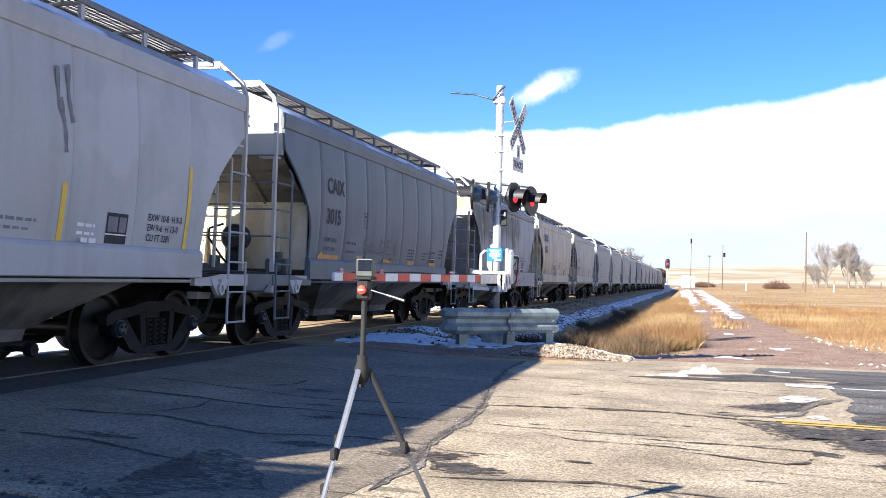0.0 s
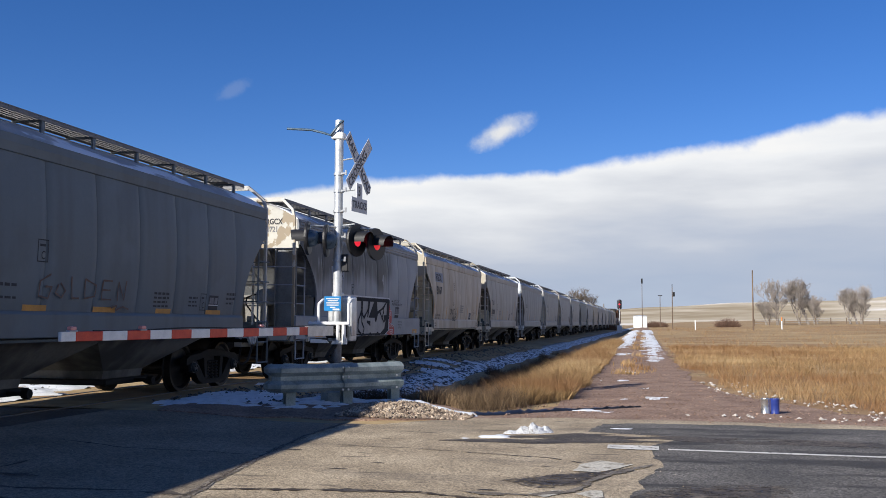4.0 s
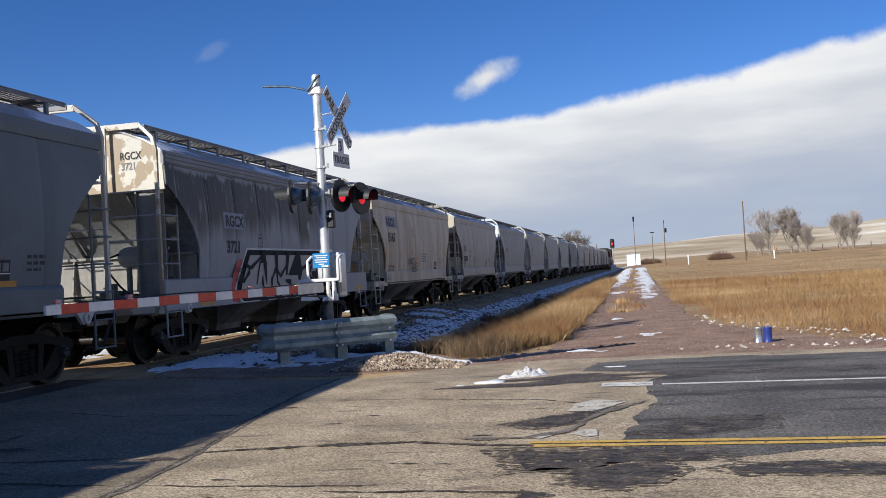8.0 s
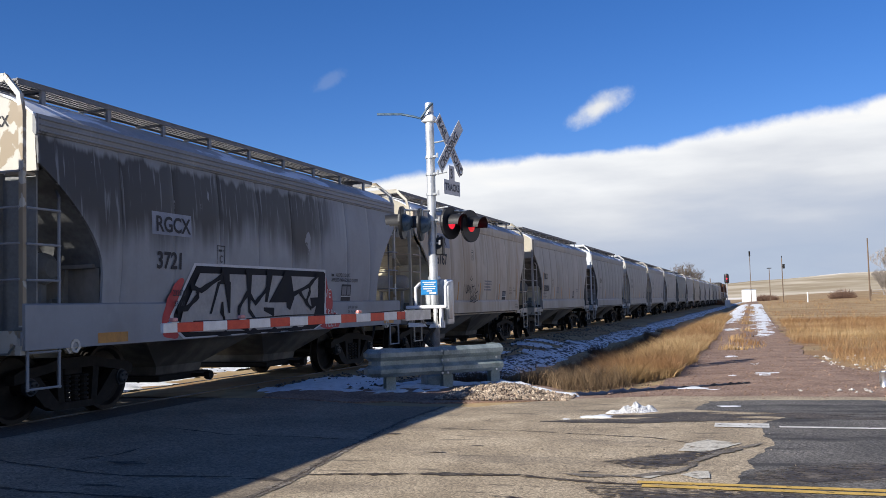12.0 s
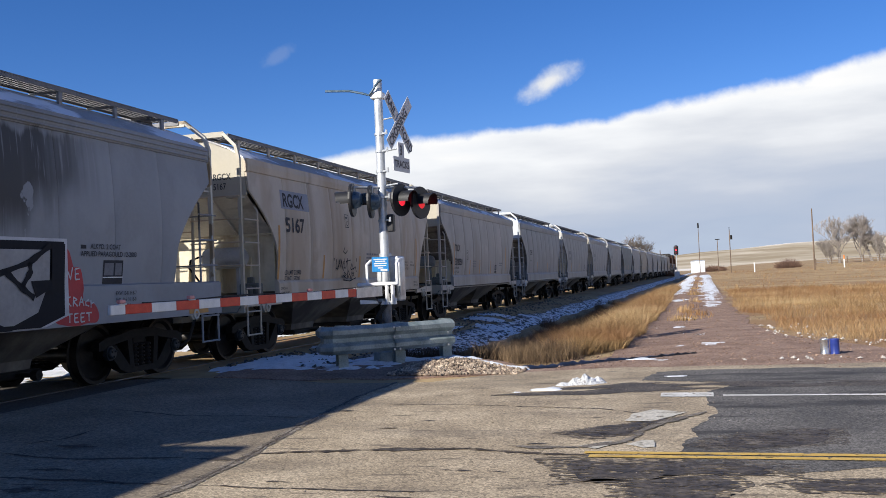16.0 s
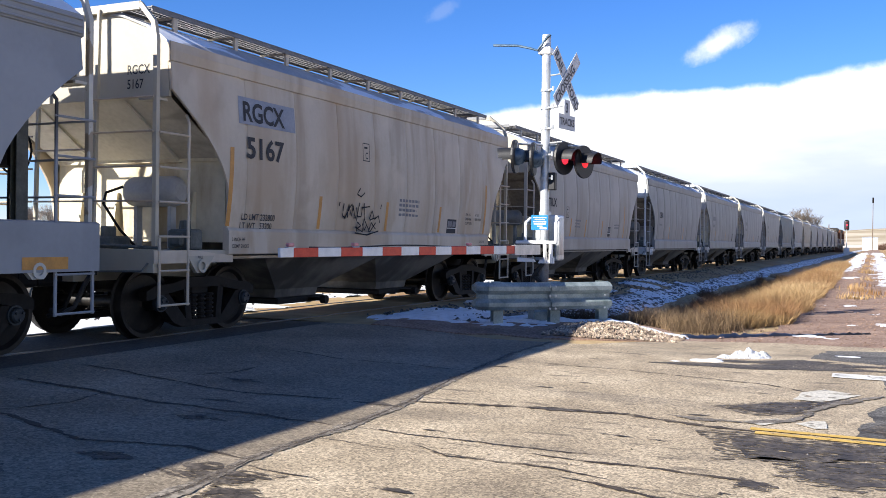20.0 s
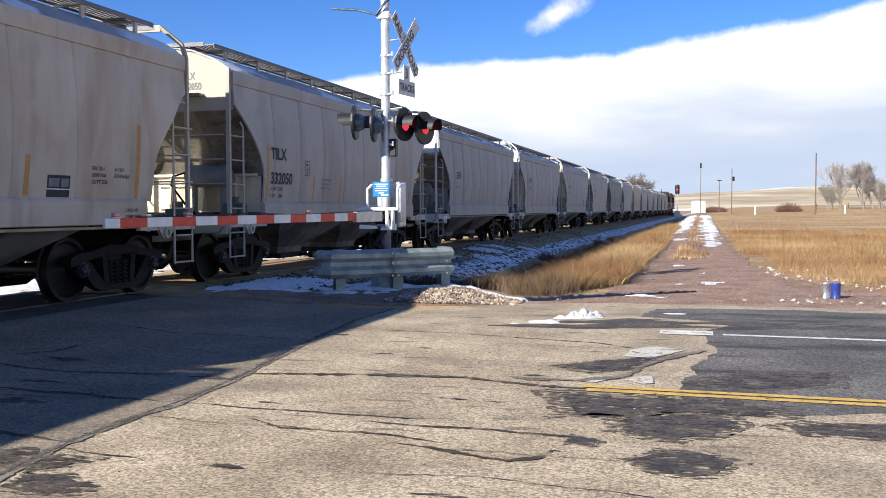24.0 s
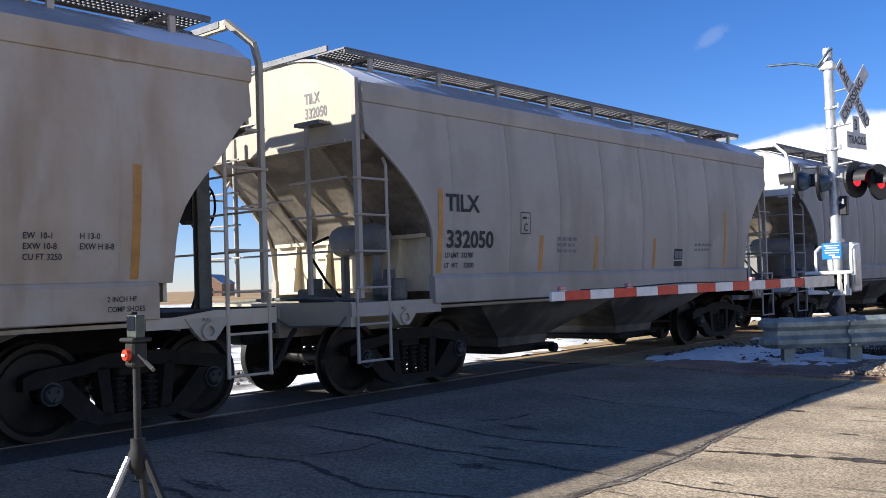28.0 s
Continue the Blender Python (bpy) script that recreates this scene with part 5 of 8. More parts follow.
def soot(mat):
    """Diesel soot over the upper half of a car's side, running down in streaks, with bare flakes."""
    n, k = mat.node_tree.nodes, mat.node_tree.links
    b = n["Principled BSDF"]
    was = b.inputs["Base Color"].links[0].from_socket
    co = n.new("ShaderNodeTexCoord")
    sep = n.new("ShaderNodeSeparateXYZ")
    k.new(co.outputs["Object"], sep.inputs[0])

    def tex(scale, detail=5.0):
        mp, t = n.new("ShaderNodeMapping"), n.new("ShaderNodeTexNoise")
        mp.inputs["Scale"].default_value = scale
        k.new(co.outputs["Object"], mp.inputs[0])
        k.new(mp.outputs[0], t.inputs["Vector"])
        t.inputs["Scale"].default_value, t.inputs["Detail"].default_value = 1.0, detail
        return t.outputs[0]

    def math_(op, a, c):
        m = n.new("ShaderNodeMath")
        m.operation = op
        for i, q in enumerate((a, c)):
            if isinstance(q, float):
                m.inputs[i].default_value = q
            else:
                k.new(q, m.inputs[i])
        return m.outputs[0]

    def span(v, a, c, lo=0.0, hi=1.0):
        m = n.new("ShaderNodeMapRange")
        m.interpolation_type = "SMOOTHSTEP"
        k.new(v, m.inputs[0])
        for i, q in enumerate((a, c, lo, hi)):
            m.inputs[i + 1].default_value = q
        return m.outputs[0]

    y, z = sep.outputs[1], sep.outputs[2]
    drip, wide = math_("SUBTRACT", tex((0.5, 4.5, 0.22)), 0.5), math_("SUBTRACT", tex((0.3, 0.8, 0.5), 3.0), 0.5)
    run = span(math_("ABSOLUTE", math_("SUBTRACT", y, 0.85), 0.0), 0.15, 0.6, 0.45, 0.0)
    front = span(y, -2.2, -1.3, 0.2, 0.0)
    zz = math_("ADD", z, math_("ADD", math_("ADD", run, front), math_("ADD", math_("MULTIPLY", drip, 0.7), math_("MULTIPLY", wide, 0.9))))
    low = span(zz, 2.35, 2.95)
    top = span(math_("ADD", z, math_("MULTIPLY", drip, 0.5)), 3.36, 3.46, 1.0, 0.25)
    back = span(math_("ADD", y, math_("MULTIPLY", drip, 2.0)), 1.3, 2.9, 1.0, 0.0)
    flake = span(tex((1.0, 2.1, 1.3), 8.0), 0.655, 0.67, 0.0, 0.9)
    scratch = span(tex((0.5, 16.0, 1.3), 3.0), 0.58, 0.7, 0.0, 0.55)
    keep = math_("MULTIPLY", math_("SUBTRACT", 1.0, flake), math_("SUBTRACT", 1.0, scratch))
    fac = math_("MULTIPLY", math_("MULTIPLY", low, math_("MULTIPLY", top, back)), math_("MULTIPLY", keep, 0.95))
    mx = n.new("ShaderNodeMix")
    mx.data_type = "RGBA"
    k.new(fac, mx.inputs["Factor"])
    k.new(was, mx.inputs["A"])
    mx.inputs["B"].default_value = (0.034, 0.033, 0.033, 1)
    k.new(mx.outputs["Result"], b.inputs["Base Color"])


soot(PAINTS["soot"])
ENDS = {
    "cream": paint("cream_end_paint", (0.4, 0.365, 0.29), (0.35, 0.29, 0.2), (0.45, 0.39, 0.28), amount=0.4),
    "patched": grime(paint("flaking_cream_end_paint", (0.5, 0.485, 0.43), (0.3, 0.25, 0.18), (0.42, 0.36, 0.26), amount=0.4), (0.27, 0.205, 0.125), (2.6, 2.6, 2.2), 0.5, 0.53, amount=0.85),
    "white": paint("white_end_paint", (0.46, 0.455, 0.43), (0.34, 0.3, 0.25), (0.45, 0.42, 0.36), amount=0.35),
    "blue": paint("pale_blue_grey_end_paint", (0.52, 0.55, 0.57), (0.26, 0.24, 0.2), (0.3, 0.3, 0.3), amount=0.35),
}


def mark(car, words, y, z, size, ink="ink", wide=0.8, label="black stencilled lettering", off=0.009):
    """Lettering on the car's side that faces the road."""
    src = text_mesh(words, size, wide)
    me = src.copy()
    for v in me.vertices:
        zz = z + v.co.y
        v.co = ((1.604 if off > 0.02 or off < 0.001 else side_x(zz)) + off, y + v.co.x, zz)
    return place("lettering", me, M[ink], car, label)


def end_mark(car, words, x, z, size, ink="ink", wide=0.8):
    me = text_mesh(words, size, wide).copy()
    for v in me.vertices:
        v.co = (x + v.co.x, -5.705, z + v.co.y)
    return place("lettering", me, M[ink], car, "black stencilled lettering")


def patch(car, name, y0, y1, z0, z1, material, label="", off=0.004, lean=0.0):
    """A flat painted or taped patch on the car's side."""
    b = bmesh.new()
    n = max(1, int((z1 - z0) / 0.12))
    zs = [z0 + (z1 - z0) * k / n for k in range(n + 1)]
    grid(b, [[(side_x(z) + off, y0 + lean * (z - z0), z), (side_x(z) + off, y1 + lean * (z - z0), z)] for z in zs])
    return part(name, b, material, car, label)


def bars(car, y, z, widths, size, ink="ink_grey"):
    """Stencilled lines too small to read."""
    for k, w in enumerate(widths):
        b = bmesh.new()
        zz = z - k * size * 1.7
        at = side_x(zz) if zz > 1.46 else 1.625
        x = y
        while x < y + w:
            step = 0.09 + 0.06 * abs(noise.noise((x * 7, zz * 9, 2)))
            grid(b, [[(at + 0.004, x, zz), (at + 0.004, min(y + w, x + step), zz)],
                     [(at + 0.004, x, zz + size), (at + 0.004, min(y + w, x + step), zz + size)]])
            x += step + 0.03
        part("small_lettering", b, M[ink], car, "small stencilled line")


def data_panel(car, y, z, w=0.34, h=0.4):
    patch(car, "data_panel", y, y + w, z, z + h, M["ink"], "dark data stencil panel")
    patch(car, "data_panel_field", y + 0.03, y + w * 0.52, z + 0.13, z + h - 0.04, M["ink_grey"], off=0.006)
    patch(car, "data_panel_field", y + w * 0.6, y + w - 0.03, z + 0.13, z + h - 0.04, M["ink_grey"], off=0.006)
    patch(car, "data_panel_line", y, y + w, z + 0.095, z + 0.11, M["white"], off=0.006)


def plate_box(car, y, z):
    for a in ((y, y + 0.23, z, z + 0.014), (y, y + 0.23, z + 0.29, z + 0.304), (y, y + 0.014, z, z + 0.304), (y + 0.216, y + 0.23, z, z + 0.304)):
        patch(car, "stencil_box", *a, M["ink"])
    mark(car, "C", y + 0.07, z + 0.04, 0.115)
    bars(car, y + 0.045, z + 0.21, [0.14], 0.032, "ink")


def stripes(car, ys, z=1.47, h=0.5, ink="orange", tall=()):
    for y in ys:
        hh = 1.05 if y in tall else h
        patch(car, "reflector_strip", y, y + 0.085, z, z + hh, M[ink], "orange reflector strip", lean=0.02)


PITCH = 12.75
CENTRE0 = 22.6   # metres along the track from its origin to the middle of the sooty car at 0 s
# Car -3 stays out of view, added and spaced for its shadow's edge
SHIFTS = {-3: -40.0, -2: -26.73, -1: -13.92, 0: -0.5, 1: 12.33, 2: 25.34, 3: 38.45}
cars = {}
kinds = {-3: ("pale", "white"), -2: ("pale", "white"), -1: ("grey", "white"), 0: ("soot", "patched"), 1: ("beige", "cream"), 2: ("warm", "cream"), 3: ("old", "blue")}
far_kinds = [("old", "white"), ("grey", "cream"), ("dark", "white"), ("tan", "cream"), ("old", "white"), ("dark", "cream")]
labels = {"pale": "pale grey covered hopper car with rust streaks", "grey": "light grey steel covered hopper car", "soot": "soot-stained grey covered hopper car with painted letters",
          "beige": "dusty beige covered hopper car with large numbers", "warm": "warm grey covered hopper car with ribbed side", "old": "weathered grey covered hopper car with dark streaks", "tan": "weathered tan covered hopper car with brown streaks", "dark": "grimy dark grey covered hopper car"}
for k in range(-3, 16):
    p, e = kinds.get(k, far_kinds[k % 6])
    # Darker slope and foot tones put shade into most car ends
    cars[k] = hopper(PAINTS[p], ENDS[e], labels[p], k not in (2, 7, 11), "slope" if k in (1, 4, 5, 9) else "slope_soot_shaded" if k == 0 else "slope_shaded", "foot" if k in (-1, 1, 2, 4, 8) else "foot_shaded",
                     high=k in (-1, 1), plate=k == 0, tank_on=k == -1, longer=0.18 if k == 1 else 0.0)
    if k not in SHIFTS:
        SHIFTS[k] = 38.5 + (k - 3) * 12.8

# Lettering, car by car.
for k in range(-2, 4):
    for y_ in (-5.14, 5.1):
        me = text_mesh("PULL", 0.035, 1.0, "CENTER").copy()
        for v in me.vertices:
            v.co = (1.5885, y_ + v.co.x, 1.045 + v.co.y)
        place("lettering", me, M["ink"], cars[k], "small black lettering")
c = cars[0]
patch(c, "letter_panel", -3.58, -2.62, 2.42, 2.74, M["panel"])
mark(c, "RGCX", -3.5, 2.47, 0.22, wide=1.0)
mark(c, "3721", -3.48, 1.95, 0.24, wide=1.0)
plate_box(c, -1.93, 2.04)
data_panel(c, 2.72, 1.46, 0.46, 0.34)
bars(c, 2.22, 1.95, [0.13], 0.06, "ink")
mark(c, "ALKYD. 2 COAT", 2.42, 1.95, 0.072, wide=0.95)
mark(c, "APPLIED PARAGOULD 12-2003", 2.22, 1.85, 0.072, wide=0.95)
mark(c, "232900", -3.14, 1.56, 0.085, wide=0.9, off=0.045)
mark(c, "53100", -3.11, 1.41, 0.085, wide=0.9, off=0.045)
end_mark(c, "RGCX", 0.72, 3.6, 0.135)
end_mark(c, "3721", 0.74, 3.42, 0.13, "ink_grey")
c = cars[1]
patch(c, "letter_panel", -4.4, -3.05, 2.86, 3.23, M["panel"])
mark(c, "RGCX", -4.32, 2.91, 0.27, wide=0.95)
mark(c, "5167", -4.25, 2.41, 0.29, wide=1.1)
mark(c, "LD LMT 232800", -4.3, 1.56, 0.09, wide=0.95)
mark(c, "LT WT   53200", -4.32, 1.44, 0.09, wide=0.95)
plate_box(c, -1.05, 2.62)
for y_ in (-4.52, 4.05):
    mark(c, "2 INCH HF", y_, 1.27, 0.05, wide=0.9, off=0.0005)
    mark(c, "COMP SHOES", y_, 1.18, 0.05, wide=0.9, off=0.0005)
patch(c, "pale_plate", -3.75, -3.4, 1.2, 1.3, M["white"], "", 0.052)
patch(c, "dark_plate", 3.3, 3.62, 1.2, 1.28, M["ink_grey"], "", 0.052)
stripes(c, (-4.62, -2.38, -0.2, 2.0, 4.3), tall=(-4.62, 4.3))
data_panel(c, 2.42, 1.46, 0.44, 0.28)
bars(c, 0.3, 2.0, [0.8, 0.8, 0.7, 0.8], 0.05)
end_mark(c, "RGCX", 0.87, 3.34, 0.12)
end_mark(c, "5167", 0.87, 3.16, 0.12)
mark(c, "EW  10-1", 3.3, 1.83, 0.055, wide=0.9)
mark(c, "EXW 10-8", 3.3, 1.74, 0.055, wide=0.9)
mark(c, "CU FT 3250", 3.3, 1.65, 0.055, wide=0.9)
mark(c, "EXW H 8-8", 3.8, 1.74, 0.055, wide=0.9)
mark(c, "H 13-0", 3.8, 1.83, 0.055, wide=0.9)
c = cars[2]
mark(c, "TILX", -4.36, 2.25, 0.22, wide=1.05)
mark(c, "332050", -4.36, 1.79, 0.22, wide=1.05)
mark(c, "LD LMT  232700", -4.38, 1.66, 0.065, wide=0.9)
mark(c, "LT  WT     53300", -4.38, 1.53, 0.065, wide=0.9)
plate_box(c, -2.8, 1.98)
stripes(c, (-4.52, -2.35, -0.9, 0.9, 3.6), tall=(-4.52, 3.6))
data_panel(c, 1.65, 1.5, 0.3, 0.3)
bars(c, -1.9, 1.9, [0.5, 0.45, 0.5], 0.05)
bars(c, 2.4, 1.85, [0.7, 0.6], 0.05)
end_mark(c, "TILX", 0.55, 3.58, 0.13, "ink_grey", wide=0.75)
end_mark(c, "332050", 0.55, 3.4, 0.13, "ink_grey", wide=0.75)
c = cars[-1]
mark(c, "CAIX", -3.95, 2.62, 0.27, wide=0.95)
mark(c, "3015", -3.97, 2.08, 0.27, wide=0.95)
mark(c, "LD LMT 233300", -4.0, 1.76, 0.07, wide=0.9)
mark(c, "LT WT   52700", -4.0, 1.6, 0.07, wide=0.9)
plate_box(c, -2.0, 2.1)
bars(c, -2.85, 1.76, [0.5], 0.06, "ink")
bars(c, -2.85, 1.6, [0.5], 0.06, "ink")
for y_, w_ in ((-4.2, 1.0), (-2.2, 0.5), (-0.6, 0.6), (1.2, 0.5), (3.0, 0.6)):
    patch(c, "reflector_strip", y_, y_ + w_, 1.45, 1.53, M["orange"], "orange reflector strip", 0.006)
stripes(c, (-4.1,), 1.47, 0.1)
data_panel(c, 3.08, 1.52, 0.38, 0.28)
bars(c, 3.8, 1.82, [0.4, 0.38, 0.3], 0.05, "ink")
bars(c, 2.3, 1.72, [0.33, 0.3, 0.33], 0.04, "ink")
bars(c, 1.1, 1.76, [0.5, 0.5, 0.45, 0.5], 0.04, "ink")
plate_box(c, 2.74, 1.52)
end_mark(c, "CAIX", 0.5, 3.5, 0.18)
end_mark(c, "3015", 0.5, 3.25, 0.18)
c = cars[-2]
stripes(c, (1.63, 4.1), 1.45, 0.6, "yellow", tall=(4.1,))
data_panel(c, 2.45, 1.46, 0.4, 0.34)
bars(c, 1.95, 1.62, [0.3, 0.3, 0.28], 0.05, "white")
mark(c, "EXW 10-8  H 9-3", 3.25, 1.76, 0.085, wide=0.9)
mark(c, "EW 9-6  H 13-0", 3.25, 1.64, 0.085, wide=0.9)
mark(c, "CU FT 3281", 3.25, 1.52, 0.085, wide=0.9)
bars(c, 0.6, 1.62, [0.7, 0.6], 0.05)
c = cars[3]
mark(c, "CEFX", -3.9, 2.3, 0.22)
bars(c, -3.9, 2.0, [0.5], 0.2, "ink_grey")
stripes(c, (-2.0, 1.0))
for k in range(4, 16):
    bars(cars[k], -3.9, 2.5, [0.8, 0.7], 0.2, "ink_grey")
    data_panel(cars[k], 3.0, 1.5)
    stripes(cars[k], (-3.0, 0.5))


# ---- spray paint on the cars ----
def blob(car, name, pts, material, off, label=""):
    """A flat patch of paint, by its outline in (y, z), laid on the car's side."""
    b = bmesh.new()
    if name == "red_patch":
        for _ in range(3):
            pts = [(p[0] * (1 - q) + r[0] * q, p[1] * (1 - q) + r[1] * q) for p, r in zip(pts, pts[1:] + pts[:1]) for q in (0.25, 0.75)]
        pts = [(y + 0.03 * noise.noise((y * 5, z * 5, 1)), z + 0.04 * noise.noise((y * 5, z * 5, 6))) for y, z in pts]
    f = b.faces.new([b.verts.new((0, y, z)) for y, z in pts])
    bmesh.ops.triangulate(b, faces=[f])
    for v in b.verts:
        z = v.co.z
        v.co.x = max(1.604, side_x(z)) + off
    return part(name, b, material, car, label)


def stroke(car, pts, width, material, off, label=""):
    """A spray-paint line along points in (y, z)."""
    b = bmesh.new()
    fine = []
    for (y0, z0), (y1, z1) in zip(pts, pts[1:]):
        fine += [(y0 + (y1 - y0) * q / 4, z0 + (z1 - z0) * q / 4) for q in range(4)]
    fine.append(pts[-1])
    rows = [[], []]
    for k, (y, z) in enumerate(fine):
        ya, za = fine[max(0, k - 1)]
        yb, zb = fine[min(len(fine) - 1, k + 1)]
        d = math.hypot(yb - ya, zb - za) or 1
        w = width * (0.45 + 0.12 * math.sin(k * 1.7))
        for r, s_ in ((0, 1), (1, -1)):
            zz = z + s_ * (yb - ya) / d * w
            rows[r].append((max(1.604, side_x(zz)) + off, y - s_ * (zb - za) / d * w, zz))
    grid(b, rows)
    return part("spray_line", b, material, car, label)


c = cars[0]
for z in (3.51, 3.585, 3.66):
    b = bmesh.new()
    rbx(b, 1.575, 1.6, -5.7, 5.7, z - 0.014, z + 0.014, 0.008, 1)
    part("eave_rib", b, PAINTS["soot"], c, "pressed rib under the roof edge")
place("skirt_plate", car_mesh("skirt_plate", b_skirt), PAINTS["soot"], c, "grey skirt plate along the sill")
blob(c, "red_patch", [(-3.35, 1.2), (-3.19, 1.55), (-3.0, 1.78), (-2.71, 1.84), (-3.16, 1.27), (-2.86, 0.95), (-3.3, 0.95)], M["paint_red"], 0.003, "red spray paint")
blob(c, "red_patch", [(1.7, 1.9), (2.0, 1.95), (2.03, 1.68), (2.24, 1.68), (2.28, 1.42), (2.2, 1.24), (2.5, 1.24), (2.62, 0.98), (2.3, 0.94), (1.6, 0.94), (1.75, 1.3)], M["paint_red"], 0.003, "red spray paint")
blob(c, "white_rim", [(-2.54, 2.05), (1.93, 2.07), (1.89, 1.38), (1.95, 1.08), (1.5, 0.95), (-2.83, 0.94), (-3.18, 1.15), (-3.16, 1.27), (-2.71, 1.82)], M["paint_white"], 0.006, "white spray paint rim")
blob(c, "black_fill", [(-2.5, 2.01), (1.87, 2.03), (1.83, 1.42), (1.86, 1.08), (1.4, 0.95), (-2.79, 0.96), (-3.1, 1.15), (-3.07, 1.3), (-2.66, 1.81)], M["paint_black"], 0.009, "black spray paint")
blob(c, "silver_fill", [(-2.42, 1.9), (1.58, 1.92), (1.56, 1.54), (1.2, 1.32), (1.33, 1.14), (0.9, 1.0), (-1.21, 1.0), (-2.7, 1.03), (-2.94, 1.17), (-2.88, 1.31)], M["paint_silver"], 0.03, "silver spray paint fill")
for pts in ([(-1.82, 2.0), (-1.61, 2.0), (-1.63, 1.79), (-1.56, 1.78), (-1.59, 1.29), (-1.64, 1.29), (-1.65, 1.74), (-1.88, 1.74), (-2.12, 1.29), (-2.18, 1.29), (-1.94, 1.78), (-1.83, 1.79)],
            [(-1.1, 2.0), (-0.9, 2.0), (-0.99, 1.64), (-0.97, 1.35), (-0.74, 1.16), (-0.76, 1.08), (-0.87, 1.01), (-0.82, 1.14), (-1.03, 1.3), (-1.06, 1.64)],
            [(-0.4, 2.0), (-0.18, 2.0), (-0.39, 1.46), (-0.48, 1.46)], [(-0.52, 1.37), (-0.16, 1.36), (-0.17, 1.2), (-0.31, 1.25), (-0.52, 1.31)],
            [(0.27, 2.0), (0.45, 2.0), (0.3, 1.55), (0.59, 1.53), (0.42, 1.31), (0.29, 1.36), (0.29, 1.45), (-0.35, 1.45), (0.22, 1.56)],
            [(1.61, 2.0), (1.86, 2.0), (1.83, 1.42), (1.47, 1.39), (1.29, 1.32), (1.21, 1.53), (1.59, 1.54)],
            [(-1.84, 1.47), (-1.79, 1.47), (-1.82, 1.3), (-1.74, 1.23), (-1.74, 1.03), (-1.81, 1.03), (-1.8, 1.22), (-1.89, 1.3)],
            [(-2.0, 0.94), (-1.73, 1.03), (-1.55, 0.94)], [(-1.1, 0.94), (-0.87, 1.05), (-0.6, 0.94)], [(-0.42, 0.94), (-0.17, 1.04), (0.08, 0.94)], [(0.3, 0.94), (0.59, 1.05), (0.9, 0.94)]):
    blob(c, "black_stroke", pts, M["paint_black"], 0.036, "black spray paint")
for pts in ([(-2.68, 1.7), (-2.41, 1.64), (-1.82, 1.87)], [(-2.5, 1.64), (-2.49, 1.56), (-2.78, 1.38), (-3.02, 1.35)], [(-1.02, 1.64), (-1.32, 1.38), (-1.35, 1.14)], [(-1.0, 1.59), (-0.81, 1.44), (-0.41, 1.68)],
            [(0.35, 1.54), (1.19, 1.76), (1.59, 1.98)], [(0.76, 1.66), (1.03, 1.46), (1.26, 1.32)], [(1.19, 1.76), (1.21, 1.65), (1.05, 1.46)], [(-1.37, 1.11), (-1.04, 0.99)]):
    stroke(c, pts, 0.085, M["paint_black"], 0.04)


def letter_e(y, z, w, h):
    return [[(y, z), (y, z + h)], [(y, z + h), (y + w, z + h * 1.04)], [(y, z + h * 0.52), (y + w * 0.8, z + h * 0.55)], [(y, z), (y + w, z + h * 0.02)]]


def letter_t(y, z, w, h):
    return [[(y, z + h), (y + w, z + h * 1.03)], [(y + w * 0.5, z + h), (y + w * 0.48, z)]]


SCRAWL = [[(1.86, 1.68), (1.9, 1.54), (1.95, 1.64), (1.99, 1.54), (2.04, 1.7)]] + letter_e(2.09, 1.54, 0.09, 0.14) + letter_t(1.9, 0.98, 0.11, 0.11) + letter_e(2.05, 0.98, 0.08, 0.11)
SCRAWL += letter_e(2.18, 0.98, 0.08, 0.11) + letter_t(2.29, 0.98, 0.12, 0.11)
SCRAWL += [[(1.88, 1.34), (1.89, 1.18)], [(1.88, 1.27), (1.98, 1.32)], [(1.9, 1.27), (1.99, 1.19)], [(2.03, 1.19), (2.04, 1.31), (2.11, 1.28), (2.04, 1.25), (2.12, 1.19)],
           [(2.15, 1.19), (2.2, 1.31), (2.25, 1.19)], [(2.16, 1.24), (2.24, 1.24)], [(2.36, 1.27), (2.29, 1.24), (2.29, 1.2), (2.36, 1.18)], [(2.4, 1.26), (2.4, 1.16)], [(2.4, 1.21), (2.47, 1.23)]]
for pts in SCRAWL:
    stroke(c, pts, 0.022, M["paint_white"], 0.009, "white spray paint scrawl")
mark(c, "EXW 10-8  H 8-7", 2.95, 1.31, 0.055, wide=0.9, off=0.0205)
mark(c, "EW   9-6  H 13-0", 2.95, 1.22, 0.055, wide=0.9, off=0.0205)
mark(c, "CU FT 3250", 2.95, 1.13, 0.055, wide=0.9, off=0.0205)
bars(c, -2.46, 1.03, [1.1], 0.07, "ink")
for y0, y1 in ((4.9, 5.5), (-4.7, -4.1)):
    blob(c, "reflector_strip", [(y0, 0.96), (y1, 0.96), (y1, 1.09), (y0, 1.09)], M["orange"], 0.004, "orange reflector strip")
c = cars[1]
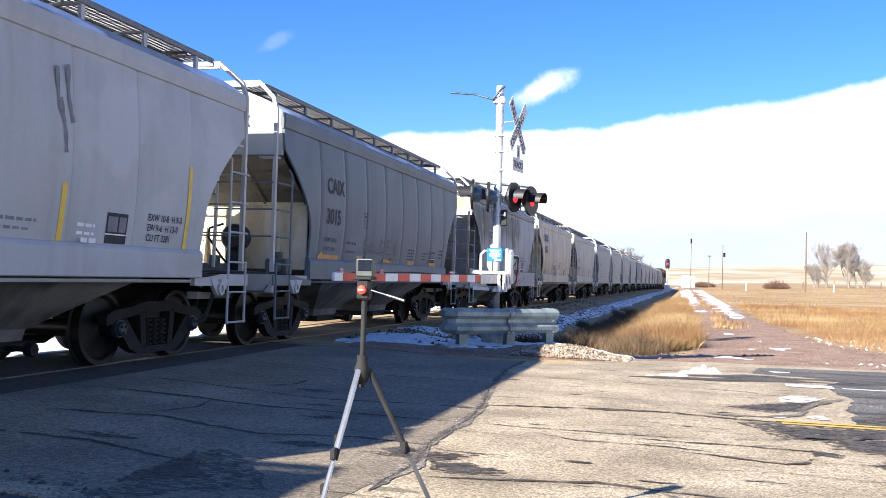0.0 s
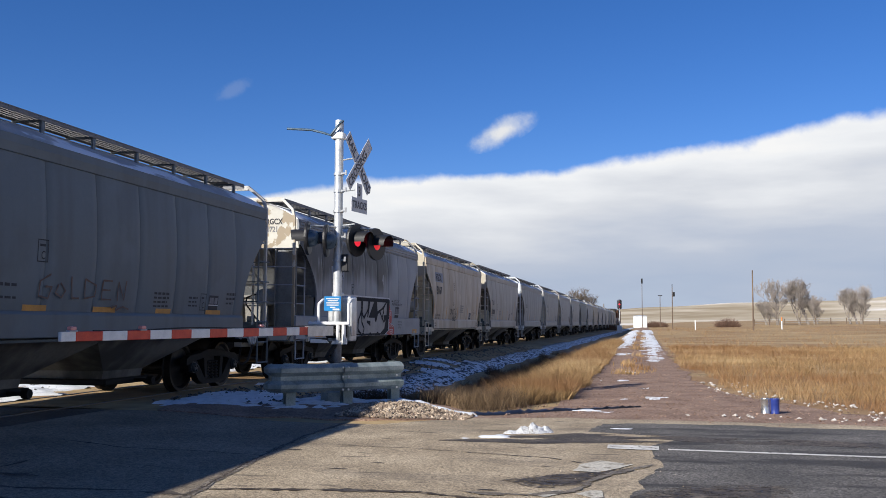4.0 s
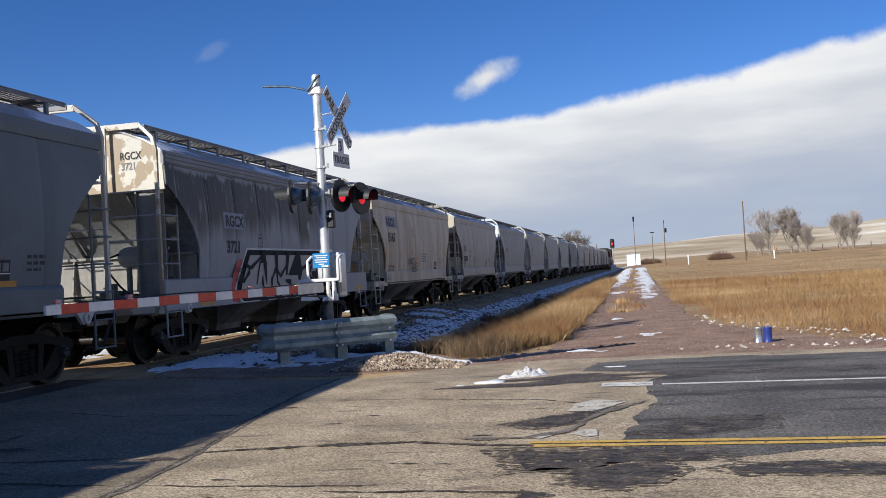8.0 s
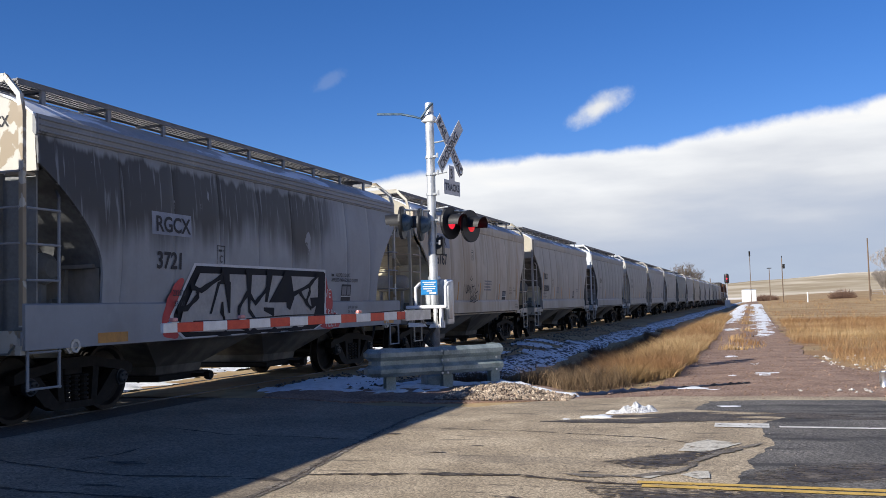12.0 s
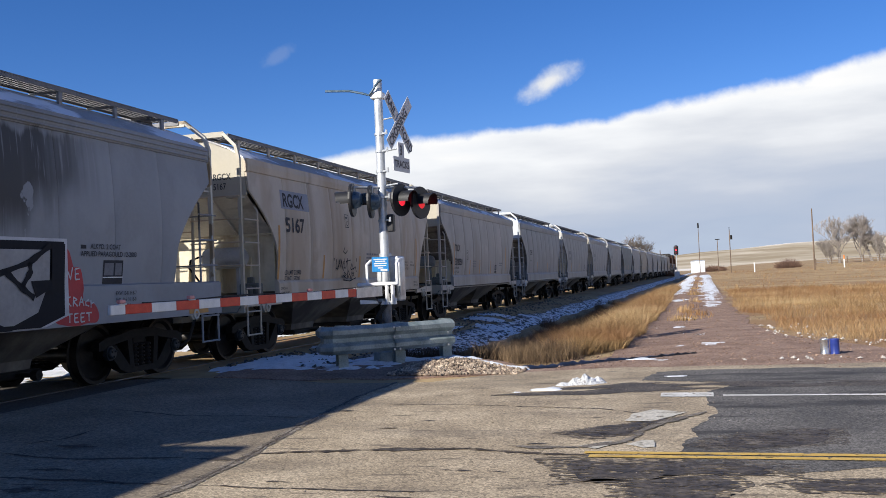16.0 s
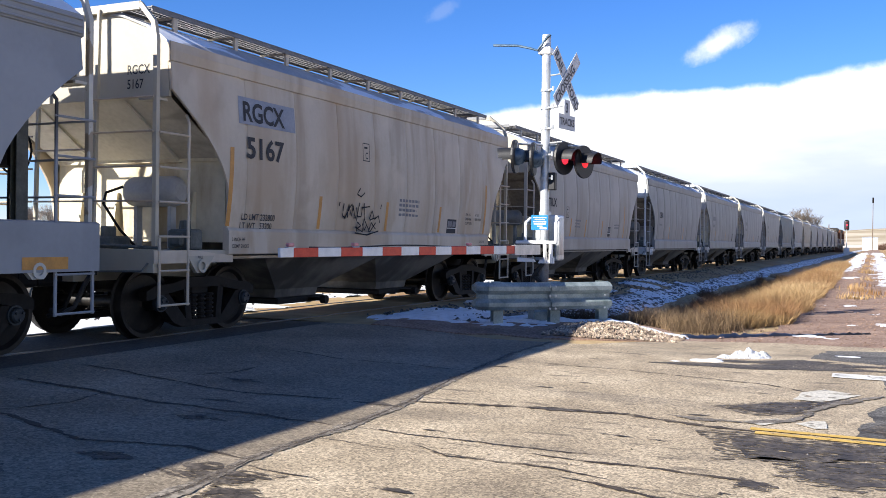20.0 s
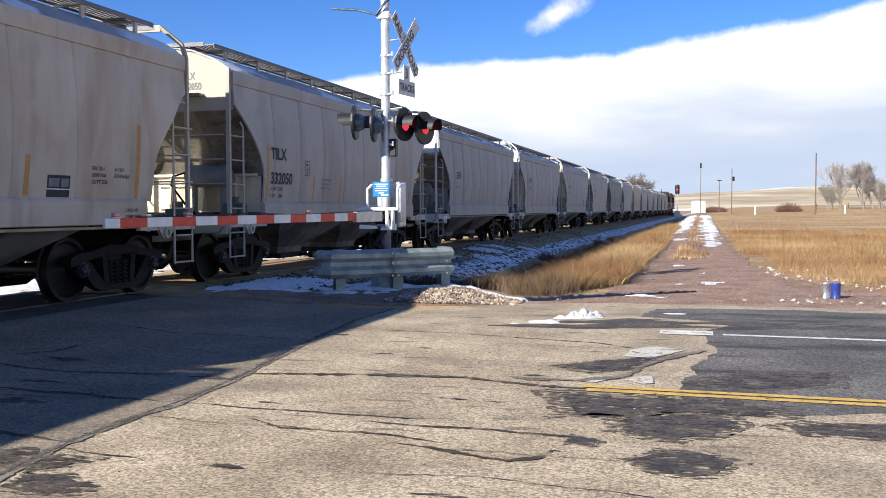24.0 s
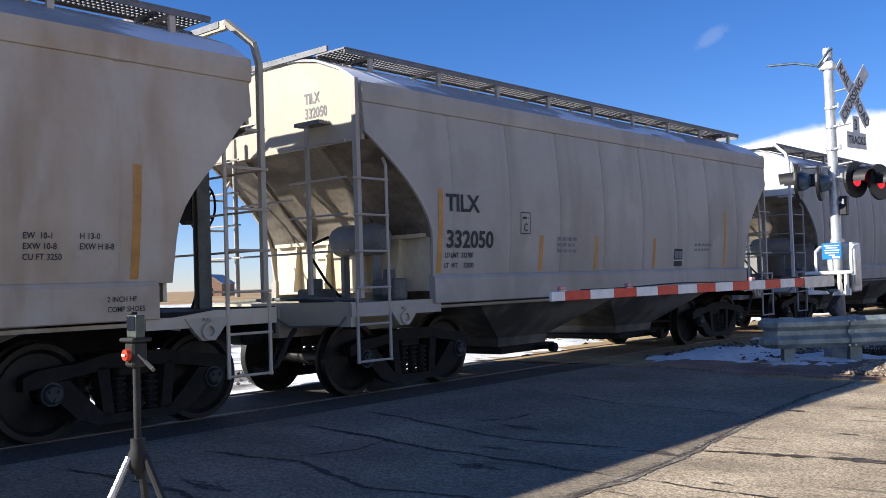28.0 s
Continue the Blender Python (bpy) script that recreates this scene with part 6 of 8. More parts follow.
for pts in ([(-0.95, 1.95), (-1.0, 1.75), (-0.9, 1.72)], [(-0.85, 1.72), (-0.8, 1.95), (-0.72, 1.75), (-0.65, 1.93), (-0.6, 1.72)], [(-0.55, 1.9), (-0.5, 1.75), (-0.4, 1.75), (-0.35, 1.92)],
            [(-0.3, 1.98), (-0.28, 1.7)], [(-0.38, 1.9), (-0.1, 1.93)], [(-0.12, 1.72), (-0.02, 1.86), (0.05, 1.74), (-0.1, 1.7)], [(0.05, 1.72), (0.2, 1.78), (0.25, 1.66)],
            [(-0.45, 2.22), (-0.55, 2.12), (-0.42, 2.08), (-0.3, 2.15)], [(-0.55, 1.5), (-0.52, 1.66), (-0.4, 1.6), (-0.55, 1.55)], [(-0.35, 1.64), (-0.3, 1.52), (-0.2, 1.62)], [(-0.15, 1.5), (-0.05, 1.66), (0.1, 1.55)],
            [(-0.95, 1.7), (-0.7, 1.95), (-0.55, 1.68), (-0.45, 1.98)], [(-0.6, 1.58), (-0.35, 1.5), (-0.3, 1.72), (-0.1, 1.5), (0.1, 1.66)], [(-1.08, 1.97), (-1.1, 1.9)], [(0.3, 1.98), (0.28, 1.9)], [(-0.6, 1.48), (-0.2, 1.45), (0.2, 1.52)]):
    stroke(c, [(y - 0.68, z - 0.06) for y, z in pts], 0.026, M["paint_black"], 0.008, "black spray paint scrawl")
c = cars[-1]
X0 = -1.95
for pts in ([(0.25, 1.95), (0.05, 1.85), (0.02, 1.65), (0.2, 1.62), (0.28, 1.78), (0.15, 1.78)], [(0.42, 1.82), (0.35, 1.7), (0.48, 1.64), (0.56, 1.74), (0.46, 1.84)], [(0.68, 1.94), (0.7, 1.64), (0.85, 1.64)],
            [(0.98, 1.92), (0.98, 1.64), (1.2, 1.68), (1.24, 1.84), (0.98, 1.92)], [(1.4, 1.92), (1.36, 1.64)], [(1.4, 1.92), (1.62, 1.92)], [(1.38, 1.78), (1.58, 1.78)], [(1.36, 1.64), (1.6, 1.64)],
            [(1.75, 1.62), (1.78, 1.92), (1.92, 1.64), (1.98, 1.94)], [(1.6, 1.52), (1.75, 1.56), (1.7, 1.48), (1.9, 1.54), (2.05, 1.5)]):
    stroke(c, [(y * 1.1 + X0, z) for y, z in pts], 0.028, M["rust_ink"], 0.006, "brown spray paint scrawl")
c = cars[-2]
for pts in ([(0.55, 3.15), (0.6, 2.75), (0.68, 2.6)], [(0.72, 3.2), (0.75, 2.85), (0.82, 2.62)], [(0.62, 2.85), (0.7, 2.5), (0.72, 2.3)]):
    stroke(c, [(y + 0.95, z + 0.05) for y, z in pts], 0.06, M["ink_grey"], 0.005, "dark scorch streak")
# ---- crossing signal, gate and guardrail ----
MAST = (-3.5, 18.14)
signal = empty("crossing_signal", pose(MAST[0], MAST[1], 0.07), "silver crossing signal mast with crossbuck, lamps and gate machine", "crossing signal")
TOP = 4.87  # mast height over its base
bm = bmesh.new()
lathe(bm, [(0, 1.0), (0.075, 1.0), (0.075, TOP - 0.02), (0.07, TOP), (0, TOP)], 20)
part("mast", bm, M["silver"], signal, smooth=True)
# Below one metre the mast is a darker grey
bm = bmesh.new()
lathe(bm, [(0, 0.02), (0.085, 0.02), (0.085, 0.92), (0.079, 1.0), (0, 1.0)], 20)
part("mast_foot", bm, M["mast_foot"], signal, "dark grey mast foot", smooth=True)
bm = bmesh.new()
rbx(bm, -0.3, 0.3, -0.3, 0.3, -0.12, 0.04, 0.02, 1)
lathe(bm, [(0.2, 0.04), (0.16, 0.1), (0.12, 0.45), (0.1, 0.5), (0, 0.5)], 12)
part("mast_base", bm, M["rail_galv"], signal, smooth=True)
for z in (TOP - 0.95, TOP - 1.25, TOP - 1.6, TOP - 2.05, TOP - 2.45):
    bm = bmesh.new()
    lathe(bm, [(0.076, -0.022), (0.09, -0.022), (0.09, 0.022), (0.076, 0.022)], 16)
    bx(bm, 0.07, 0.2, -0.02, 0.02, -0.015, 0.015)
    tube(bm, (0.2, 0, -0.03), (0.2, 0, 0.05), 0.018, 6)
    part("clamp_band", bm, M["galv"], signal, m=pose(0, 0, z, 0, 0, -35))
# The bracket arm at the top.
bm = bmesh.new()
rbx(bm, -0.12, 0.1, -0.1, 0.1, TOP - 0.34, TOP - 0.22, 0.015, 1)
part("top_bracket", bm, M["white_paint"], signal)
bm = bmesh.new()
pipe(bm, [(0.1, -0.1, TOP - 0.03), (0.05, -0.14, TOP - 0.08), (-0.12, -0.12, TOP - 0.28), (-0.25, -0.08, TOP - 0.23), (-0.5, -0.06, TOP - 0.16), (-0.95, -0.05, TOP - 0.12)], 0.022, 8)
part("top_arm", bm, M["lens_back"], signal, "bent steel arm", smooth=True)

# Crossbuck, turned towards the road.
FACE = 81  # degrees that the signs are turned from facing -y towards +x
SIGN = pose(0.34, 0.05, 0, 0, 0, FACE) 


def blade(angle, words_a, words_b, off):
    b = bmesh.new()
    rbx(b, -0.61, 0.61, off - 0.006, off + 0.006, -0.115, 0.115, 0.004, 1)
    m = SIGN @ pose(0, 0, TOP - 0.77, 0, angle, 0)
    board = part("crossbuck_blade", b, M["sign"], signal, "white crossbuck blade with black letters", m=m)
    for words, x in ((words_a, -0.57), (words_b, 0.1)):
        if words:
            me = text_mesh(words, 0.15, 0.92).copy()
            for v in me.vertices:
                v.co = (x + v.co.x, off - 0.009, v.co.y - 0.075)
            place("lettering", me, M["ink_faded"], board)


blade(45, "RAIL", "ROAD", 0.0)
blade(-45, "CROSSING", "", -0.016)
b = bmesh.new()
prism(b, [(-0.31, -0.125), (0.31, -0.125), (0.31, 0.125), (0.11, 0.125), (0.11, 0.38), (-0.11, 0.38), (-0.11, 0.125), (-0.31, 0.125)], "y", -0.005, 0.005)
plate = part("track_count_sign", b, M["sign"], signal, "white sign plate with black letters", m=SIGN @ pose(0, -0.02, TOP - 1.5))
for words, x, z, s in (("3", -0.062, 0.165, 0.17), ("TRACKS", -0.27, -0.055, 0.125)):
    me = text_mesh(words, s, 0.86).copy()
    for v in me.vertices:
        v.co = (x + v.co.x, -0.009, z + v.co.y)
    place("lettering", me, M["ink_faded"], plate)
for z in (TOP - 0.7, TOP - 1.25, TOP - 1.85):
    bm = bmesh.new()
    pipe(bm, [(0.07, 0.0, z), (0.3, -0.02, z + 0.02)], 0.014, 6)
    part("sign_bracket", bm, M["galv"], signal)

# Flashing lamps: a pair for each way of the road.
def lamp(x, y, z, turn, lens):
    m = pose(x, y, z, 0, 0, turn)
    b = bmesh.new()
    lathe(b, [(0, 0.03), (0.28, 0.03), (0.285, 0.0), (0.28, -0.02), (0.15, -0.02)], 28, pose(0, 0, 0, 90, 0, 0))
    disc = part("lamp_background", b, M["black"], signal, "round black lamp background", m=m)
    b = bmesh.new()
    lathe(b, [(0, -0.17), (0.07, -0.165), (0.12, -0.13), (0.145, -0.06), (0.15, -0.02)], 20, pose(0, 0, 0, 90, 0, 0))
    part("lamp_housing", b, M["lens_back"], disc, "blue-grey lamp housing", smooth=True)
    b = bmesh.new()
    lathe(b, [(0, 0.055), (0.05, 0.05), (0.09, 0.038), (0.11, 0.028)], 20, pose(0, 0, 0, 90, 0, 0))
    part("lens", b, lens, disc, "red lens", smooth=True)
    b = bmesh.new()
    rows = []
    for k in range(13):
        a = radians(-10 + 200 * k / 12)
        rows.append([(0.155 * math.cos(a), -0.03 - L, 0.155 * math.sin(a) - 0.12 * L * L) for L in (0.0, 0.12, 0.22, 0.28 - 0.05 * abs(k - 6) / 6)])
    slab(b, rows, (0, 0, -0.006))
    part("hood", b, M["black"], disc, "black lamp hood", smooth=True)


LAMP_Z = TOP - 2.1
ax, ay = 0.77, 0.64  # the way of the cross arm
for along, dz, turn, lens in ((0.37, 0.0, FACE - 8, M["lens_on"]), (0.74, -0.05, FACE - 8, M["lens_dim"]), (-0.5, 0.0, FACE + 198, M["lens_off"]), (-0.17, -0.03, FACE + 198, M["lens_off"])):
    lamp(ax * along, ay * along - 0.1, LAMP_Z + dz, turn, lens)
bm = bmesh.new()
pipe(bm, [(ax * a, ay * a - 0.05, LAMP_Z + 0.22) for a in (-0.5, 0.0, 0.74)], 0.02, 8)
for a in (-0.5, -0.17, 0.37, 0.74):
    tube(bm, (ax * a, ay * a - 0.06, LAMP_Z + 0.22), (ax * a, ay * a - 0.09, LAMP_Z + 0.1), 0.025, 8)
part("lamp_cross_arm", bm, M["galv"], signal)
bm = bmesh.new()
rbx(bm, 0.08, 0.2, -0.06, 0.06, LAMP_Z - 0.55, LAMP_Z - 0.25, 0.015, 1)
part("junction_box", bm, M["black"], signal)

# Gate machine with its yoke and counterweights.
GZ = 1.24  # gate arm height over the mast base
bm = bmesh.new()
rbx(bm, -0.2, 0.22, 0.1, 0.46, 1.02, 1.8, 0.03, 2)
rbx(bm, -0.16, 0.02, 0.16, 0.34, 1.79, 1.87, 0.02, 1)
part("gate_machine", bm, M["galv"], signal, "grey gate machine cabinet")
bm = bmesh.new()
rbx(bm, 0.285, 0.325, -0.16, 0.06, 1.12, 1.74, 0.02, 2)
part("counterweight", bm, M["galv"], signal, "flat grey counterweight plate", smooth=True)
bm = bmesh.new()
rbx(bm, -0.4, 0.33, -0.34, -0.26, 1.3, 1.36, 0.015, 1)
pipe(bm, [(-0.23, -0.29, 1.3), (-0.23, -0.29, 1.66), (-0.18, -0.22, 1.73), (-0.08, -0.02, 1.73)], 0.026, 8)
pipe(bm, [(0.3, -0.29, 1.3), (0.3, -0.29, 1.66), (0.31, -0.2, 1.73), (0.28, 0.1, 1.75)], 0.026, 8)
rbx(bm, 0.1, 0.15, -0.36, -0.26, 0.98, 1.3, 0.012, 1)
rbx(bm, 0.2, 0.25, -0.36, -0.26, 0.98, 1.3, 0.012, 1)
part("gate_yoke", bm, M["white_paint"], signal, "white tubular gate yoke", smooth=True)
bm = bmesh.new()
prism(bm, [(-0.36, 1.0), (-0.05, 1.0), (-0.09, 1.05), (-0.36, 1.07)], "y", -0.33, -0.25)
prism(bm, [(0.0, 0.98), (0.27, 0.98), (0.27, 1.08), (0.22, 1.08), (0.2, 1.04), (0.04, 1.04)], "y", -0.33, -0.25)
part("yoke_foot", bm, M["white_paint"], signal)
bm = bmesh.new()
rbx(bm, -0.14, 0.16, -0.22, 0.1, 1.08, 1.34, 0.03, 1)
for k in range(4):
    tube(bm, (-0.16 + 0.1 * k, -0.3, 1.2), (-0.16 + 0.1 * k, -0.18, 1.2), 0.035, 8)
part("gate_hinge", bm, M["dark_metal"], signal)
bm = bmesh.new()
pipe(bm, [(0.02, -0.06, 1.0), (-0.06, -0.14, 0.86), (-0.14, -0.12, 0.76), (-0.04, -0.08, 0.66), (0.0, -0.06, 0.5)], 0.04, 8)
part("cable_hose", bm, M["rubber"], signal, "black flexible cable hose", smooth=True)
bm = bmesh.new()
rbx(bm, -0.14, 0.14, -0.012, 0.0, -0.125, 0.125, 0.006, 1)
board = part("blue_notice", bm, M["blue_sign"], signal, "blue notice plate with white lines", m=pose(0.04, -0.36, 1.66, 0, 0, 16))
for w, z in ((0.22, 0.085), (0.17, 0.052), (0.22, 0.015), (0.2, -0.022), (0.09, -0.06)):
    bm = bmesh.new()
    bx(bm, -w / 2, w / 2, -0.0155, -0.013, z - 0.009, z + 0.009)
    part("notice_line", bm, M["white"], board)
bm = bmesh.new()
bx(bm, 0.0, 0.115, -0.0155, -0.013, -0.11, -0.08)
part("notice_field", bm, M["white"], board)

# Gate arm, down across the lane.
G0, G1 = Vector((-3.43, 17.2, 1.30)), Vector((-4.06, 11.02, 1.275))
glen = (G1 - G0).length
arm = empty("gate_arm", Matrix.Translation(G0) @ (G1 - G0).to_track_quat("Y", "Z").to_matrix().to_4x4(), "lowered crossing gate arm in red and white bands", "gate arm")
edges = [0.0, 0.45]
w_band = 0.426
while edges[-1] + w_band < glen - 0.05:
    edges.append(edges[-1] + w_band)
edges.append(glen)
for k, (a, c) in enumerate(zip(edges, edges[1:])):
    bm = bmesh.new()
    h = 0.078 - 0.016 * a / glen
    rbx(bm, -0.02, 0.02, a, c - 0.001, -h, h * 0.6, 0.005, 1)
    part("arm_band", bm, M["red"] if k % 2 else M["white"], arm, "red reflective band" if k % 2 else "white reflective band")
bm = bmesh.new()
bx(bm, -0.03, 0.03, -0.35, 0.6, -0.1, 0.06)
part("arm_adapter", bm, M["galv"], arm, "perforated steel arm adapter")
for y in (glen - 0.18, glen * 0.78, glen * 0.33):
    bm = bmesh.new()
    rbx(bm, -0.03, 0.03, y - 0.06, y + 0.06, 0.036, 0.05, 0.004, 1)
    lampbase = part("arm_lamp", bm, M["galv"], arm)
    bm = bmesh.new()
    rbx(bm, -0.03, 0.03, y - 0.045, y + 0.045, 0.05, 0.092, 0.014, 2)
    part("arm_lamp_lens", bm, M["pink"], lampbase, "pinkish red lamp lens", smooth=True)
bm = bmesh.new()
pts = [(0.0, y, 0.05 + 0.012 * math.sin(y * 2.1)) for y in [0.3 * k for k in range(int(glen / 0.3))]]
pipe(bm, pts, 0.009, 5)
part("arm_cable", bm, M["rubber"], arm, "thin black lamp cable")

# Guardrail round the mast: two beams on three posts.
guard = empty("guardrail", pose(0, 0, 0), "weathered steel guardrail beam on short posts", "guardrail")


def beam(points, name):
    prof = [(0.0, 0.0), (0.03, 0.004), (0.095, 0.062), (0.098, 0.125), (0.022, 0.185), (0.02, 0.25), (0.095, 0.312), (0.098, 0.378), (0.03, 0.436), (0.0, 0.44)]
    rows = []
    for k, (x, y) in enumerate(points):
        xa, ya = points[max(0, k - 1)]
        xb, yb = points[min(len(points) - 1, k + 1)]
        d = math.hypot(xb - xa, yb - ya)
        nx, ny = (yb - ya) / d, -(xb - xa) / d
        rows.append([(x + nx * o, y + ny * o, 0.325 + h) for o, h in prof])
    b = bmesh.new()
    slab(b, rows, (-0.004, 0.002, 0.0))
    part(name, b, M["rail_galv"], guard, "corrugated steel beam")


def between(p, q, n):
    return [(p[0] + (q[0] - p[0]) * k / n, p[1] + (q[1] - p[1]) * k / n) for k in range(n + 1)]


bend = [(-4.1, 16.8), (-4.08, 16.6), (-3.98, 16.48)]
beam(bend + between((-3.85, 16.47), (-3.0, 17.25), 4), "beam")
beam(between((-3.08, 17.14), (-2.34, 18.05), 5), "beam")
for x, y in ((-3.8, 16.72), (-3.1, 17.46), (-2.5, 18.2)):
    bm = bmesh.new()
    for a in (-0.075, 0.07):
        bx(bm, -0.08, 0.08, a, a + 0.008, -0.2, 0.72)
    bx(bm, -0.004, 0.004, -0.07, 0.07, -0.2, 0.72)
    part("post", bm, M["rail_galv"], guard, "steel post", m=pose(x, y, 0.05, 0, 0, 40))
for x, y in ((-3.02, 17.2), (-3.09, 17.13), (-2.42, 17.95)):
    for z in (0.35, 0.55, 0.7):
        bm = bmesh.new()
        lathe(bm, [(0, 0.02), (0.018, 0.018), (0.018, 0.0)], 8, Matrix.Translation((0.07, 0, z)) @ pose(0, 0, 0, 0, 90, 0))
        part("bolt", bm, M["galv"], guard, m=pose(x, y, 0, 0, 0, -45))
bm = bmesh.new()
rbx(bm, -0.3, 0.16, -0.2, 0.2, 0.0, 0.24, 0.02, 1)
tagged(part("cable_box", bm, M["rail_galv"], m=pose(-3.35, 17.95, 0.03, 0, 0, 35)), "small grey cable box at the mast foot", "cable box")

# ---- tripod with a small camera ----
M["alu_dark"] = surface("satin_grey_tripod_tube", [(0.09, 0.09, 0.095), (0.16, 0.16, 0.165)], 0.3, 0.7, scale=8, fine=60, stretch=(1, 1, 0.2), bump=0.03)
TP = (-1.515, 4.69)
tripod = empty("tripod", pose(TP[0], TP[1], 0.0), "black and silver tripod with extended centre column", "tripod")
bm = bmesh.new()
tube(bm, (0, 0, 0.78), (0, 0, 1.19), 0.013, 12)
part("centre_column", bm, M["rubber"], tripod, smooth=True)
bm = bmesh.new()
lathe(bm, [(0, 0.8), (0.024, 0.8), (0.036, 0.83), (0.036, 0.87), (0.026, 0.89), (0.026, 0.925), (0, 0.925)], 14)
part("shoulder", bm, M["rubber"], tripod, smooth=True)
for k in range(3):
    a = radians(258 + 120 * k)
    d = Vector((math.cos(a), math.sin(a), 0))
    top, foot = Vector((0, 0, 0.86)) + d * 0.032, d * 0.46 + Vector((0, 0, 0.0))
    # Only the first leg is bright: its glint is put into the colour
    leg = part("leg", (lambda b: (tube(b, top, top.lerp(foot, 0.42), 0.0135, 8), b)[1])(bmesh.new()), M["alu"] if k == 0 else M["rubber"], tripod, "upper leg tube")
    for f0, f1, r in ((0.38, 0.72, 0.0105), (0.7, 1.0, 0.008)):
        b = bmesh.new()
        tube(b, top.lerp(foot, f0), top.lerp(foot, f1), r, 8)
        part("leg_section", b, M["alu"] if k == 0 else M["alu_dark"], leg)
    for f0 in (0.41, 0.71):
        b = bmesh.new()
        tube(b, top.lerp(foot, f0 - 0.025), top.lerp(foot, f0 + 0.025), 0.018, 8)
        q = top.lerp(foot, f0)
        rbx(b, q.x - 0.012, q.x + 0.012, q.y - 0.035, q.y + 0.0, q.z - 0.02, q.z + 0.03, 0.004, 1)
        part("leg_lock", b, M["rubber"], leg, "black leg clamp")
    b = bmesh.new()
    lathe(b, [(0, -0.005), (0.018, 0.0), (0.016, 0.03), (0, 0.035)], 10, Matrix.Translation(foot))
    part("rubber_foot", b, M["rubber"], leg)
bm = bmesh.new()
rbx(bm, -0.03, 0.03, -0.03, 0.03, 1.18, 1.27, 0.008, 1)
rbx(bm, -0.045, 0.045, -0.04, 0.04, 1.27, 1.285, 0.004, 1)
part("pan_head", bm, M["rubber"], tripod)
bm = bmesh.new()
lathe(bm, [(0, 0.018), (0.02, 0.016), (0.022, 0.0)], 16, Matrix.Translation((0.0, -0.03, 1.225)) @ pose(0, 0, 0, 90, 0, 0))
knob = part("tilt_knob", bm, M["red"], tripod, "red knob with a white centre")
bm = bmesh.new()
bx(bm, -0.011, 0.011, -0.052, -0.0495, 1.221, 1.229)
part("knob_mark", bm, M["white"], knob)
bm = bmesh.new()
tube(bm, (0.03, -0.01, 1.225), (0.2, -0.06, 1.185), 0.004, 8)
tube(bm, (0.12, -0.036, 1.204), (0.21, -0.063, 1.182), 0.007, 8)
part("pan_handle", bm, M["alu_dark"], tripod, smooth=True)
cam_thing = empty("action_camera", pose(TP[0], TP[1], 1.285, 0, 0, -8), "small grey camera with a dark screen on a tripod", "camera")
bm = bmesh.new()
rbx(bm, -0.04, 0.045, -0.018, 0.018, 0.0, 0.082, 0.006, 2)
part("body", bm, M["phone"], cam_thing)
bm = bmesh.new()
rbx(bm, -0.027, 0.04, -0.022, -0.017, 0.026, 0.077, 0.002, 1)
part("screen", bm, M["screen"], cam_thing, "dark screen")
bm = bmesh.new()
rbx(bm, -0.045, -0.005, -0.013, 0.013, 0.082, 0.092, 0.004, 1)
part("top_plate", bm, M["rubber"], cam_thing)

# ---- two tins by the track ----
for x, mat, words, h in ((3.58, "tin", "shiny bare tin can standing on gravel", 0.25), (3.73, "blue_can", "blue painted tin can standing on gravel", 0.25)):
    can = empty("tin_can", pose(x, 18.75, height(x, 18.75) + 0.02), words, "tin can")
    bm = bmesh.new()
    lathe(bm, [(0, 0), (0.07, 0), (0.074, 0.01), (0.07, 0.02), (0.07, h - 0.03), (0.074, h - 0.015), (0.07, h - 0.004), (0.06, h - 0.004), (0.058, h - 0.015), (0, h - 0.02)], 20)
    part("drum", bm, M[mat], can, smooth=True)
    bm = bmesh.new()
    pipe(bm, [(-0.04, 0, h - 0.02), (-0.035, 0, h + 0.018), (0.035, 0, h + 0.018), (0.04, 0, h - 0.02)], 0.005, 6)
    part("handle", bm, M["tin"], can)

# ---- distance: signal, hut, poles, fence, trees, hills, farm ----
def far_z(x, y):
    return height(x, y)


def pole(x, y, top, r, label, material, extra=None, name="utility_pole"):
    p = empty(name, pose(x, y, far_z(x, y) - 0.1), label, "pole")
    h = top - far_z(x, y) + 0.1
    b = bmesh.new()
    tube(b, (0, 0, 0), (0, 0, h), r, 8, r * 0.7)
    part("shaft", b, material, p, smooth=True)
    if extra:
        b = bmesh.new()
        extra(b, h)
        part("fitting", b, M["dark_metal"] if name != "street_lamp" else M["galv"], p)
    return p


pole(16.8, 142.5, 9.0, 0.11, "tall bare timber pole standing in dry grass", M["pole_wood"])
pole(6.3, 161, 7.4, 0.085, "timber pole with a small transformer can", M["pole_wood"], lambda b, h: (tube(b, (0.25, 0, h - 1.6), (0.25, 0, h - 0.9), 0.17, 8), tube(b, (0, 0, h - 0.3), (0, 0, h + 0.4), 0.05, 6)))
pole(1.5, 180, 9.0, 0.07, "slim radio mast with a green tip", M["pole_wood"], lambda b, h: tube(b, (0, 0, h - 0.3), (0, 0, h + 0.6), 0.14, 8), "radio_mast")
pole(4.7, 180, 6.5, 0.075, "yard lamp post with a cross head", M["pole_wood"], lambda b, h: rbx(b, -0.4, 0.4, -0.1, 0.1, h - 0.1, h + 0.04, 0.03, 1), "lamp_post")
pole(-6.6, 210, 5.6, 0.12, "short timber pole by the railway", M["pole_wood"])
pole(102, 214, 8.5, 0.13, "slim timber pole in the far field", M["pole_wood"])

